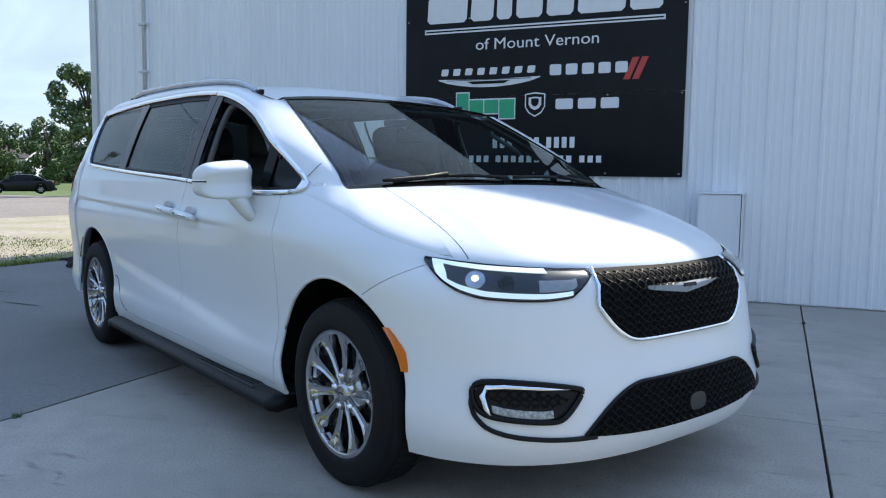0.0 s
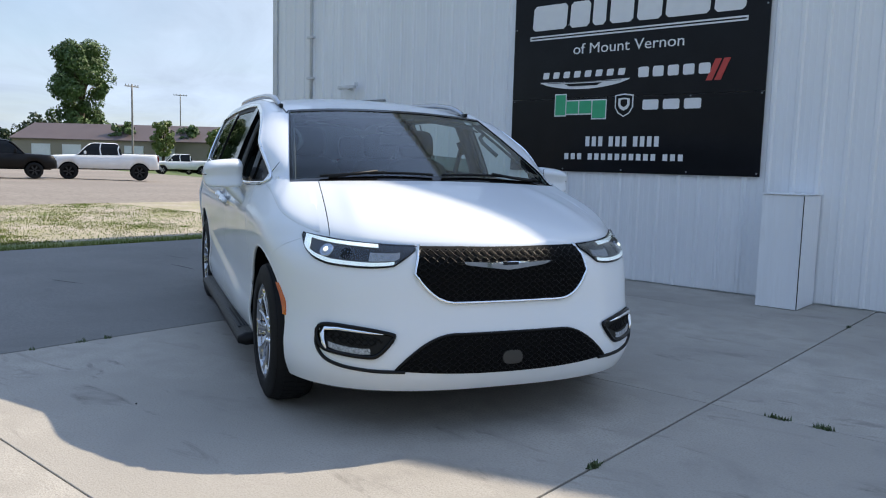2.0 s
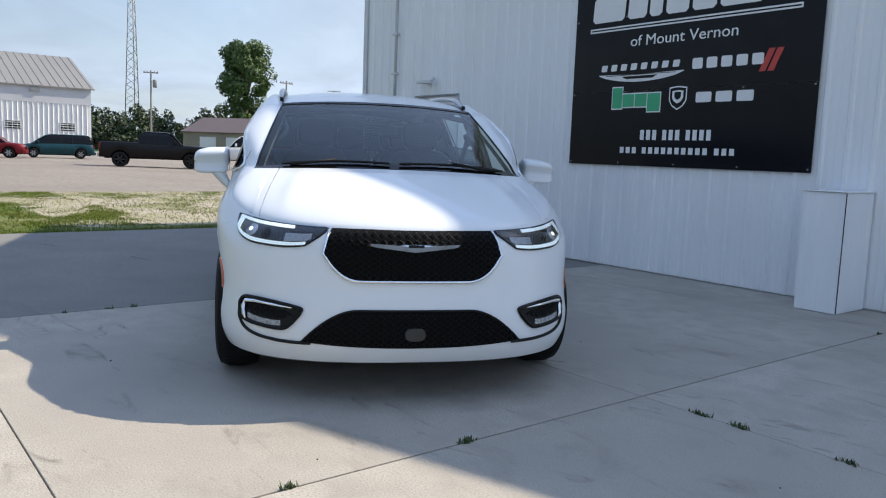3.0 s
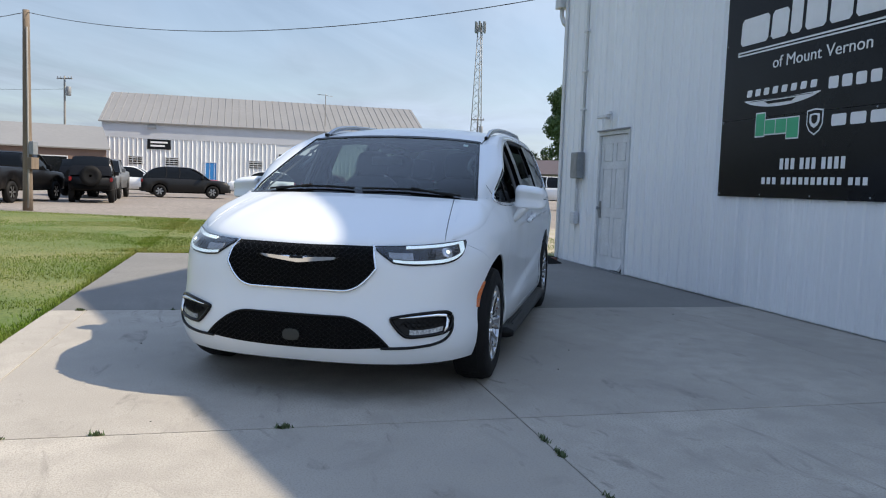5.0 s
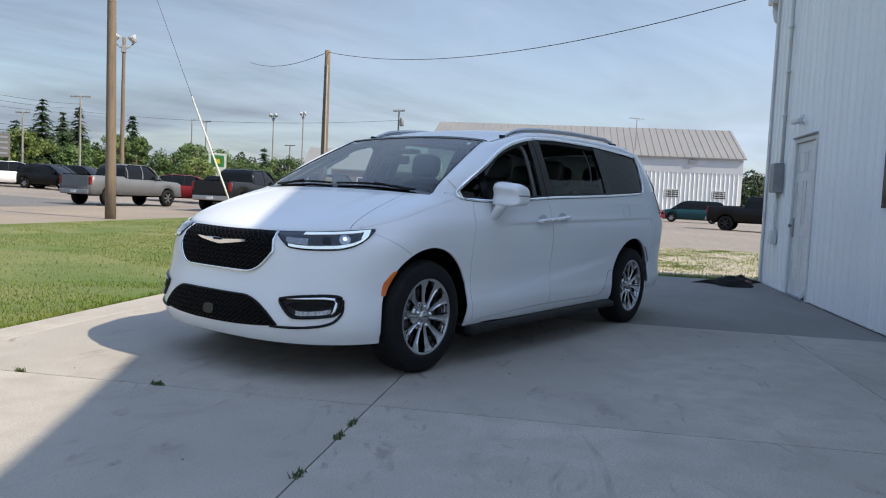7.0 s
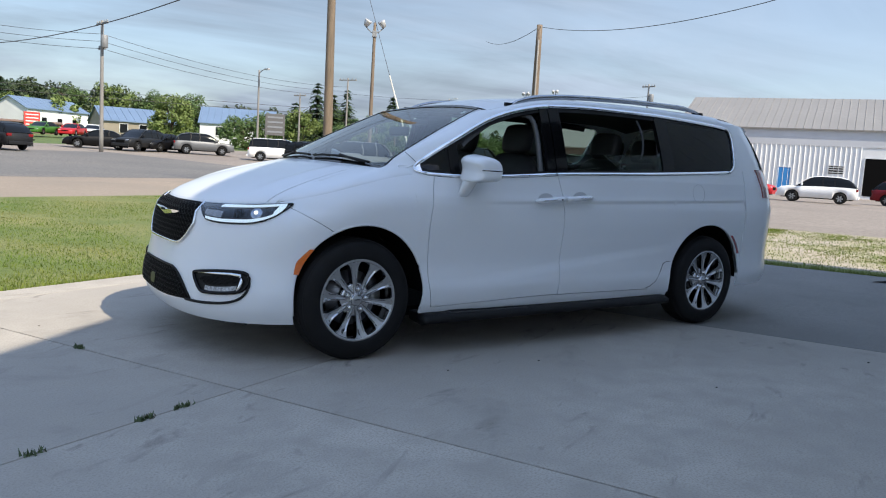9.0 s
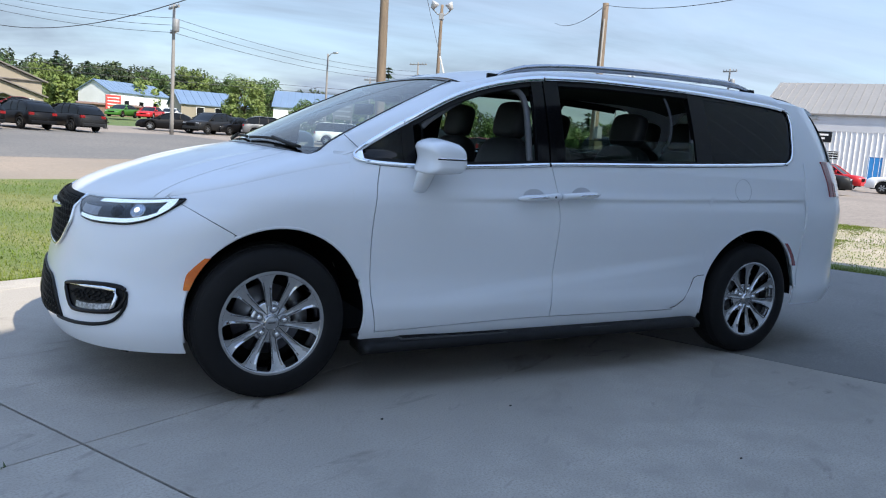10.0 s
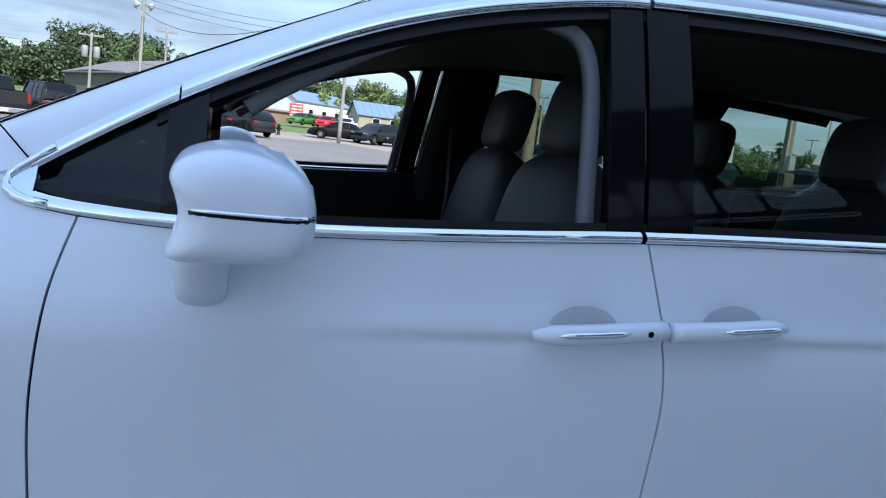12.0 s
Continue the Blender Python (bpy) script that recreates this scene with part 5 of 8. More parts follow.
sheet("grass_verge", ((-5.65, -1.0), (-4.82, -1.0), (-4.82, 7.0), (-5.65, 5.0)), GRASS, -0.028, "narrow grass verge behind the slab", "lawn")

# ---- concrete slabs, each with its own edges ----


def slab(s0, s1, d0, d1, material, label, thickness=0.12, lift=0.0):
    m = Matrix.Translation(wp((s0 + s1) / 2, (d0 + d1) / 2)) @ Matrix.Rotation(radians(WALL_TURN), 4, "Z")
    hx, hy = (s1 - s0) / 2 - 0.0060, (d1 - d0) / 2 - 0.0030
    bm = box_bm(-hx, hx, -hy, hy, -thickness, lift)
    bmesh.ops.bevel(bm, geom=[e for e in bm.edges if all(abs(v.co.z - lift) < 1e-6 for v in e.verts)], offset=0.002, segments=1, affect="EDGES")
    return tagged(part("concrete_slab", bm, material, smooth=False, matrix=m), label, "concrete slab", group="slabs in front of the building", kind="structure")


pale, old = "pale concrete slab with faint tyre marks", "darker weathered concrete slab"
for s0, s1 in ((0.6, 4.11), (4.11, 9.0), (9.0, 14.0)):
    for d0, d1 in (((0.0, 0.98), (0.98, 3.87)) if s0 < 1 else ((0.0, 3.87),)) + ((3.87, 6.62), (6.62, 6.92)):
        slab(s0, s1, d0, d1, CONCRETE, pale)
slab(-4.80, 0.585, 0.0, 6.92, OLDCONCRETE, old, lift=-0.003)
box("joint_filler", (-5.0, -6.9, -0.06), (14.0, 0.0, -0.022), JOINT, matrix=WALL)
tagged(bpy.data.objects["joint_filler"], "dark earth in the joints between slabs", "joint", kind="structure")

# ---- the metal building ----
EAVE, RIDGE_S, PITCH, S_LEFT, S_RIGHT, DEEP = 4.56, 1.26, 0.372, -4.75, 7.27, 24.0
building = thing("metal_building", "white ribbed metal building with a gabled roof", "building", kind="structure")
building.matrix_basis = WALL


def rake(s):
    return EAVE + PITCH * (RIDGE_S - S_LEFT - abs(s - RIDGE_S))


def cladding(s0, s1, zlo, front=True):
    """One ribbed sheet: four tall ribs, low ribs between."""
    xs = [(s0, 0.0)]
    n = max(1, round((s1 - s0) / 0.2286))
    step = (s1 - s0) / n
    for k in range(n):
        a = s0 + k * step
        xs += [(a + 0.018, 0.0), (a + 0.034, 0.019), (a + 0.058, 0.019), (a + 0.074, 0.0)]
        for q in (0.40, 0.68):
            c = a + q * step + 0.02
            xs += [(c - 0.012, 0.0), (c - 0.005, 0.003), (c + 0.005, 0.003), (c + 0.012, 0.0)]
    xs.append((s1, 0.0))
    xs = [(x, h) for x, h in xs if s0 <= x <= s1]
    verts, faces = [], []
    for x, h in xs:
        verts += [(x, -0.012 - h, zlo), (x, -0.012 - h, rake(x) - 0.02)]
    for i in range(len(xs) - 1):
        faces.append((2 * i, 2 * i + 2, 2 * i + 3, 2 * i + 1))
    return verts, faces


edges = [S_LEFT]
while edges[-1] < S_RIGHT - 0.1:
    edges.append(min(edges[-1] + 0.9144, S_RIGHT))
for s0, s1 in zip(edges, edges[1:]):
    spans = [(s0, s1, 0.015)]
    if s0 < -3.17 < s1 or s0 < -2.25 < s1 or (s0 > -3.17 and s1 < -2.25):
        spans = []
        if s0 < -3.20:
            spans.append((s0, -3.20, 0.015))
        spans.append((max(s0, -3.20), min(s1, -2.22), 2.08))
        if s1 > -2.22:
            spans.append((-2.22, s1, 0.015))
    for q in spans:
        v, f = cladding(*q)
        thick(link("cladding_sheet", v, f, CLAD, building, smooth=False), 0.003, 1.0, False)
wallv = [(S_LEFT, 0, 0), (-3.20, 0, 0), (-3.20, 0, 2.08), (-2.22, 0, 2.08), (-2.22, 0, 0), (S_RIGHT, 0, 0), (S_RIGHT, 0, EAVE), (RIDGE_S, 0, rake(RIDGE_S)), (S_LEFT, 0, EAVE)]
wallv += [(x, 0.15, z) for x, y, z in wallv]
n9 = 9
wallf = [tuple(range(n9))[::-1][::-1], tuple(n9 + k for k in reversed(range(n9)))] + [(k, n9 + k, n9 + (k + 1) % n9, (k + 1) % n9) for k in range(n9)]
link("gable_wall", wallv, wallf, TRIMWHITE, building, smooth=False)
box("side_wall", (S_LEFT, 0.15, 0), (S_LEFT + 0.15, DEEP, EAVE), CLAD, building)
box("side_wall", (S_RIGHT - 0.15, 0.15, 0), (S_RIGHT, DEEP, EAVE), CLAD, building)
box("back_wall", (S_LEFT + 0.15, DEEP - 0.15, 0), (S_RIGHT - 0.15, DEEP, EAVE), CLAD, building)
for a, b in ((S_LEFT - 0.12, RIDGE_S), (RIDGE_S, S_RIGHT + 0.12)):
    za, zb = rake(a) , rake(b)
    v = [(a, -0.06, za), (b, -0.06, zb), (b, DEEP + 0.1, zb), (a, DEEP + 0.1, za)]
    v += [(x, y, z + 0.10) for x, y, z in v]
    link("roof", v, [(3, 2, 1, 0), (4, 5, 6, 7), (0, 1, 5, 4), (1, 2, 6, 5), (2, 3, 7, 6), (3, 0, 4, 7)], CLAD, building, smooth=False)
box("corner_trim", (S_LEFT - 0.012, -0.05, 0.01), (S_LEFT + 0.09, -0.030, EAVE - 0.02), TRIMWHITE, building, bevel=0.004)
box("base_trim", (S_LEFT, -0.030, 0.0), (-3.20, -0.002, 0.014), TRIMWHITE, building)

# ---- the dealer's sign ----
sign = thing("sign_board", "black dealership sign board with white lettering, fixed to the wall", "sign")
sign.matrix_basis = WALL @ Matrix.Translation((0, -0.036, 0))
SZ0, SZ1 = 1.185, 4.30
for z0, z1 in ((SZ0, 2.018), (2.021, SZ1)):
    box("board", (0.0, -0.012, z0), (3.0, 0.0, z1), SIGNBLACK, sign, bevel=0.002)


def words(body, cx, z, size, width, material, bold=0.0, shear=0.0, label=""):
    me = text_mesh(body, size, 0.002, shear, width, bold)
    me.materials.clear()
    me.materials.append(material)
    ob = new("lettering", me)
    ob.parent = sign
    ob.location = (cx, -0.016, z)
    if label:
        tagged(ob, label)
    return ob


words("of Mount Vernon", 1.49, 2.515, 0.165, 1.32, SIGNWHITE)


def plate(name, pts, material, label="", out=0.016):
    """A flat raised shape on the board, from (s, z) corners."""
    n = len(pts)
    v = [(x, -out, z) for x, z in pts] + [(x, -0.010, z) for x, z in pts]
    f = [tuple(range(n)), tuple(n + k for k in reversed(range(n)))] + [(k, n + k, n + (k + 1) % n, (k + 1) % n) for k in range(n)]
    return link(name, v, f, material, sign, label, smooth=False)


def block_row(name, s0, s1, z0, z1, count, material, slant=0.0, gap=0.30):
    """A word of a trade mark as plain solid blocks of its size."""
    step = (s1 - s0) / count
    for k in range(count):
        a, b, c = s0 + k * step, s0 + (k + 1 - gap) * step, min(step, z1 - z0) * 0.12
        plate(name, [(a + c, z0), (b - c, z0), (b, z0 + c), (b + slant, z1 - c), (b + slant - c, z1), (a + slant + c, z1), (a + slant, z1 - c), (a, z0 + c)], material)


for x0, x1, z1 in ((0.26, 0.72, 3.10), (0.765, 1.02, 3.10), (1.06, 1.225, 3.22), (1.275, 1.555, 3.25), (1.60, 1.88, 3.10), (1.925, 2.40, 3.10), (2.445, 2.76, 3.10)):
    c = 0.035
    plate("trademark_block", [(x0 + c, 2.815), (x1 - c, 2.815), (x1, 2.815 + c), (x1 + 0.012, z1 - c), (x1 + 0.012 - c, z1), (x0 + 0.012 + c, z1), (x0 + 0.012, z1 - c), (x0, 2.815 + c)], SIGNWHITE)
for z0, z1 in ((2.705, 2.722), (2.738, 2.755)):
    plate("rule", [(0.23, z0), (2.79, z0), (2.79, z1), (0.23, z1)], SIGNWHITE)
plate("rule", [(2.775, 2.722), (2.79, 2.722), (2.79, 2.738), (2.775, 2.738)], SIGNWHITE)
plate("rule", [(0.23, 2.722), (0.245, 2.722), (0.245, 2.738), (0.23, 2.738)], SIGNWHITE)
block_row("trademark_block", 0.43, 1.545, 2.252, 2.325, 8, SIGNWHITE, 0.010, 0.42)
wing_top = [(0.40 + 1.15 * t, 2.215 - 0.012 * math.sin(math.pi * t)) for t in lin(0, 1, 13)]
wing_low = [(0.40 + 1.15 * t, 2.205 - 0.085 * math.sin(math.pi * t) ** 0.7) for t in lin(1, 0, 13)]
plate("wing_mark", [(x, z) for x, z in reversed(wing_top + wing_low)], SIGNWHITE, "white winged trade mark")
plate("wing_slot", [(0.80, 2.155), (1.15, 2.155), (1.22, 2.185), (0.73, 2.185)], SIGNBLACK, out=0.0185)
plate("wing_slot", [(0.50, 2.196), (1.45, 2.196), (1.45, 2.202), (0.50, 2.202)], SIGNBLACK, out=0.0185)
block_row("trademark_block", 1.65, 2.49, 2.215, 2.325, 5, SIGNWHITE, 0.0, 0.28)
for s in (2.40, 2.49):
    plate("slash", [(s, 2.145), (s + 0.065, 2.145), (s + 0.155, 2.36), (s + 0.09, 2.36)], SIGNRED, "red slanted stripe", 0.020 if s > 2.45 else 0.014)
for k, (a, b, z0, z1) in enumerate(((0.62, 0.76, 1.83, 2.06), (0.77, 0.93, 1.845, 1.985), (0.94, 1.10, 1.845, 1.985), (1.11, 1.28, 1.79, 1.985))):
    plate("trademark_block", [(a - 0.012, z0 - 0.014), (b + 0.006, z0 - 0.014), (b + 0.006, z1 + 0.014), (a - 0.012, z1 + 0.014)], SIGNWHITE, out=0.014)
    plate("trademark_block", [(a, z0), (b - 0.006, z0), (b - 0.006, z1), (a, z1)], SIGNGREEN, "green trade-mark block", 0.017)
shield = [(1.39, 2.035), (1.39, 1.90), (1.43, 1.835), (1.50, 1.795), (1.57, 1.835), (1.61, 1.90), (1.61, 2.035), (1.50, 2.05)]
plate("shield", shield, SIGNWHITE, "shield mark")
plate("shield_field", [(1.50 + (x - 1.50) * 0.88, 1.925 + (z - 1.925) * 0.88) for x, z in shield], SIGNBLACK, out=0.0175)
plate("shield_field", [(1.50 + (x - 1.50) * 0.62, 1.935 + (z - 1.925) * 0.55) for x, z in shield], SIGNWHITE, out=0.019)
plate("shield_field", [(1.50 + (x - 1.50) * 0.36, 1.945 + (z - 1.925) * 0.34) for x, z in shield], SIGNBLACK, out=0.0205)
block_row("trademark_block", 1.72, 2.42, 1.868, 1.975, 3, SIGNWHITE, 0.0, 0.22)


def bars(name, s0, s1, z0, z1, groups):
    """Writing that is not repeated: short bars of its size."""
    total = sum(groups) + 0.6 * (len(groups) - 1)
    step, x = (s1 - s0) / total, s0
    for g in groups:
        for _ in range(g):
            plate(name, [(x, z0), (x + step * 0.62, z0), (x + step * 0.62, z1), (x, z1)], SIGNWHITE, out=0.0145)
            x += step
        x += step * 0.6


bars("number_bar", 1.04, 1.96, 1.475, 1.585, (3, 3, 4))
bars("address_bar", 0.77, 2.24, 1.325, 1.395, (3, 10, 3))
for s in (0.03, 0.75, 1.5, 2.25, 2.97):
    for z in (SZ0 + 0.03, 2.0, 2.85):
        lathe("screw", [(0.0, 0.0035), (0.007, 0.003), (0.010, 0.0)], GREYMETAL, sign, "", 10, "z", Matrix.Translation((s, -0.012, z)) @ pose(0, 0, 0, 90, 0, 0))

# ---- door, lamp, wiring on the wall ----
door = thing("door_1", "white steel door, dented at the foot, in a white frame", "door", kind="structure")
door.matrix_basis = WALL
box("door_frame", (-3.205, -0.045, 0.0), (-3.155, 0.10, 2.085), TRIMWHITE, door, bevel=0.004)
box("door_frame", (-2.265, -0.045, 0.0), (-2.215, 0.10, 2.085), TRIMWHITE, door, bevel=0.004)
box("door_frame", (-3.155, -0.045, 2.03), (-2.265, 0.10, 2.085), TRIMWHITE, door, bevel=0.004)
lv, lf = grid(lambda u, v: (-3.150 + 0.88 * u, -0.012 - 0.10 * max(0, u - 0.35) * max(0, 0.10 - v) / 0.10 * (1 - 0.5 * math.cos(9 * u)), 0.02 + 2.005 * v + 0.06 * max(0, 0.05 - v) / 0.05 * max(0, u - 0.5)), lin(0, 1, 26), [0, 0.02, 0.04, 0.06, 0.08, 0.1, 0.15] + lin(0.25, 1, 10))
leaf = thick(link("door_leaf", lv, lf, DOORPAINT, door, "embossed white door leaf, bent at the foot"), 0.035)
for x0 in (-3.05, -2.64):
    for z0, z1 in ((0.22, 0.80), (0.95, 1.52), (1.64, 1.90)):
        rod("embossing", [(x0, -0.014, z0), (x0 + 0.28, -0.014, z0), (x0 + 0.28, -0.014, z1), (x0, -0.014, z1)], 0.004, DOORPAINT, leaf, sides=6, closed=True)
knob = box("lock_plate", (-3.125, -0.026, 0.78), (-3.075, -0.012, 1.04), GREYMETAL, leaf, "grey lock plate", bevel=0.004)
lathe("knob", [(0.0, 0.06), (0.022, 0.055), (0.028, 0.04), (0.012, 0.02), (0.012, 0.0)], GREYMETAL, leaf, "round metal knob", 16, "z", Matrix.Translation((-3.10, -0.026, 0.93)) @ pose(0, 0, 0, 90, 0, 0))
box("drip_cap", (-3.22, -0.075, 2.088), (-2.20, -0.032, 2.11), GREYMETAL, door, "rusty drip cap", bevel=0.004)
box("threshold", (-3.16, -0.06, 0.0), (-2.26, 0.06, 0.018), GREYMETAL, door)
# black sheet behind the leaf in place of the unlit room
box("dark_inside", (-3.20, 0.10, 0.0), (-2.22, 0.14, 2.08), DARK, door)

wall_lamp = thing("wall_lamp", "small white wall lamp above the door", "lamp")
wall_lamp.matrix_basis = WALL
box("lamp_arm", (-2.92, -0.10, 2.265), (-2.88, -0.032, 2.30), TRIMWHITE, wall_lamp, bevel=0.005)
box("lamp_head", (-3.08, -0.16, 2.275), (-2.74, -0.09, 2.325), TRIMWHITE, wall_lamp, bevel=0.012)
lathe("photo_cell", [(0.0, 0.05), (0.028, 0.048), (0.03, 0.0)], TRIMWHITE, wall_lamp, "", 14, "z", Matrix.Translation((-2.74, -0.10, 2.32)))

conduit = thing("conduit", "white painted conduit with clamps running up the wall", "conduit")
conduit.matrix_basis = WALL
rod("pipe", [(-3.80, -0.055, 1.78), (-3.80, -0.055, 4.30), (-3.83, -0.06, 4.50), (-4.1, -0.06, 4.72)], 0.022, TRIMWHITE, conduit, "painted pipe")
rod("pipe", [(-3.90, -0.055, 0.68), (-3.90, -0.055, 1.45)], 0.015, TRIMWHITE, conduit)
rod("pipe", [(-3.96, -0.055, 0.80), (-3.96, -0.055, 1.42)], 0.012, TRIMWHITE, conduit)
for z in (2.48, 3.09, 3.72):
    box("clamp", (-3.875, -0.085, z - 0.015), (-3.725, -0.034, z + 0.015), TRIMWHITE, conduit, "painted clamp", bevel=0.004)
meter = thing("switch_box", "grey electrical switch box on the wall", "switch box")
meter.matrix_basis = WALL
box("case", (-3.98, -0.16, 1.38), (-3.72, -0.034, 1.80), GREYMETAL, meter, bevel=0.012)
box("cover", (-3.965, -0.168, 1.40), (-3.735, -0.158, 1.78), GREYMETAL, meter, bevel=0.004)
box("lever", (-4.02, -0.12, 1.52), (-3.985, -0.08, 1.66), GREYMETAL, meter, "side lever", bevel=0.006)
outlet = thing("outlet_box", "small white outlet box low on the wall", "outlet")
outlet.matrix_basis = WALL
box("case", (-4.02, -0.11, 0.64), (-3.86, -0.034, 0.84), TRIMWHITE, outlet, bevel=0.01)
box("lid", (-4.01, -0.118, 0.65), (-3.87, -0.108, 0.83), TRIMWHITE, outlet, bevel=0.004)
gutter = thing("gutter_end", "white gutter end and short downpipe at the eave", "gutter")
gutter.matrix_basis = WALL
box("trough", (-5.02, -0.14, 4.30), (-4.80, 0.6, 4.46), TRIMWHITE, gutter, bevel=0.012)
rod("downpipe", [(-4.92, -0.05, 4.32), (-4.92, -0.05, 4.18), (-4.86, -0.03, 4.05), (-4.80, 0.02, 3.98)], 0.04, TRIMWHITE, gutter, "bent downpipe")
# sheet-metal box against the wall
post = thing("metal_cabinet", "tall narrow white sheet-metal cover beside the sign", "metal cover")
post.matrix_basis = WALL
box("shell", (3.215, -0.545, 0.004), (3.575, -0.034, 1.035), CLAD, post, bevel=0.005)
box("front_sheet", (3.212, -0.552, 0.006), (3.568, -0.547, 1.03), CLAD, post, bevel=0.001)
box("top_sheet", (3.20, -0.565, 1.037), (3.59, -0.034, 1.045), CLAD, post, bevel=0.002)
box("edge_gap", (3.570, -0.551, 0.01), (3.5765, -0.546, 1.03), JOINT, post)
# heap of dark cloth or hose by the corner, and a brick
mound = thing("dark_mat", "crumpled black tarp lying at the building's corner", "tarp")
mound.location = wp(-4.35, 0.50)
v, f = grid(lambda u, w: (0.62 * (u - 0.5) * 2 * (1 - 0.2 * math.sin(7 * w)), 0.34 * (w - 0.5) * 2 * (1 - 0.25 * math.sin(5 * u)), max(0.004, 0.13 * (math.sin(math.pi * u) * math.sin(math.pi * w)) ** 0.7 * (0.75 + 0.5 * noise.noise((u * 5, w * 5, 3.1))))), lin(0, 1, 24), lin(0, 1, 16))
link("tarp", v, f, DARK, mound)
brick = box("brick", (-0.10, -0.05, 0), (0.10, 0.05, 0.06), mat("old_brick", (0.26, 0.11, 0.09), 0.9, 0, 0.3, 20.0, 0.2, 80.0, 0.3, 90.0), bevel=0.006)
brick.matrix_basis = Matrix.Translation(wp(-4.15, 0.35)) @ Matrix.Rotation(0.7, 4, "Z")
tagged(brick, "worn red-brown brick lying by the wall", "brick")

# ---- parked vehicles ----
DARKGLASS = mat("dark_car_glass", (0.006, 0.007, 0.008), 0.10, 0, 0.2, 5.0, spec=0.25)
RIM = mat("car_rim", (0.42, 0.43, 0.45), 0.3, 0.9, 0.3, 12.0)
DARKRIM = mat("dark_rim", (0.03, 0.03, 0.032), 0.35, 0.5, 0.3, 12.0)
TAILRED = mat("tail_red", (0.20, 0.010, 0.012), 0.2, 0, 0.3, 9.0)
HEADWHITE = mat("head_lamp_clear", (0.7, 0.72, 0.75), 0.15, 0.4, 0.2, 9.0, coat=0.8)
PAINTS = {k: mat("paint_" + k, c, 0.4, mtl, 0.08, 2.0, coat=0.10, spec=0.2) for k, c, mtl in (
    ("black", (0.005, 0.005, 0.006), 0.0), ("dark_grey", (0.016, 0.017, 0.019), 0.0), ("grey", (0.075, 0.078, 0.083), 0.3), ("silver", (0.15, 0.158, 0.17), 0.2),
    ("white", (0.80, 0.81, 0.82), 0.0), ("red", (0.42, 0.02, 0.025), 0.1), ("dark_red", (0.16, 0.012, 0.018), 0.2), ("green", (0.05, 0.15, 0.025), 0.0), ("blue", (0.02, 0.10, 0.36), 0.2), ("teal", (0.015, 0.06, 0.075), 0.3))}
# side profiles as (x, z): lower body top line, then the cabin; length, half width, wheel radius, axles
KINDS = {
    "pickup": dict(deck=[(-2.9, 1.28), (-2.86, 1.37), (-0.88, 1.37), (-0.80, 1.31), (1.0, 1.29), (1.35, 1.27), (2.5, 1.21), (2.8, 1.16), (2.88, 1.06), (2.9, 0.95)], cab=[(-0.92, 1.32), (-0.80, 1.80), (-0.58, 1.95), (0.50, 1.95), (0.75, 1.89), (1.42, 1.27)], low=0.50, half=1.0, wheel=0.41, axles=(-1.85, 1.85)),
    "suv": dict(deck=[(-2.35, 0.95), (-2.3, 1.08), (-1.0, 1.10), (0.9, 1.06), (1.2, 1.04), (2.1, 0.95), (2.36, 0.80)], cab=[(-2.30, 1.06), (-1.98, 1.42), (-1.6, 1.62), (-1.0, 1.70), (0.0, 1.69), (0.32, 1.64), (1.30, 1.03)], low=0.32, half=0.93, wheel=0.35, axles=(-1.38, 1.42)),
    "sedan": dict(deck=[(-2.4, 0.80), (-2.35, 0.98), (-1.5, 1.02), (0.6, 0.95), (1.0, 0.93), (2.1, 0.80), (2.42, 0.62)], cab=[(-1.85, 1.0), (-1.05, 1.38), (-0.6, 1.45), (0.05, 1.44), (0.3, 1.38), (1.15, 0.92)], low=0.24, half=0.90, wheel=0.33, axles=(-1.40, 1.42)),
    "minivan": dict(deck=[(-2.5, 0.9), (-2.47, 1.08), (-1.0, 1.10), (1.2, 1.06), (1.5, 1.04), (2.2, 0.92), (2.5, 0.72)], cab=[(-2.45, 1.06), (-2.25, 1.62), (-1.9, 1.73), (0.3, 1.73), (0.6, 1.68), (1.65, 1.02)], low=0.28, half=0.98, wheel=0.34, axles=(-1.55, 1.55)),
    "off_roader": dict(deck=[(-1.95, 1.05), (-1.93, 1.12), (0.3, 1.12), (0.6, 1.14), (1.75, 1.08), (1.95, 1.0)], cab=[(-1.92, 1.11), (-1.86, 1.84), (-1.75, 1.88), (0.2, 1.87), (0.30, 1.84), (0.62, 1.12)], low=0.52, half=0.86, wheel=0.42, axles=(-1.22, 1.25)),
}


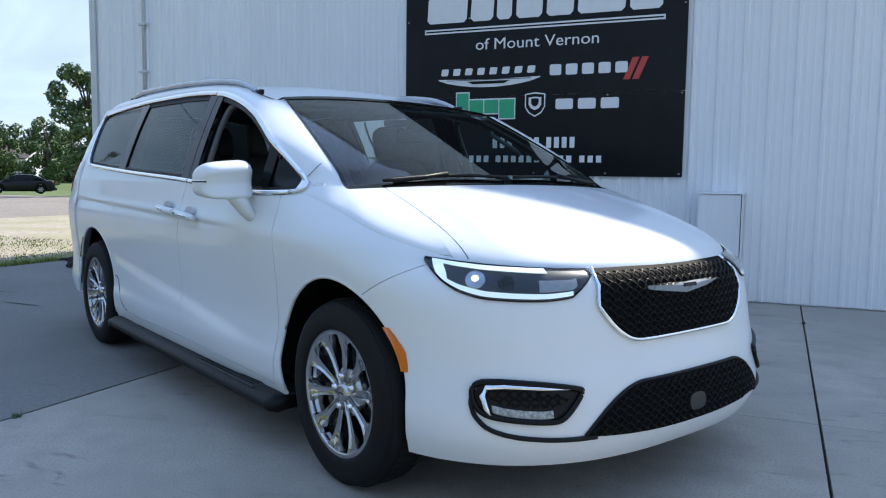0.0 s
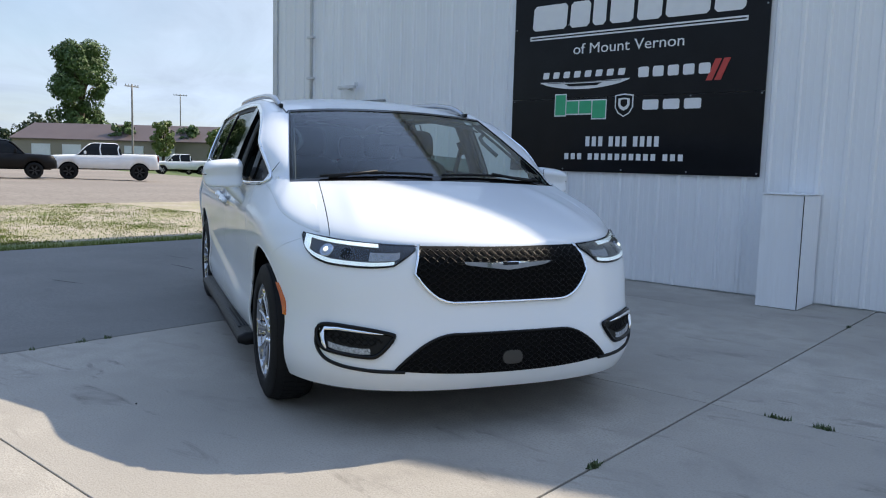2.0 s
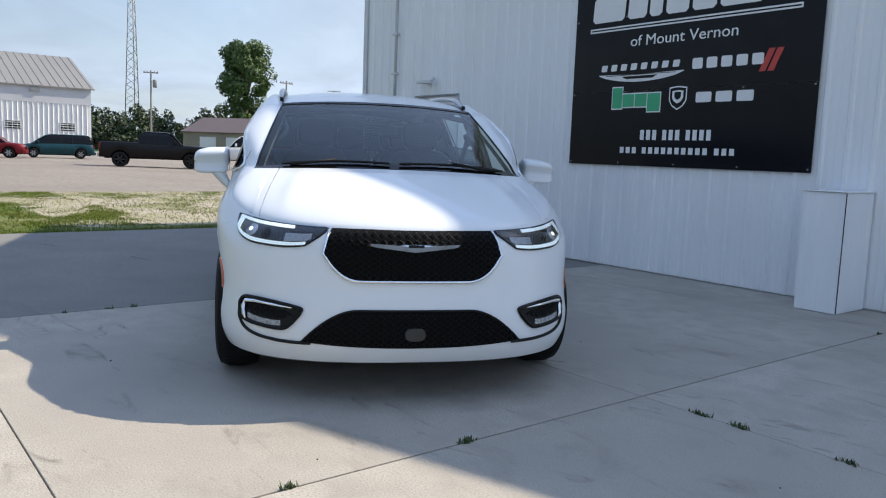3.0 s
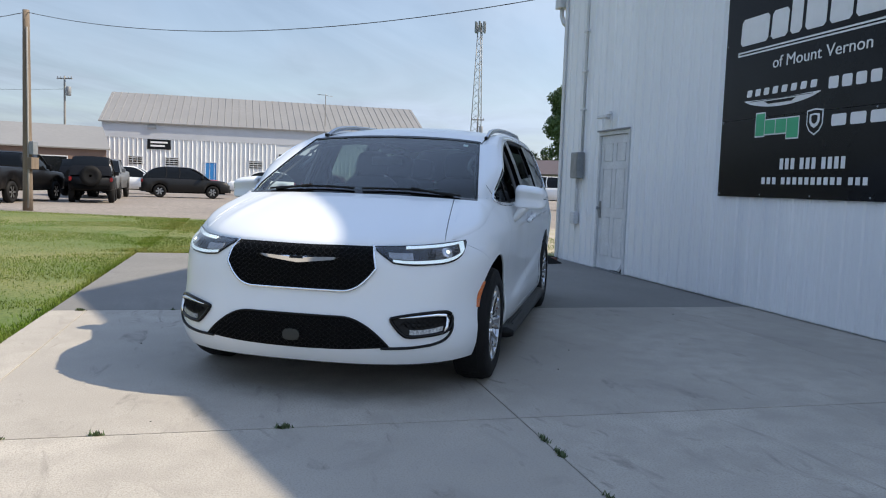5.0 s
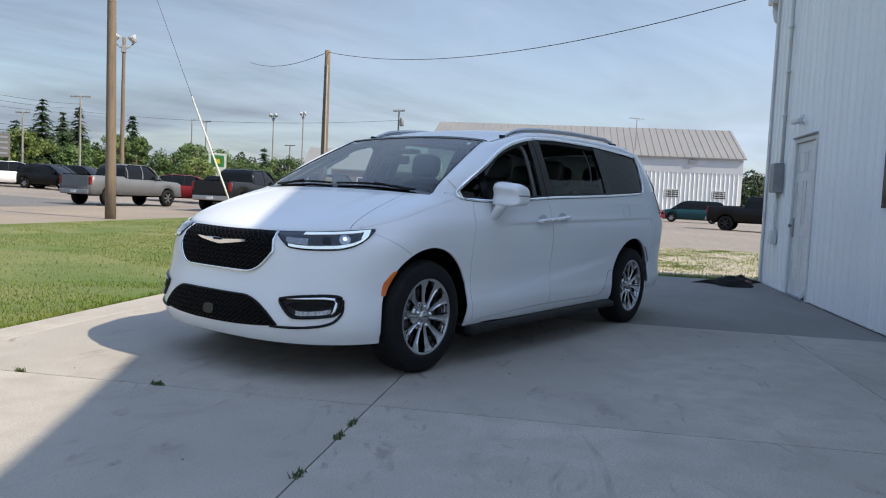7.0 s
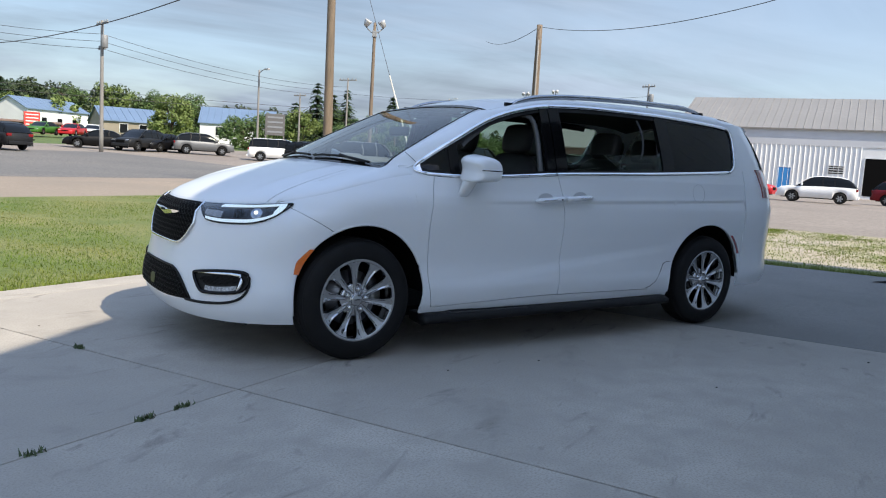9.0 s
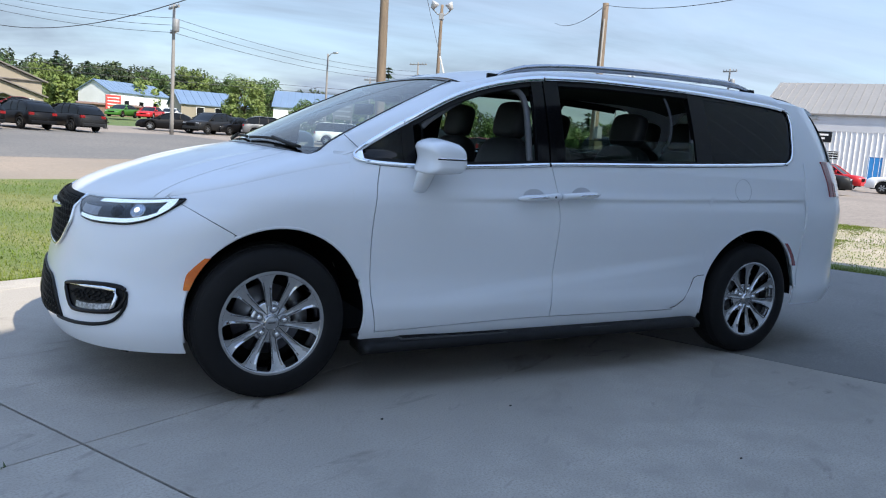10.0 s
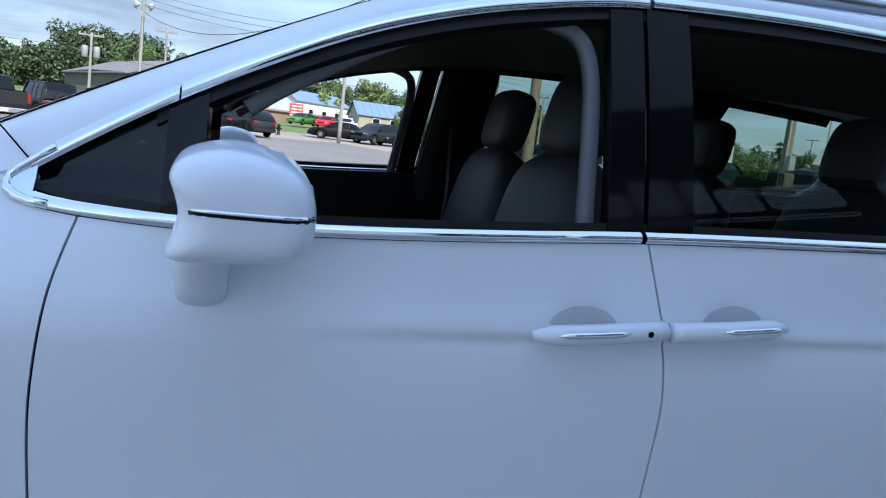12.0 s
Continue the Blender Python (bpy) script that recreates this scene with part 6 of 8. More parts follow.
def vehicle(kind, paint, at, heading, label, lift=0.0, dark_rims=False, group=""):
    k = KINDS[kind]
    deck, cab, low, hw, wr, axles = k["deck"], k["cab"], k["low"] + lift, k["half"], k["wheel"] + lift * 0.4, k["axles"]
    car = thing({"off_roader": "off_road_car"}.get(kind, kind), label, "truck" if kind == "pickup" else "car", group, at=(at[0], at[1], ground_z(*at) - 0.04), turn=heading)
    x0, x1 = deck[0][0], deck[-1][0]
    P = PAINTS[paint]

    # body: sections along x, cut up over the wheels
    def body(x, v):
        top = curve(deck, x) + lift
        bot = low
        for a in axles:
            if abs(x - a) < wr + 0.07:
                bot = max(bot, wr + math.sqrt(max((wr + 0.07) ** 2 - (x - a) ** 2, 0)))
        nose = min(1, (x1 + 0.04 - x) / 0.45, (x + 0.04 - x0) / (0.10 if kind == "pickup" else 0.3))
        w = hw * (0.80 + 0.20 * max(nose, 0) ** 0.5)
        ys = [-w * 0.90, -w * 0.985, -w, -w * 0.985, -w * 0.90, 0, w * 0.90, w * 0.985, w, w * 0.985, w * 0.90]
        zs = [bot, bot + 0.03, bot + (top - bot) * 0.55, top - 0.07, top - 0.005, top + 0.012, top - 0.005, top - 0.07, bot + (top - bot) * 0.55, bot + 0.03, bot]
        return (x, ys[v], max(zs[v], bot))

    xs = sorted(set([round(q, 3) for q in lin(x0, x1, 40)] + [round(a + s * (wr + 0.07) * c, 3) for a in axles for s in (-1, 1) for c in (1.0, 0.97, 0.85)]))
    v, f = grid(body, xs, range(11))
    n = len(v)
    ends = [tuple(range(11)), tuple(n - 11 + i for i in reversed(range(11)))]
    bd = link("body", v, f + ends, P, car)
    box("underbody", (x0 + 0.25, -hw * 0.72, low - 0.06), (x1 - 0.25, hw * 0.72, low + 0.45), DARK, car)

    # cabin: glass house leaning in, painted roof and pillars
    def roofline(x):
        return curve(cab, x) + lift

    c0, c1 = cab[0][0], cab[-1][0]
    peak = max(z for _, z in cab) + lift

    def house(x, j, grow=0.0):
        base, top = curve(deck, x) + lift - 0.03, roofline(x)
        t = max(top - base, 0.0) / (peak - (curve(deck, (c0 + c1) / 2) + lift))
        w0, w1 = hw * 0.95, hw * (0.95 - 0.17 * t)
        pts = [(-w0, base), (-(w0 + w1) / 2, (base + top) / 2), (-w1, top - 0.03), (-w1 * 0.85, top), (0, top + 0.015), (w1 * 0.85, top), (w1, top - 0.03), ((w0 + w1) / 2, (base + top) / 2), (w0, base)]
        return (x, pts[j][0] * (1 + grow), pts[j][1] + grow)

    cxs = lin(c0, c1, 30)
    v, f = grid(lambda x, j: house(x, j), cxs, range(9))
    link("glasshouse", v, f, DARKGLASS, car, "dark glazing")
    top_x = [x for x, z in cab if z + lift > peak - 0.12]
    v, f = grid(lambda x, j: house(x, j, 0.012), lin(top_x[0] - 0.12, top_x[-1] + 0.05, 12), range(2, 7))
    link("roof", v, f, P, car)
    for x in ([c0 + 0.12, (c0 + c1) / 2 - 0.1] if kind == "pickup" else [c0 + 0.22, (c0 + c1) / 2 + 0.1, (c0 * 2 + c1) / 3]):
        for sd in (0, 8):
            ring = [house(x + dx + (0.06 if j in (1, 7) else 0.0), j, 0.012) for dx in (0, 0.06) for j in ((0, 1, 2) if sd == 0 else (8, 7, 6))]
            link("pillar", ring, [(0, 3, 4, 1), (1, 4, 5, 2)], P if kind == "pickup" else BLACKPLASTIC, car)
    for sd, rng in ((-1, (0, 1, 2)), (1, (8, 7, 6))):
        edge = [Vector(house(c1 - (c1 - top_x[-1]) * t, 2 if sd < 0 else 6, 0.012)) for t in lin(0, 1, 8)]
        rod("pillar", edge, 0.035, P, car, sides=5)
    if kind == "pickup":
        box("bed", (x0 + 0.08, -hw * 0.82, 1.10 + lift), (c0 - 0.06, hw * 0.82, 1.396 + lift), DARK, car)
    # wheels
    for a in axles:
        for sd in (-1, 1):
            wl_ = lathe("wheel", [(wr * 0.62, sd * 0.10), (wr * 0.70, sd * 0.12), (wr * 0.92, sd * 0.115), (wr, sd * 0.08), (wr, -sd * 0.10), (wr * 0.7, -sd * 0.12)], RUBBER, car, "", 28, "y", Matrix.Translation((a, sd * (hw - 0.11), wr)))
            rim = lathe("rim", [(0.0, sd * 0.085), (wr * 0.12, sd * 0.085), (wr * 0.15, sd * 0.06), (wr * 0.50, sd * 0.05), (wr * 0.60, sd * 0.10), (wr * 0.66, sd * 0.105)], DARK, wl_, "", 24)
            for q in range(6):
                an = math.pi * 2 * q / 6
                d, t = Vector((math.cos(an), 0, math.sin(an))), Vector((-math.sin(an), 0, math.cos(an)))
                y = Vector((0, sd * 0.09, 0))
                link("spoke", [d * wr * 0.08 - t * 0.03 + y, d * wr * 0.08 + t * 0.03 + y, d * wr * 0.62 + t * 0.045 + y, d * wr * 0.62 - t * 0.045 + y], [(0, 1, 2, 3) if sd < 0 else (3, 2, 1, 0)], DARKRIM if dark_rims else RIM, wl_, smooth=False)
    # lamps, bumpers, mirrors
    for sd in (-1, 1):
        zt = curve(deck, x0 + 0.05) + lift
        yl = (hw * 0.82, hw * 0.955) if kind in ("pickup", "off_roader") else (hw * 0.60, hw * 0.93)
        box("tail_lamp", (x0 - 0.012, min(sd * yl[0], sd * yl[1]), zt - (0.44 if kind == "pickup" else 0.24)), (x0 + 0.14, max(sd * yl[0], sd * yl[1]), zt - 0.07), TAILRED, car, bevel=0.02)
        zf = curve(deck, x1 - 0.1) + lift
        box("head_lamp", (x1 - 0.22, sd * hw * 0.66 - 0.17, zf - 0.22), (x1 - 0.005, sd * hw * 0.66 + 0.14, zf - 0.03), HEADWHITE, car, bevel=0.03)
        mx = c1 - 0.42
        box("mirror", (mx - 0.06, sd * hw * 1.06 - 0.09, curve(deck, mx) + lift + 0.02), (mx + 0.06, sd * hw * 1.06 + 0.09, curve(deck, mx) + lift + 0.2), P, car, bevel=0.03)
    bump = RIM if kind == "pickup" else (DARK if kind == "off_roader" else P)
    box("rear_bumper", (x0 - 0.10, -hw * 0.86, low + 0.02), (x0 + 0.12, hw * 0.86, low + 0.22), bump, car, bevel=0.04)
    box("front_bumper", (x1 - 0.16, -hw * 0.84, low + 0.0), (x1 + 0.07, hw * 0.84, low + 0.24), bump, car, bevel=0.05)
    box("grille", (x1 - 0.12, -hw * 0.42, low + 0.27), (x1 + 0.015, hw * 0.42, curve(deck, x1 - 0.1) + lift - 0.06), DARK, car, bevel=0.02)
    if kind == "pickup":
        box("tailgate", (x0 - 0.018, -hw * 0.80, 0.84 + lift), (x0 + 0.02, hw * 0.80, 1.35 + lift), P, car, bevel=0.01)
        box("plate_bar", (x0 - 0.115, -0.15, low + 0.06), (x0 - 0.10, 0.15, low + 0.18), TRIMWHITE, car)
    if kind == "off_roader":
        lathe("spare_wheel", [(0.05, -0.16), (0.20, -0.16), (0.26, -0.18), (0.40, -0.16), (0.42, -0.05), (0.38, 0.02)], RUBBER, car, "", 28, "y", Matrix.Translation((x0 - 0.04, 0.0, 1.10)) @ pose(0, 0, 0, 0, 0, -90))
    return car


YARD, LOT, ROADSIDE = "vehicles parked behind the yard", "vehicles in the car park", "cars parked across the road"
vehicle("pickup", "white", (-45.2, -2.8), -88, "lifted white crew-cab pickup with black wheels", 0.14, True, YARD)
vehicle("pickup", "black", (-42.0, -8.0), 98, "black crew-cab pickup with dark wheels", 0.02, True, YARD)
vehicle("pickup", "white", (-75.8, 3.3), -86, "white pickup parked by the low building", 0.0, False, YARD)
vehicle("sedan", "dark_grey", (-63.0, 9.9), -98, "dark grey sedan parked on the grass edge", group=YARD)
vehicle("sedan", "grey", (-71.5, 7.4), -95, "grey sedan parked on the grass edge", group=YARD)
vehicle("sedan", "black", (-78.0, 5.6), -94, "black sedan parked beside a grey one", group=YARD)
vehicle("suv", "dark_red", (-53.0, -20.6), 100, "dark red sport utility car in the yard", group=YARD)
vehicle("minivan", "teal", (-57.7, -17.5), -72, "dark teal minivan by the white building", group=YARD)
vehicle("suv", "white", (-46.4, -23.5), -64, "white crossover in front of the big door", group=LOT)
vehicle("suv", "dark_grey", (-34.9, -22.5), 122, "dark grey sport utility car in the car park", group=LOT)
vehicle("suv", "white", (-38.4, -28.4), 115, "white sport utility car behind a grey one", group=LOT)
vehicle("suv", "red", (-46.8, -29.6), 110, "red car by the blue door", group=LOT)
vehicle("off_roader", "black", (-24.4, -20.5), -146, "black off-road car with a spare wheel on its tail", group=LOT)
vehicle("off_roader", "black", (-31.4, -26.2), -160, "black off-road car seen from the side", group=LOT)
vehicle("pickup", "black", (-21.5, -22.1), -164, "black crew-cab pickup, tail to the lawn", group=LOT)
vehicle("pickup", "dark_grey", (-19.6, -25.4), -158, "dark grey crew-cab pickup, tail to the lawn", group=LOT)
vehicle("pickup", "silver", (-16.8, -30.9), -166, "silver crew-cab pickup standing on asphalt", group=LOT)
vehicle("pickup", "silver", (-30.0, -24.2), 30, "silver pickup facing the lawn", group=LOT)
vehicle("minivan", "black", (-26.5, -34.0), 130, "black van parked sideways", group=LOT)
vehicle("suv", "dark_red", (-25.8, -38.5), 140, "dark red car in the back row", group=LOT)
vehicle("minivan", "white", (-21.3, -52.9), 158, "white minivan in the back row", group=LOT)
vehicle("suv", "black", (-22.9, -50.6), 118, "black sport utility car in the back row", group=LOT)
vehicle("suv", "black", (-25.5, -55.3), 118, "black sport utility car in the back row", group=LOT)
vehicle("suv", "dark_grey", (-28.4, -56.6), 118, "dark grey car in the back row", group=LOT)
vehicle("sedan", "black", (-9.3, -60.2), -12, "black sedan parked across the road", group=ROADSIDE)
vehicle("suv", "dark_grey", (-12.3, -59.7), 40, "dark sport utility car parked across the road", group=ROADSIDE)
vehicle("sedan", "black", (-14.3, -61.0), 40, "black car parked across the road", group=ROADSIDE)
vehicle("suv", "silver", (-17.2, -59.6), 170, "silver crossover parked across the road", group=ROADSIDE)
vehicle("sedan", "black", (-24.6, -58.2), 20, "black car behind a white minivan", group=ROADSIDE)
for x, y, tone in ((3.7, -48.6, "black"), (1.0, -50.4, "black"), (-1.8, -51.3, "dark_grey")):
    vehicle("suv", tone, (x, y), -60, tone.replace("_", " ") + " sport utility car in a row across the road", group=ROADSIDE)
vehicle("off_roader", "black", (5.6, -41.6), -57, "black off-road car with a spare wheel on its tail", 0.04, group=ROADSIDE)
vehicle("off_roader", "black", (7.9, -39.6), -57, "black off-road car with a spare wheel on its tail", 0.04, group=ROADSIDE)
vehicle("pickup", "dark_grey", (8.9, -33.6), -62, "dark grey pickup, tail to the road", group=ROADSIDE)
vehicle("suv", "blue", (5.0, -55.0), -60, "blue car half hidden in the row", group=ROADSIDE)
vehicle("sedan", "red", (-12.4, -93.5), 62, "red car by the far sheds", group=ROADSIDE)
vehicle("sedan", "green", (-9.2, -92.7), 55, "bright green car by the far sheds", group=ROADSIDE)
vehicle("sedan", "white", (-15.2, -97.0), 68, "white car by the far sheds", group=ROADSIDE)
vehicle("sedan", "dark_red", (1.5, -90.0), -10, "dark red car far across the road", group=ROADSIDE)

# ---- buildings round about ----
WHITESIDING = mat("white_siding", (0.72, 0.74, 0.76), 0.5, 0, 0.12, 0.6, 0.1, 6.0)
TANSIDING = mat("tan_siding", (0.27, 0.24, 0.19), 0.6, 0, 0.12, 0.5, 0.1, 6.0)
BROWNROOF = mat("brown_metal_roof", (0.115, 0.085, 0.08), 0.6, 0.0, 0.2, 0.4, 0.1, 4.0)
PALEROOF = mat("pale_metal_roof", (0.23, 0.223, 0.212), 0.55, 0.0, 0.12, 0.3, 0.10, 3.0, stretch=(1, 1, 1))
HALLROOF = mat("grey_brown_roof", (0.165, 0.15, 0.145), 0.55, 0.0, 0.2, 0.4, 0.1, 3.0)
BLUEROOF = mat("blue_metal_roof", (0.15, 0.22, 0.33), 0.5, 0.1, 0.15, 0.4, 0.1, 3.0)
BROWNWALL = mat("brown_wall", (0.20, 0.13, 0.10), 0.7, 0, 0.2, 0.6, 0.15, 5.0)
BLUEDOOR = mat("blue_door", (0.03, 0.22, 0.55), 0.5, 0, 0.1, 2.0)


def hall(name, a, b, depth, eave, ridge, wall, roof, label, base=None, ribs=0.0, over=0.3):
    """A gabled building. a, b: the ends of its front foot, as one sees it; the rest lies behind."""
    a, b = Vector((*a, 0)), Vector((*b, 0))
    u = (b - a).normalized()
    length = (b - a).length
    h = thing(name, label, "building")
    z0 = base if base is not None else min(ground_z(a.x, a.y), ground_z(b.x, b.y))
    inward = Vector((-u.y, u.x, 0))
    if inward.dot(a) < 0:
        inward = -inward
    h.matrix_basis = Matrix.Translation((a.x, a.y, z0 - 0.3)) @ Matrix.Rotation(math.atan2(u.y, u.x), 4, "Z")
    k = 1 if Vector((-u.y, u.x, 0)).dot(inward) > 0 else -1
    e, r = eave + 0.3, ridge + 0.3
    mid = depth / 2
    v = [(0, 0, 0), (length, 0, 0), (length, k * depth, 0), (0, k * depth, 0), (0, 0, e), (length, 0, e), (length, k * depth, e), (0, k * depth, e), (0, k * mid, r), (length, k * mid, r)]
    f = [(0, 1, 5, 4), (2, 3, 7, 6), (1, 2, 6, 9, 5), (3, 0, 4, 8, 7)]
    link("wall", v, f if k > 0 else flip(f), wall, h, smooth=False)
    t = 0.12
    sl = (r - e) / mid
    for y0, y1, za, zb in ((-over, mid, e - over * sl, r), (depth + over, mid, e - over * sl, r)):
        q = [(-over, k * y0, za), (length + over, k * y0, za), (length + over, k * y1, zb), (-over, k * y1, zb)]
        q += [(x, y, z + t) for x, y, z in q]
        rf = link("roof", q, [(0, 1, 2, 3), (4, 5, 6, 7), (0, 1, 5, 4), (1, 2, 6, 5), (2, 3, 7, 6), (3, 0, 4, 7)], roof, h, smooth=False)
        if y0 < 0 and ribs:
            bits = []
            n = int(length / ribs)
            for i in range(n + 1):
                x = i * length / n
                bits.append(([(x - 0.04, k * y0, za + t), (x + 0.04, k * y0, za + t), (x + 0.04, k * y1, zb + t), (x - 0.04, k * y1, zb + t), (x, k * y0, za + t + 0.06), (x, k * y1, zb + t + 0.06)], [(0, 4, 5, 3), (4, 1, 2, 5)]))
            bv, bf = merge(bits)
            link("roof_ribs", bv, bf, roof, rf, smooth=False)
    return h, k, length


def opening(h, k, name, x0, x1, z0, z1, material, label="", out=0.05, frame=True):
    """A door or window in the front of a hall."""
    w = box(name, (x0, min(-k * out, 0.0), z0 + 0.3), (x1, max(-k * out, 0.0), z1 + 0.3), material, h, label)
    if frame:
        for a0, a1, c0, c1 in ((x0 - 0.08, x0, z0, z1), (x1, x1 + 0.08, z0, z1), (x0 - 0.08, x1 + 0.08, z1, z1 + 0.08)):
            box("frame", (a0, min(-k * (out + 0.03), 0), c0 + 0.3), (a1, max(-k * (out + 0.03), 0), c1 + 0.3), TRIMWHITE, w)
    return w


wb, wk, wlen = hall("white_workshop", (-65.0, -50.5), (-81.0, -20.5), 18, 6.3, 10.0, WHITESIDING, PALEROOF, "long white metal workshop with pale grey roof", 0.25, 0.75)
ribsv = []
for i in range(int(wlen / 0.45)):
    x = 0.2 + i * 0.45
    if not 17.6 < x < 22.0:
        y0, y1 = (-0.07, 0.0) if wk > 0 else (0.0, 0.07)
        ribsv.append(([(x, -wk * 0.01, 0.3), (x + 0.07, -wk * 0.07, 0.3), (x + 0.14, -wk * 0.01, 0.3), (x, -wk * 0.01, 5.0), (x + 0.07, -wk * 0.07, 5.0), (x + 0.14, -wk * 0.01, 5.0)], [(0, 1, 4, 3), (1, 2, 5, 4)]))
rv, rf = merge(ribsv)
tagged(link("cladding_ribs", rv, rf, WHITESIDING, wb, smooth=False), kind="stuff")
# smooth upper panel; the eave's shadow is put into its grey-blue colour
box("upper_panel", (0.0, min(-wk * 0.06, 0.0), 4.95), (wlen, max(-wk * 0.06, 0.0), 6.5), mat("eave_shade_grey", (0.52, 0.54, 0.58), 0.6, 0, 0.1, 0.5), wb, "plain band under the eaves, eave shade in its grey-blue colour")
# black panel on the wall for the darkness inside the open doorway
opening(wb, wk, "open_door", 17.8, 21.8, 0.0, 3.6, DARK, "wide open workshop doorway, its unlit inside a black panel", 0.04)
opening(wb, wk, "blue_door", 10.1, 11.3, 0.0, 2.4, BLUEDOOR, "blue door")
for x in (2.6, 6.2, 14.7, 26.2, 31.1):
    opening(wb, wk, "window", x, x + 1.3, 2.0, 2.75, DARKGLASS, "louvred window")
    for z in (2.12, 2.36, 2.58):
        box("louvre", (x, min(-wk * 0.09, 0), z + 0.3), (x + 1.3, max(-wk * 0.09, 0), z + 0.37), TRIMWHITE, wb)
opening(wb, wk, "wall_sign", 4.4, 6.7, 3.6, 4.6, SIGNBLACK, "dark wall sign with pale bars", 0.09, False)
for z, x1 in ((4.22, 6.4), (3.86, 6.1)):
    opening(wb, wk, "sign_bar", 4.7, x1, z, z + 0.18, SIGNWHITE, "", 0.12, False)
for x in (4.4, 28.4):
    opening(wb, wk, "wall_lamp", x, x + 0.85, 5.7, 6.05, GREYMETAL, "", 0.25, False)

bb, bk, blen = hall("brown_shop", (-47.8, -51.8), (-55.6, -43.0), 14, 3.2, 5.4, BROWNWALL, PALEROOF, "brown shop with pale metal roof", 0.1, 0.0)
opening(bb, bk, "shop_window", 5.0, 8.6, 0.6, 2.4, DARKGLASS, "dark shop window")
opening(bb, bk, "shop_window", 2.0, 4.0, 0.6, 2.4, DARKGLASS, "dark shop window")
lb, lk, llen = hall("low_store", (-120.7, -16.6), (-106.0, 13.0), 12, 3.3, 5.6, TANSIDING, BROWNROOF, "long low tan store with brown metal roof", 0.1, 0.0)
for x in (3, 7.5, 12, 16.5, 21):
    opening(lb, lk, "door", x, x + 2.6, 0.0, 2.5, WHITESIDING, "pale roller door")
sh, sk, sl_ = hall("far_shed", (-128.0, 14.0), (-122.0, 22.0), 9, 3.0, 5.0, WHITESIDING, BROWNROOF, "small pale shed with brown roof", 0.2)
opening(sh, sk, "window", 2.0, 3.5, 1.0, 2.0, DARKGLASS)
tn, tk, tl = hall("tan_hall", (10.9, -96.8), (-1.2, -102.25), 28, 4.3, 4.6, TANSIDING, HALLROOF, "tan hall with grey-brown roof across the road", 0.8)
tp = [(0, 4.6), (tl, 4.6), (tl / 2, 6.9)]
link("gable", [(x, -tk * 0.06, z) for x, z in tp] + [(x, tk * 27, z) for x, z in tp], [(0, 1, 2), (5, 4, 3), (0, 3, 5, 2), (2, 5, 4, 1)], TANSIDING, tn, smooth=False)
box("side_band", (-0.06, min(0.4 * tk, 27.6 * tk), 2.9), (0.0, max(0.4 * tk, 27.6 * tk), 4.55), mat("dark_side_band", (0.12, 0.11, 0.10), 0.7, 0, 0.2, 0.8), tn, "dark upper band of the long side")


def lid(name, x0, x1, za, zb, front, back, thickness, label=""):
    """One sloping side of a gable roof, from its eave at x0 to its ridge at x1."""
    vv = [(x0, -tk * front, za), (x1, -tk * front, zb), (x1, tk * back, zb), (x0, tk * back, za)]
    vv += [(x, y, z + thickness) for x, y, z in vv]
    return link(name, vv, [(0, 1, 2, 3), (4, 5, 6, 7), (0, 1, 5, 4), (1, 2, 6, 5), (2, 3, 7, 6), (3, 0, 4, 7)], HALLROOF, tn, label, smooth=False)


for x0 in (-0.5, tl + 0.5):
    lid("roof", x0, tl / 2, 4.5, 6.98, 0.5, 28.4, 0.16)
PX0, PX1, PXM = 2.4, 12.4, 7.4
link("porch", [(PX0, -tk * 2.2, 0.3), (PX1, -tk * 2.2, 0.3), (PX1, 0, 0.3), (PX0, 0, 0.3), (PX0, -tk * 2.2, 2.8), (PX1, -tk * 2.2, 2.8), (PX1, 0, 2.8), (PX0, 0, 2.8), (PXM, -tk * 2.2, 4.3), (PXM, 0, 4.3)], [(0, 1, 5, 8, 4), (1, 2, 6, 5), (3, 0, 4, 7), (4, 8, 9, 7), (8, 5, 6, 9)], TANSIDING, tn, "gabled porch", smooth=False)
for x0 in (PX0 - 0.4, PX1 + 0.4):
    lid("porch_roof", x0, PXM, 2.68, 4.38, 2.6, 0.0, 0.14)
for x0 in (PXM - 1.5, PXM + 1.5):
    lid("door_canopy", x0, PXM, 2.35, 2.85, 3.4, -2.2, 0.1, "small gabled door canopy")
for x in (4.4, 5.3, 9.6, 10.5):
    opening(tn, tk, "window", x, x + 0.7, 0.9, 2.1, DARKGLASS, "white-framed window", 2.28)
opening(tn, tk, "door", PXM - 0.8, PXM + 0.8, 0.0, 2.0, DARKGLASS, "glazed double door", 2.28)
opening(tn, tk, "wall_lamp", 6.3, 6.7, 5.9, 6.15, TRIMWHITE, "", 0.2, False)
opening(tn, tk, "vent", 5.6, 6.8, 4.55, 4.85, DARK, "dark gable vent", 0.12, False)
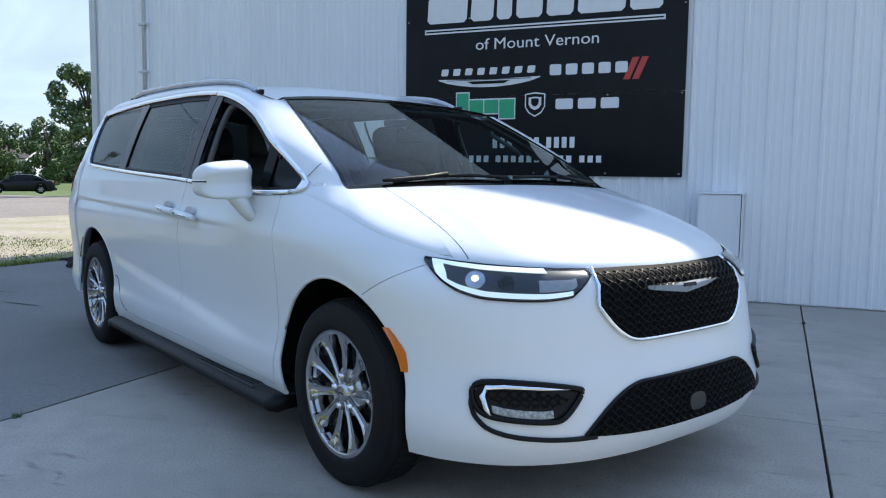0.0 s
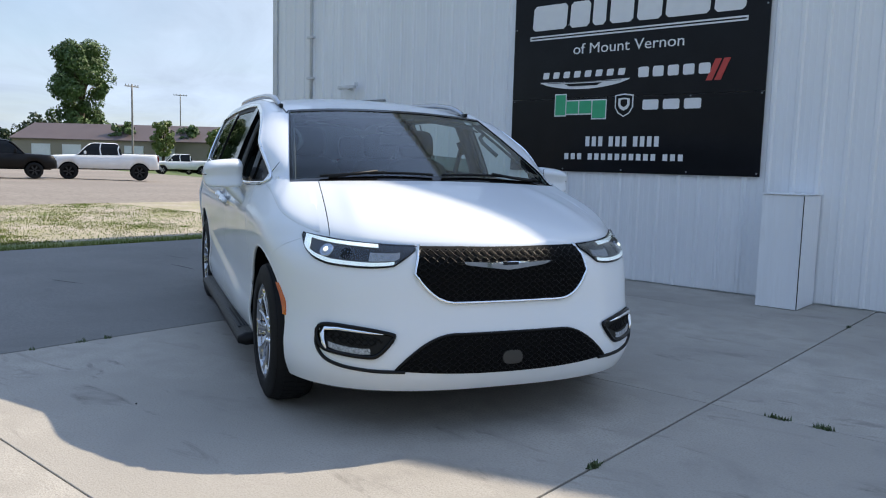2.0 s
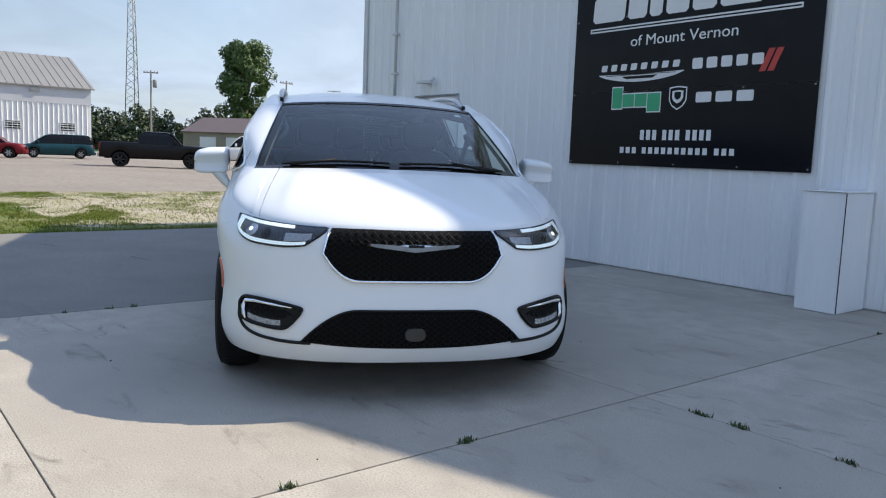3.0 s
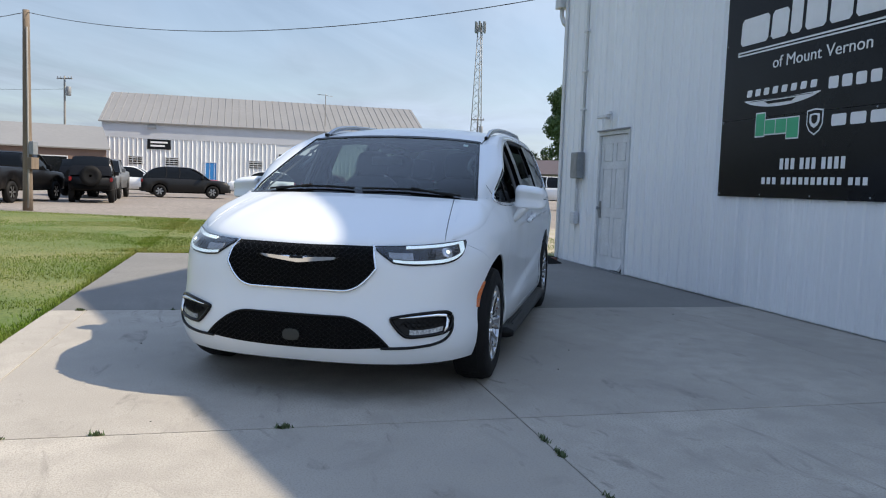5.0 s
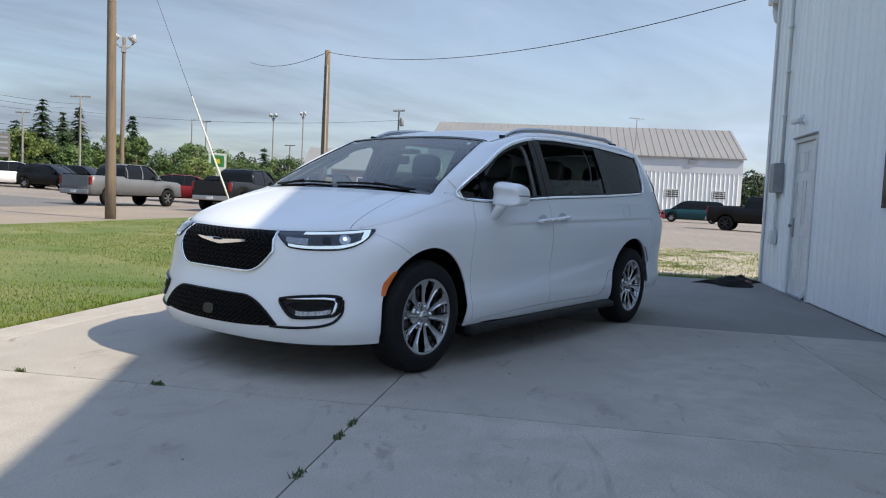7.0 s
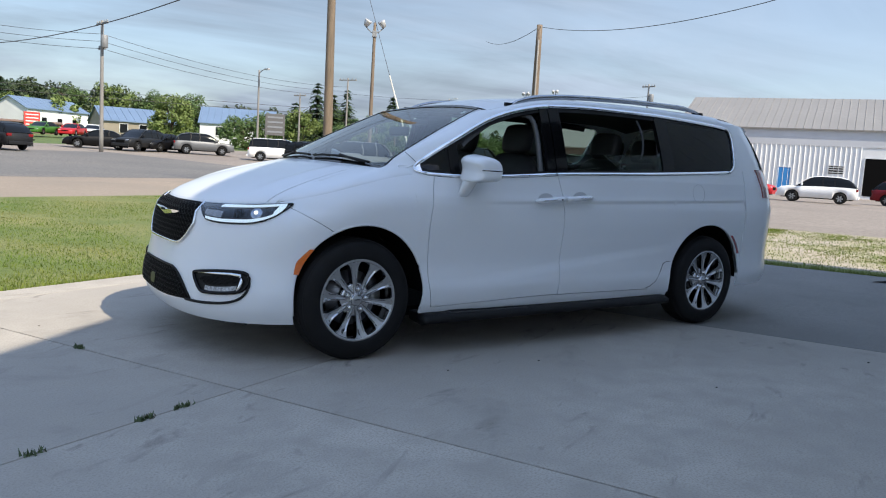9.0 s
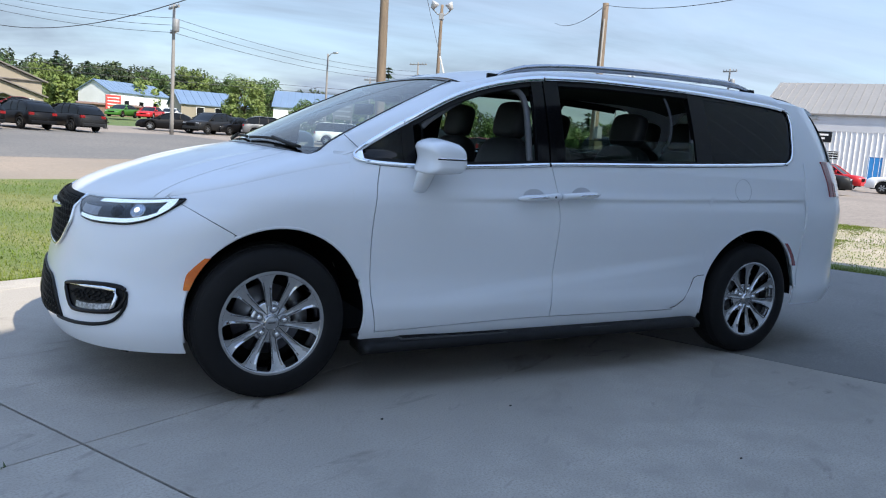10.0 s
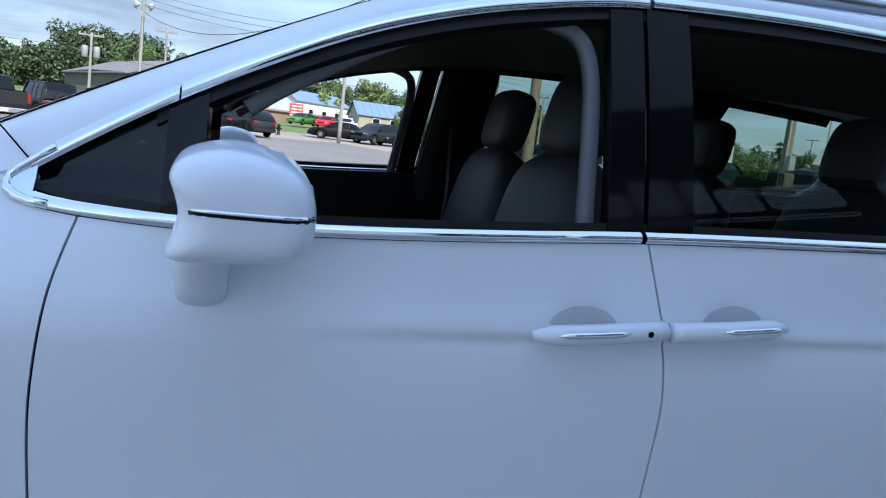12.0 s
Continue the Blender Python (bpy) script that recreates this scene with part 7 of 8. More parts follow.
for nm, a, b, dp, ev, rd, wl2, rf2, lab, bs in (
        ("white_barn", (-21.5, -139.5), (-11.5, -131.5), 7, 3.5, 5.2, WHITESIDING, BLUEROOF, "white barn with blue metal roof", 2.2),
        ("blue_roof_house", (-29.5, -112.0), (-19.0, -112.0), 11, 2.6, 4.6, TANSIDING, BLUEROOF, "tan house with blue roof", 1.6),
        ("white_house", (-44.0, -112.0), (-33.5, -116.0), 12, 2.8, 5.4, WHITESIDING, BLUEROOF, "white gabled house across the road", 2.2),
        ("low_brick_wall", (-5.5, -108.0), (-13.0, -108.0), 1.0, 1.2, 1.3, BROWNWALL, BROWNWALL, "low tan retaining wall by the sheds", 1.9)):
    hh, hk, hl = hall(nm, a, b, dp, ev, rd, wl2, rf2, lab, bs, 1.0 if nm != "low_brick_wall" else 0.0)
    if nm != "low_brick_wall":
        for i in range(3):
            opening(hh, hk, "window", hl * (0.2 + 0.25 * i), hl * (0.2 + 0.25 * i) + 1.0, 1.0, 2.2, DARKGLASS)

# ---- poles, tower, wires ----
WOODPOLE = mat("weathered_pole", (0.21, 0.160, 0.115), 0.85, 0, 0.35, 2.0, 0.3, 30.0, 0.5, 40.0, stretch=(6, 6, 0.5), second=(0.12, 0.095, 0.075))
GREYPOLE = mat("grey_pole", (0.26, 0.25, 0.235), 0.8, 0, 0.3, 2.0, 0.2, 20.0, 0.3, 40.0, stretch=(5, 5, 0.5))
WIRE = mat("wire", (0.05, 0.05, 0.055), 0.6, 0, 0.2, 3.0)
PALEWIRE = mat("pale_guy", (0.62, 0.60, 0.52), 0.5, 0, 0.2, 3.0)
GALV = mat("galvanised", (0.26, 0.27, 0.28), 0.55, 0.2, 0.25, 6.0)

LAMPGREY = mat("lamp_grey", (0.48, 0.49, 0.50), 0.4, 0.2, 0.3, 6.0)


def pole(x, y, height, material=GREYPOLE, r=0.14, arms=(), lamps=0, can=False, label="grey wooden utility pole", face=0.0, lean=0.0, name="utility_pole", lamp_z=None, cans=1):
    p = thing(name, label, "pole", at=(x, y, ground_z(x, y) - 0.06), turn=face)
    n = 9
    rod("shaft", [(lean * t * height, 0, height * t) for t in lin(0, 1, n)], [r * (1 - 0.35 * t) for t in lin(0, 1, n)], material, p, sides=12)
    for z, half in arms:
        arm = box("crossarm", (lean * z - 0.06, -half, z - 0.06), (lean * z + 0.06, half, z + 0.06), material, p, bevel=0.01)
        for q in (-0.9, -0.5, 0.5, 0.9):
            lathe("insulator", [(0.0, 0.16), (0.035, 0.15), (0.05, 0.06), (0.02, 0.0)], GALV, arm, "", 8, "z", Matrix.Translation((lean * z, q * half, z + 0.06)))
    if lamps == 1:
        rod("lamp_arm", [(0, 0, height - 0.3), (0, 0.5, height - 0.05), (0, 1.1, height + 0.02)], 0.035, GALV, p, sides=6)
        box("lamp_head", (-0.12, 1.0, height - 0.06), (0.12, 1.6, height + 0.08), LAMPGREY, p, "small street lamp head", bevel=0.04)
    elif lamps:
        z = height - 0.35 if lamp_z is None else lamp_z
        box("ballast_box", (-0.16, -0.16, z - 0.62), (0.16, 0.16, z - 0.20), GALV, p, bevel=0.02)
        rod("bracket", [(0, -0.62, z + 0.05), (0, -0.25, z - 0.30), (0, 0.25, z - 0.30), (0, 0.62, z + 0.05)], 0.045, GALV, p, sides=6)
        for sd in (-1, 1):
            lathe("flood_lamp", [(0.0, 0.0), (0.14, 0.03), (0.20, 0.22), (0.27, 0.46), (0.25, 0.50), (0.0, 0.47)], LAMPGREY, p, "grey flood lamp", 16, "z", Matrix.Translation((0, sd * 0.66, z + 0.05)) @ pose(0, 0, 0, sd * 28, 20, 0))
    for sd in ((1, -1)[:cans] if can else ()):
        lathe("transformer", [(0.0, 0.9), (0.2, 0.88), (0.24, 0.8), (0.24, 0.05), (0.2, 0.0), (0.0, 0.0)], GALV, p, "grey transformer can", 16, "z", Matrix.Translation((0, sd * 0.42, height - 1.9)))
    return p


def wire(a, b, sag, radius=0.014, material=WIRE, label="thin dark overhead wire"):
    a, b = Vector(a), Vector(b)
    w = rod("overhead_wire", [a.lerp(b, t) - Vector((0, 0, sag * 4 * t * (1 - t))) for t in lin(0, 1, 25)], radius, material, sides=5)
    return tagged(w, label, "wire")


lp = pole(-15.76, -16.26, 6.12, WOODPOLE, 0.15, label="weathered brown wooden pole on the lawn's edge", lean=0.0)
box("junction_box", (-0.10, 0.12, 1.75), (0.10, 0.30, 2.15), GREYMETAL, lp, "grey junction box", bevel=0.01)
box("junction_box", (-0.16, 0.10, 1.30), (0.16, 0.28, 1.66), WOODPOLE, lp, "brown wooden board", bevel=0.01)
rod("conduit", [(0.10, 0.10, 0.1), (0.10, 0.12, 1.3), (0.09, 0.10, 5.6)], 0.03, GREYPOLE, lp)
np_ = pole(-8.8, -18.1, 10.2, WOODPOLE, 0.16, label="tall pale wooden pole on the lawn", lean=0.012)
wire((-15.76, -16.26, 6.0), (-9.4, 1.1, 4.74), 0.66, 0.009)
wire((-15.76, -16.26, 6.0), (-26.6, -34.0, 8.6), 0.35, 0.012)
guy = wire((-8.7, -18.1, 9.9), (-8.2, -11.2, 0.0), 0.0, 0.007, WIRE, "dark guy wire with pale sleeve from the tall pole")
rod("guy_sleeve", [(-8.2 - 0.5 * 0.34, -11.2 - 6.9 * 0.34, 9.9 * 0.34), (-8.2, -11.2, 0.0)], 0.022, PALEWIRE, guy, "pale plastic sleeve")
pole(-24.0, -43.5, 10.3, WOODPOLE, 0.15, lamps=2, label="pole with two flood lamps", face=62, name="lamp_post")
pole(-8.5, -54.5, 9.1, GREYPOLE, 0.15, arms=((8.9, 1.0), (7.2, 0.6)), label="utility pole with crossarm by the road", face=10, can=True)
pole(6.6, -67.0, 11.0, GREYPOLE, 0.17, arms=((10.5, 1.0),), lamps=2, label="utility pole with two flood lamps by the road", face=95, lamp_z=8.4)
pole(4.7, -67.2, 7.4, GREYPOLE, 0.11, arms=((6.9, 0.9),), label="thin utility pole with crossarm by the road", face=95)
pole(9.8, -63.6, 5.8, GREYPOLE, 0.13, arms=((5.6, 0.9),), can=True, cans=2, label="short utility pole with two transformer cans", face=95)
pole(-22.7, -62.0, 7.6, GREYPOLE, 0.11, lamps=1, label="lamp pole across the road", face=10, name="lamp_post")
for x, y, h, arm, lamp, can, lab in (
        (-40.5, -80.2, 9.3, 1.2, 0, False, "utility pole before the pine trees"), (-35.5, -82.7, 7.0, 0.9, 0, False, "utility pole before the pine trees"),
        (-61.1, -51.7, 10.2, 0.8, 0, True, "utility pole with transformer behind the shop"), (-84.1, -92.0, 13.1, 0, 2, False, "lamp post with flood lamps"),
        (-80.5, -95.1, 12.4, 0.9, 2, False, "lamp post with crossarm"), (-82.6, -93.3, 7.9, 1.2, 0, False, "utility pole in the distance"),
        (-70.5, -102.8, 10.4, 0, 1, False, "lamp post in the distance"), (-72.3, -101.6, 10.4, 1.4, 0, False, "utility pole in the distance"),
        (-89.6, -16.1, 9.6, 0.8, 0, True, "utility pole with transformer by the yard"), (-150.0, 7.8, 13.5, 1.3, 0, False, "utility pole by the low store"),
        (-84.0, -1.0, 9.0, 0.8, 0, False, "utility pole behind the yard")):
    pole(x, y, h, GREYPOLE, 0.13, ((h - 0.25, arm),) if arm else (), lamp, can, lab, face=random.uniform(-20, 40), name="lamp_post" if lamp else "utility_pole")
am = pole(-77.0, -31.0, 10.8, GREYPOLE, 0.06, label="thin aerial mast beside the workshop", face=60, name="aerial_mast")
for dy in (-0.9, -0.4, 0.1, 0.6):
    rod("aerial_rod", [(-0.35, dy, 10.7), (0.35, dy, 10.7)], 0.02, GALV, am, sides=5)
rod("aerial_boom", [(0, -1.0, 10.68), (0, 1.0, 10.68)], 0.02, GALV, am, sides=5)
for z in (7.6, 8.1, 8.6):
    wire((6.6, -67.0, z + 2.0), (-8.5, -54.5, z), 0.5, 0.016)
    wire((-8.5, -54.5, z), (-40.5, -80.2, z + 0.8), 0.8, 0.016)
for z in (4.6, 5.2):
    wire((40.0, -72.0, z + 1.0), (-40.5, -80.2, z + 1.4), 0.5, 0.022)

wire((6.6, -67.0, 9.0), (-8.8, -18.1, 8.0), 2.6, 0.022)
wire((-40.5, -80.2, 8.6), (-61.1, -51.7, 9.2), 0.7, 0.016)

tower = thing("lattice_tower", "tall grey lattice radio tower", "tower", at=(-507.0, -95.4, -1.0))
H = 108.0
legs = []
for k in range(3):
    a = 2 * math.pi * k / 3 + 0.4
    rod("leg", [(5.5 * math.cos(a), 5.5 * math.sin(a), 0), (1.55 * math.cos(a), 1.55 * math.sin(a), H)], 0.30, GALV, tower, sides=6)
    legs.append(a)
z, up_ = 0.0, 0
while z < H - 4.25:
    r0, r1 = 5.5 - 3.95 * z / H, 5.5 - 3.95 * (z + 4.25) / H
    for k in range(3):
        a, b = legs[k], legs[(k + 1) % 3]
        if up_ % 2:
            a, b = b, a
        rod("brace", [(r0 * math.cos(a), r0 * math.sin(a), z), (r1 * math.cos(b), r1 * math.sin(b), z + 4.25)], 0.15, GALV, tower, sides=4)
    z += 4.25
    up_ += 1
for k in range(6):
    a = 2 * math.pi * k / 6
    box("antenna", (3.2 * math.cos(a) - 0.6, 3.2 * math.sin(a) - 0.6, H - 5.0), (3.2 * math.cos(a) + 0.6, 3.2 * math.sin(a) + 0.6, H + 2.0), GALV, tower, "panel antenna", bevel=0.02)
    rod("antenna_arm", [(0, 0, H - 1.0), (3.2 * math.cos(a), 3.2 * math.sin(a), H - 1.0)], 0.17, GALV, tower, sides=5)

# ---- signs across the road ----
red_sign = thing("red_sign", "low red sign with pale bars on a brick foot", "sign", at=(-9.2, -103.0, ground_z(-9.2, -103.0)), turn=5)
box("panel", (-0.9, -0.15, 0.4), (0.9, 0.15, 2.4), SIGNRED, red_sign, bevel=0.03)
box("foot", (-0.8, -0.12, -0.2), (0.8, 0.12, 0.4), BROWNWALL, red_sign)
for z in (0.8, 1.2, 1.6, 2.0):
    box("bar", (-0.7, 0.152, z), (0.7, 0.17, z + 0.12), SIGNWHITE, red_sign)
grey_sign = thing("grey_sign", "large grey board on posts across the road", "sign", at=(-25.5, -65.0, ground_z(-25.5, -65.0)), turn=-20)
box("panel", (-0.9, -0.1, 1.9), (0.9, 0.1, 3.9), TRIMGREY, grey_sign, bevel=0.03)
for x in (-0.82, 0.82):
    rod("post", [(x, 0, -0.2), (x, 0, 3.9)], 0.07, GREYPOLE, grey_sign)
for z in (2.15, 2.6, 3.05, 3.5):
    box("bar", (-0.7, 0.102, z), (0.7, 0.12, z + 0.16), GREYMETAL, grey_sign)
GSX, GSY = -61.1, -83.4
gs = thing("green_sign", "green square sign with a yellow shape on a pale cabinet", "sign", at=(GSX, GSY, ground_z(GSX, GSY)), turn=-35)
box("cabinet", (-1.15, -0.22, 0.2), (1.15, 0.22, 4.4), mat("sign_cabinet", (0.42, 0.46, 0.44), 0.5, 0, 0.15, 2.0), gs, "pale grey-green cabinet", bevel=0.05)
box("panel", (-0.85, 0.222, 2.6), (0.85, 0.26, 4.15), mat("dark_sign_green", (0.02, 0.14, 0.035), 0.45, 0, 0.1, 4.0), gs, bevel=0.03)
box("panel_mark", (-0.42, 0.262, 3.05), (0.42, 0.29, 3.75), mat("sign_yellow", (0.45, 0.42, 0.03), 0.4, 0, 0.1, 6.0), gs, bevel=0.12)
hyd = thing("hydrant", "dark fire hydrant beside the road", "hydrant", at=(-4.3, -56.5, ground_z(-4.3, -56.5)))
lathe("barrel", [(0.16, 0.0), (0.16, 0.06), (0.11, 0.08), (0.11, 0.55), (0.15, 0.58), (0.13, 0.70), (0.05, 0.80), (0.0, 0.82)], BLACKPLASTIC, hyd, "", 14, "z")
rod("outlets", [(-0.22, 0, 0.45), (0.22, 0, 0.45)], 0.06, BLACKPLASTIC, hyd)

# ---- trees ----
BARK = mat("bark", (0.11, 0.085, 0.06), 0.9, 0, 0.4, 4.0, 0.3, 30.0, 0.6, 30.0)


def leaf_mat(name, color):
    m = mat(name, color, 0.6, 0, 0.45, 0.8, 0.3, 6.0)
    b = m.node_tree.nodes["Principled BSDF"]
    b.inputs["Subsurface Weight"].default_value = 0.0
    return m


LEAF, LEAF2, PINE = leaf_mat("leaves", (0.085, 0.15, 0.035)), leaf_mat("yellow_green_leaves", (0.15, 0.21, 0.045)), leaf_mat("needles", (0.036, 0.072, 0.028))
rng = random.Random(7)


def leaves(centres, count, size, flat=0.0):
    verts, faces = [], []
    for _ in range(count):
        c, r = centres[rng.randrange(len(centres))]
        d = Vector((rng.gauss(0, 1), rng.gauss(0, 1), rng.gauss(0, 1))).normalized()
        p = Vector(c) + d * r * rng.uniform(0.45, 1.0) ** 0.6
        n = (d + Vector((rng.uniform(-1, 1), rng.uniform(-1, 1), rng.uniform(-0.4, 1)))).normalized()
        t = n.orthogonal().normalized()
        b = n.cross(t)
        a = rng.uniform(0, 6.28)
        t, b = t * math.cos(a) + b * math.sin(a), b * math.cos(a) - t * math.sin(a)
        s = size * rng.uniform(0.6, 1.3)
        o = len(verts)
        verts += [p - t * s, p - b * s * 0.55, p + t * s, p + b * s * 0.55]
        faces.append((o, o + 1, o + 2, o + 3))
    return verts, faces


def tree(x, y, height, width, material, label, count=1800, leaf=0.22, trunk=0.25, fork=5, name="tree", z0=None, low=0.22):
    t = thing(name, label, "tree", at=(x, y, (ground_z(x, y) if z0 is None else z0) - 0.1))
    rods = [rod_mesh([(0, 0, 0), (0.03 * height * rng.uniform(-1, 1), 0, height * 0.3), (0.03 * height * rng.uniform(-1, 1), 0.02 * height, height * 0.85)], [trunk, trunk * 0.75, trunk * 0.15], 8)]
    cs = []
    for k in range(fork * 9):
        h = height * rng.uniform(low + 0.08, 0.92)
        a = rng.uniform(0, 6.28)
        rad = width / 2 * rng.uniform(0.35, 0.85) * math.sin(math.pi * min(max((h / height - low * 0.6) / (1.06 - low * 0.6), 0.05), 1)) ** 0.6
        p = Vector((rad * math.cos(a), rad * math.sin(a), h))
        cs.append((tuple(p), width * rng.uniform(0.07, 0.15)))
        if k < fork * 4:
            rods.append(rod_mesh([(0, 0, max(h * 0.6, height * 0.15)), tuple(p * 0.5 + Vector((0, 0, h * 0.42))), tuple(p)], [trunk * 0.4, trunk * 0.25, trunk * 0.08], 5))
    v, f = merge(rods)
    link("trunk", v, f, BARK, t, "grey-brown trunk with limbs")
    v, f = leaves(cs, int(count * 3.2), leaf * 0.75)
    link("crown", v, f, material, t, "leafy crown with gaps", smooth=False)
    return t


def pine(x, y, height, width, label, count=1500, name="pine_tree"):
    """An evergreen: whorls of drooping boughs, each a row of needle sprays."""
    t = thing(name, label, "tree", at=(x, y, ground_z(x, y) - 0.1))
    rod("trunk", [(0, 0, 0), (0, 0, height * 0.97)], [0.2, 0.03], BARK, t)
    verts, faces = [], []
    levels = int(height * 2.6)
    for i in range(levels):
        h = 0.06 + 0.93 * (i + rng.uniform(-0.3, 0.3)) / levels
        reach = width / 2 * max(1 - h, 0.02) ** 0.85 * rng.uniform(0.72, 1.12) + 0.10
        for k in range(9 + int(11 * (1 - h))):
            a = rng.uniform(0, 6.28)
            r1 = reach * rng.uniform(0.55, 1.1)
            d = Vector((math.cos(a), math.sin(a), 0))
            side = Vector((-d.y, d.x, 0))
            n = max(3, int(r1 / 0.28))
            for j in range(n):
                q = (j + 0.6) / n
                c = d * (r1 * q) + Vector((0, 0, height * h - 0.30 * r1 * q * q + rng.uniform(-0.08, 0.08)))
                ln, wd = 0.40 * rng.uniform(0.7, 1.3), 0.23 * rng.uniform(0.7, 1.3) * (1.2 - 0.5 * q)
                tip = (d + Vector((rng.uniform(-0.5, 0.5), rng.uniform(-0.5, 0.5), rng.uniform(-0.75, 0.1)))).normalized() * ln
                o = len(verts)
                verts += [c - tip * 0.5, c + side * wd + tip * 0.1, c + tip, c - side * wd + tip * 0.1 + Vector((0, 0, rng.uniform(-0.15, 0.05)))]
                faces.append((o, o + 1, o + 2, o + 3))
    link("crown", verts, faces, PINE, t, "dark needled crown", smooth=False)
    return t


tree(-160.2, -9.4, 23.5, 14.5, LEAF, "tall leafy tree behind the low store", 9000, 0.36, 0.6, 9, low=0.1)
tree(-54.0, 12.7, 9.4, 5.8, LEAF, "leafy tree at the yard's edge", 2300, 0.20, 0.22, 5, low=0.10)
tree(-22.0, -87.9, 5.4, 5.8, LEAF2, "round yellow-green tree in front of houses", 2400, 0.20, 0.16, 6, low=0.0)
for x, y, h, w in ((-100.0, 20.0, 8.5, 7), (-112.0, 17.5, 8.0, 7), (-97.0, 12.9, 8.3, 6.0)):
    tree(x, y, h, w, LEAF, "dark bushy tree by the sheds", 2600, 0.22, low=0.0)
for x, y, h, w, m in ((-108, 3.0, 6.8, 4.0, LEAF2), (-112, 6.5, 6.4, 4.5, LEAF), (-116, -2.0, 6.6, 4.0, LEAF), (-102, 9.5, 6.0, 3.5, LEAF2)):
    tree(x, y, h, w, m, "small leafy tree behind the low store", 900, 0.28)
for x, y, h, w in ((-41.5, -90.9, 9.4, 7.4), (-43.8, -90.6, 8.0, 5.6), (-45.4, -89.8, 8.9, 5.4), (-50.3, -86.1, 8.5, 6.4), (-39.2, -92.5, 6.6, 6.0), (-77.0, -93.0, 7.0, 7.0)):
    pine(x, y, h, w, "dark pine tree behind the car park")
for x, y, h, w, m in ((-31.0, -89.5, 3.6, 7.0, LEAF), (-34.5, -88.0, 4.6, 6.5, LEAF), (-37.5, -86.0, 5.0, 6.0, LEAF2), (-43.0, -85.0, 3.6, 6.0, LEAF), (-46.5, -83.4, 5.4, 5.0, LEAF2), (-48.2, -82.0, 5.6, 4.6, LEAF), (-52.6, -80.5, 4.0, 6.0, LEAF), (-55.0, -79.5, 3.4, 6.0, LEAF2), (-80.0, -91.5, 5.6, 7.0, LEAF), (-66.0, -88.0, 4.2, 8.0, LEAF), (-70.0, -86.0, 3.8, 6.0, LEAF)):
    tree(x, y, h, w, m, "leafy tree behind the car park", 1700, 0.19, low=0.0)
for x, y, h, w in ((-9.5, -152.0, 8.6, 7.5), (-14.0, -158.0, 8.5, 6.5), (-4.4, -149.0, 9.6, 7.5)):
    pine(x, y, h, w, "dark evergreen far across the road", 900)
for x, y, h, w, m in ((-20, -150, 8, 8, LEAF), (-27, -148, 9, 9, LEAF2), (-33, -150, 8, 9, LEAF), (-40, -146, 8, 9, LEAF), (-2, -142, 7, 8, LEAF2), (6, -138, 8, 9, LEAF), (14, -128, 9, 9, LEAF), (-55, -110, 7, 7, LEAF), (-60, -104, 6.5, 8, LEAF2), (-70, -98, 6, 8, LEAF), (-64, -92, 6, 7, LEAF)):
    tree(x, y, h, w, m, "leafy tree in the distance", 1500, 0.24, low=0.0)


WOODLEAF = leaf_mat("woodland_leaf", (0.040, 0.066, 0.020))


def woods(name, a0, a1, r0, r1, height, count, label, material):
    """A far belt of woodland between two bearings, as one mass of leaf clumps."""
    cs = []
    n = count // 60
    for _ in range(n):
        a, r = radians(rng.uniform(a0, a1)), rng.uniform(r0, r1)
        x, y = r * math.cos(a), r * math.sin(a)
        h = height * rng.uniform(0.45, 1.1)
        for q in (0.2, 0.42, 0.62, 0.8, 0.92):
            cs.append(((x + rng.uniform(-2, 2), y + rng.uniform(-2, 2), ground_z(x, y) + h * q), h * (0.26 - 0.12 * q)))
    v, f = leaves(cs, int(count * 5.0), 0.34)
    return tagged(link(name, v, f, material, smooth=False), label, "woods", kind="stuff")


woods("far_woods", 158, 173, 150, 190, 8.5, 9000, "belt of woods beyond the yard", WOODLEAF)
woods("far_woods", 184, 203, 150, 185, 8.0, 9000, "belt of woods beyond the workshop", WOODLEAF)
woods("far_woods", 225, 262, 150, 200, 7.0, 9000, "belt of woods beyond the car park", WOODLEAF)
woods("far_woods", 262, 276, 138, 150, 4.8, 7000, "brighter trees behind the sheds", LEAF2)
woods("far_woods", 259, 274, 150, 188, 7.6, 12000, "wooded rise across the road", WOODLEAF)
woods("far_woods", 274.5, 280.5, 150, 168, 10.5, 9000, "tall clump of trees behind the tan hall", WOODLEAF)
woods("far_woods", 280, 297, 135, 165, 6.5, 12000, "wooded rise across the road", WOODLEAF)

# ---- weeds in the joints, grass blades, marks on the concrete ----
BLADE = mat("grass_blade", (0.098, 0.165, 0.020), 1.0, 0, 0.5, 0.45, 0.3, 5.0, spec=0.1, second=(0.225, 0.21, 0.07))
WEED = mat("weed_leaf", (0.08, 0.115, 0.045), 0.7, 0, 0.4, 30.0)


def blades(name, count, pick, h0, h1, w, material, label, kind="stuff", category="grass"):
    verts, faces = [], []
    for _ in range(count):
        x, y, z, k = pick()
        a, l = rng.uniform(0, 6.28), rng.uniform(h0, h1) * k
        dx, dy = math.cos(a), math.sin(a)
        b = rng.uniform(0.2, 0.9) * l
        o = len(verts)
        verts += [(x - dy * w, y + dx * w, z), (x + dy * w, y - dx * w, z), (x + dx * b, y + dy * b, z + l)]
        faces.append((o, o + 1, o + 2))
    return tagged(link(name, verts, faces, material, smooth=False), label, category, kind=kind)


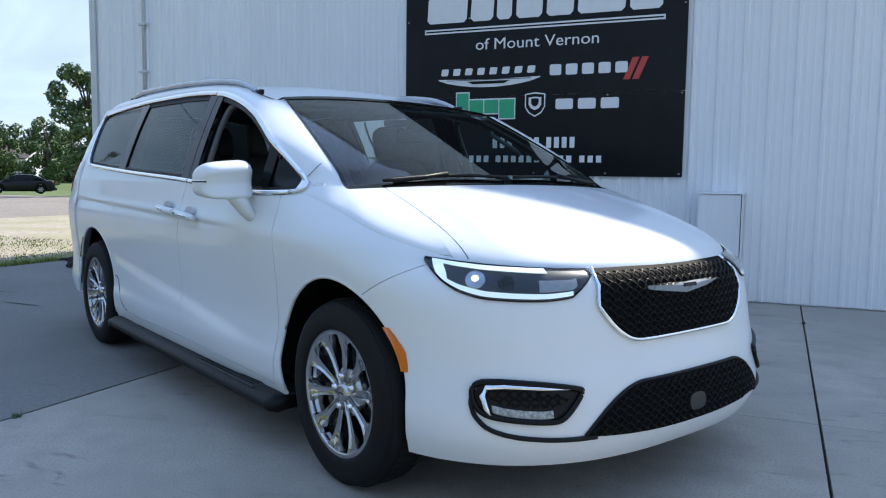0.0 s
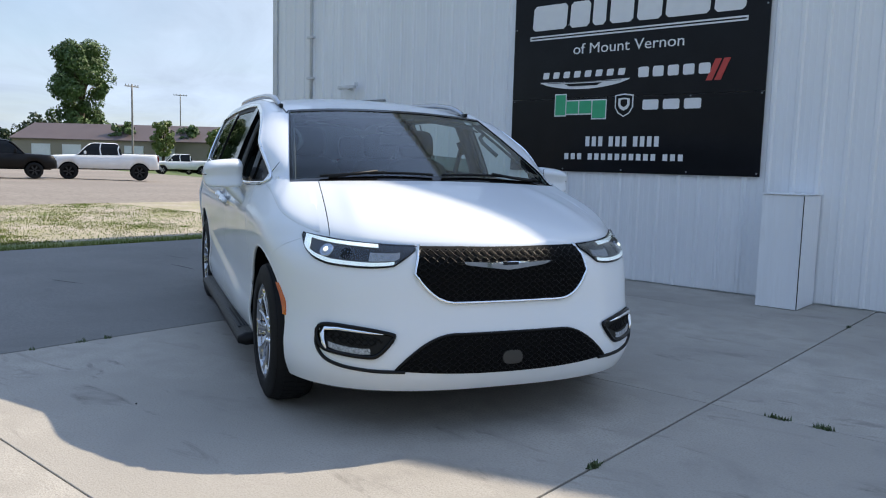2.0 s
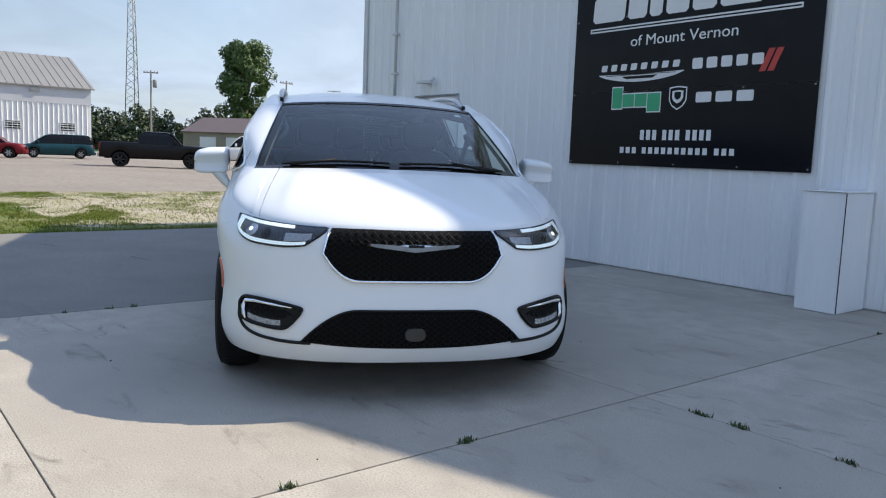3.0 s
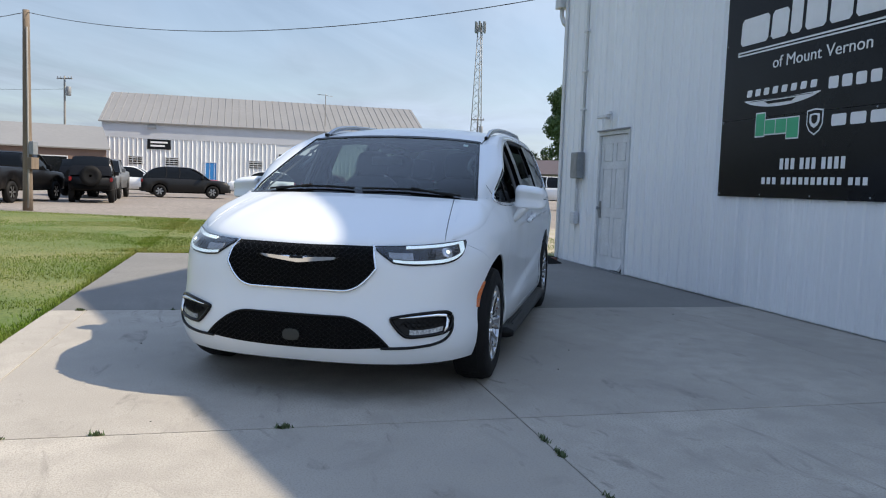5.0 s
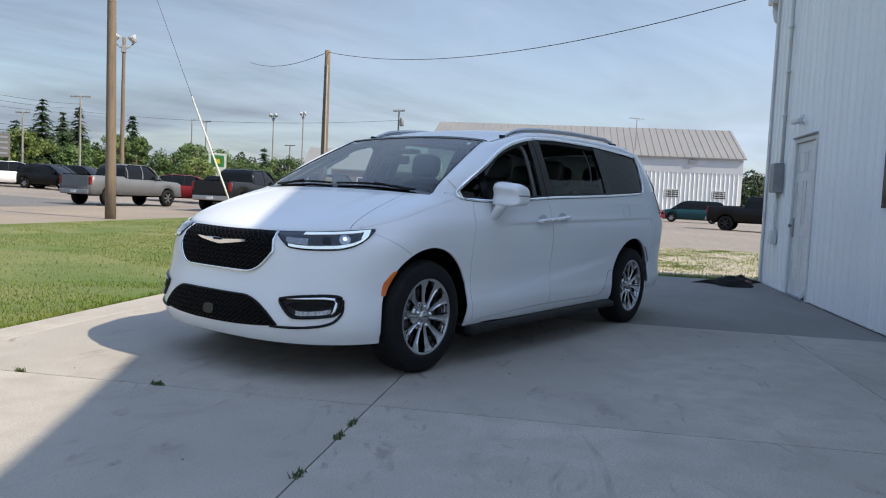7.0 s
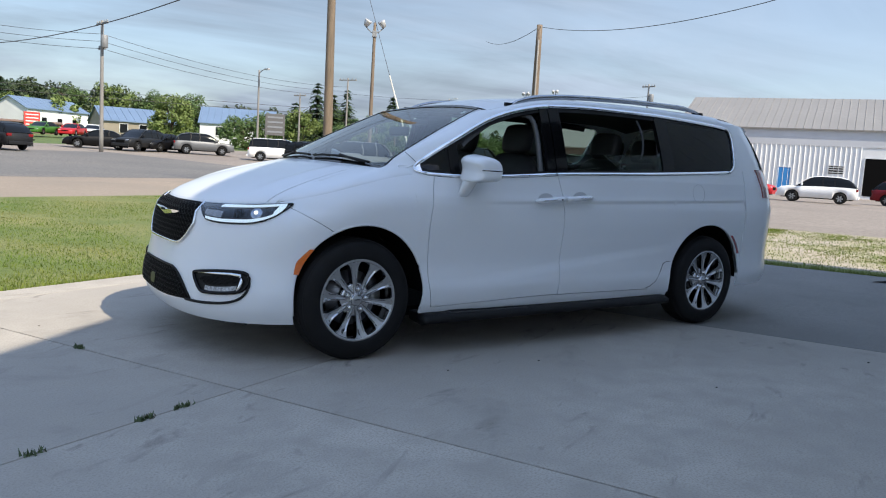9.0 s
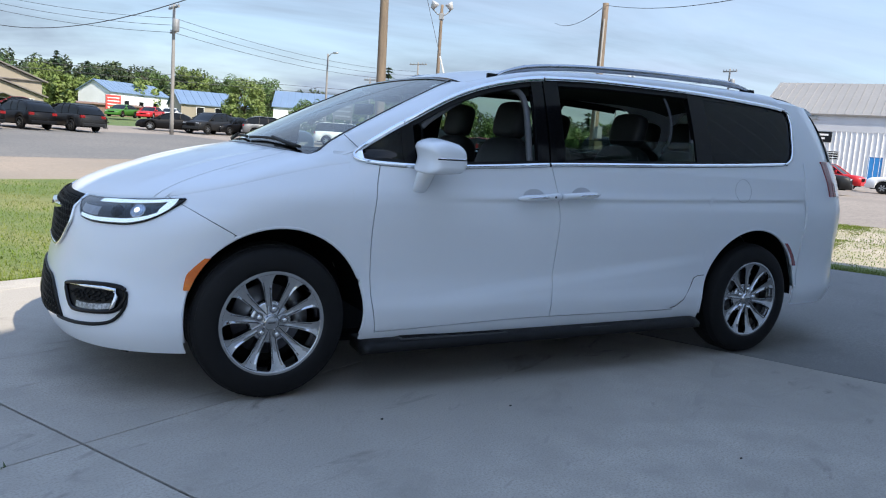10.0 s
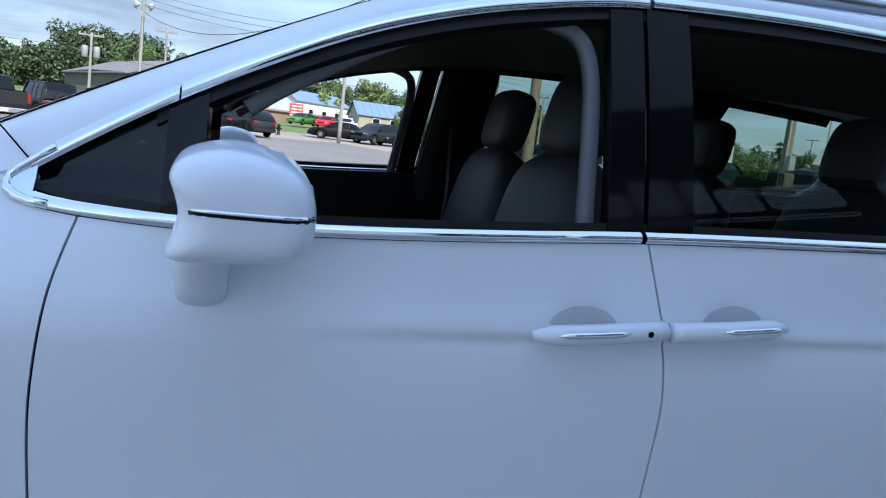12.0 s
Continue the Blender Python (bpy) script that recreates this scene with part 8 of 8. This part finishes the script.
def in_lawn():
    while True:
        d = 6.90 + 9.0 * rng.random() ** 1.8
        s = rng.uniform(-14.6 - (d - 4.6) * 0.43, 10)
        if rng.random() < 0.22:
            s, d = rng.uniform(-14.6, -4.85), rng.uniform(4.4, 7.2)
        p = wp(s, d)
        dry = noise.noise((p.x * 0.35, p.y * 0.35, 0.0)) + 0.5 * noise.noise((p.x * 1.1, p.y * 1.1, 5.0))
        if dry < 0.17 or rng.random() < 0.18:
            return p.x, p.y, -0.035, 1.0


blades("grass_blades", 150000, in_lawn, 0.012, 0.038, 0.0045, BLADE, "short uneven lawn grass")


def on_edge():
    s, d = rng.choice(((rng.uniform(-4.8, 9), 6.92 + abs(rng.gauss(0, 0.05))), (-4.83 - abs(rng.gauss(0, 0.25)), rng.uniform(0.3, 7.0))))
    p = wp(s, d)
    return p.x, p.y, -0.03, 1.0


blades("grass_edge", 9000, on_edge, 0.03, 0.075, 0.004, BLADE, "longer grass along the slab's edge")


def in_yard():
    while True:
        s, d = rng.uniform(-14.5, -5.6), rng.uniform(-2, 5)
        p = wp(s, d)
        if rng.random() < 0.05 + 0.5 * max(0.0, 0.25 + noise.noise((p.x * 0.5, p.y * 0.9, 2.0)) + 0.6 * noise.noise((p.x * 1.9, p.y * 2.4, 7.0))) ** 1.5 * (2.2 if d > 3 else 0.6):
            return p.x, p.y, -0.034, 0.8


blades("yard_tufts", 34000, in_yard, 0.015, 0.04, 0.007, BLADE, "thin grass tufts growing through the gravel")
for label, s, d, spread, n in (("small green weed in the joint", 4.62, 3.87, 0.05, 70), ("small green weed in the joint", 4.11, 5.05, 0.06, 90), ("low weed along the joint", 4.45, 3.87, 0.12, 60), ("low weed along the joint", 5.15, 3.87, 0.05, 40), ("low weed along the joint", 5.6, 3.87, 0.10, 60),
                              ("low weed along the joint", 4.11, 6.1, 0.14, 90), ("low weed along the joint", 4.11, 6.42, 0.10, 60), ("low weed along the joint", 4.11, 1.0, 0.05, 25), ("tuft of grass at the slab joint", 0.62, 6.7, 0.18, 160), ("tuft of grass at the slab joint", 0.62, 5.9, 0.2, 60)):
    c = wp(s, d)
    along = WU if abs(d - 3.87) < 0.01 else WO

    clumps = [rng.gauss(0, spread) for _ in range(3)]

    def at_weed():
        q = along * (rng.choice(clumps) + rng.gauss(0, 0.012))
        return c.x + q.x + rng.gauss(0, 0.008), c.y + q.y + rng.gauss(0, 0.008), 0.0, 1.0

    blades("weed", int(n * 0.8), at_weed, 0.006, 0.030, 0.006, WEED, label, "stuff", "weed")


def blot(name, s, d, ls, ld, turn, material, label, seed):
    """A thin stain with a ragged outline, lying 1.5 mm over the slab."""
    c = wp(s, d)
    n = 26
    v = [(0, 0, 0)]
    for k in range(n):
        a = 2 * math.pi * k / n
        r = 0.7 + 0.5 * noise.noise((math.cos(a) * 1.7 + seed, math.sin(a) * 1.7, seed * 0.7))
        v.append((ls * r * math.cos(a), ld * r * math.sin(a), 0))
    ob = link(name, v, [(0, k + 1, (k + 1) % n + 1) for k in range(n)], material, smooth=False)
    ob.matrix_basis = Matrix.Translation((c.x, c.y, 0.0018)) @ Matrix.Rotation(radians(WALL_TURN + turn), 4, "Z")
    return tagged(ob, label, "stain")


i = 0
for s, d, ls in ((-2.2, 3.2, 0.35), (-3.0, 2.8, 0.25), (-1.9, 4.6, 0.28), (-3.4, 5.2, 0.3)):
    i += 1
    blot("concrete_crack", s, d, ls, 0.012, 8 * (i % 5) - 10, JOINT, "short dark crack in weathered concrete", i * 1.37)
# crumbs of dirt on the slab
for k in range(18):
    p = wp(rng.uniform(0.8, 7.5), rng.uniform(0.4, 6.4))
    r = rng.uniform(0.003, 0.008)
    bm = bmesh.new()
    bmesh.ops.create_icosphere(bm, subdivisions=1, radius=r)
    ob = part("pebble", bm, JOINT, matrix=Matrix.Translation((p.x, p.y, r * 0.5)) @ Matrix.Diagonal((1.3, 0.9, 0.6, 1)))
    tagged(ob, "small dark crumb of dirt on the concrete", "pebble", "crumbs on the concrete")
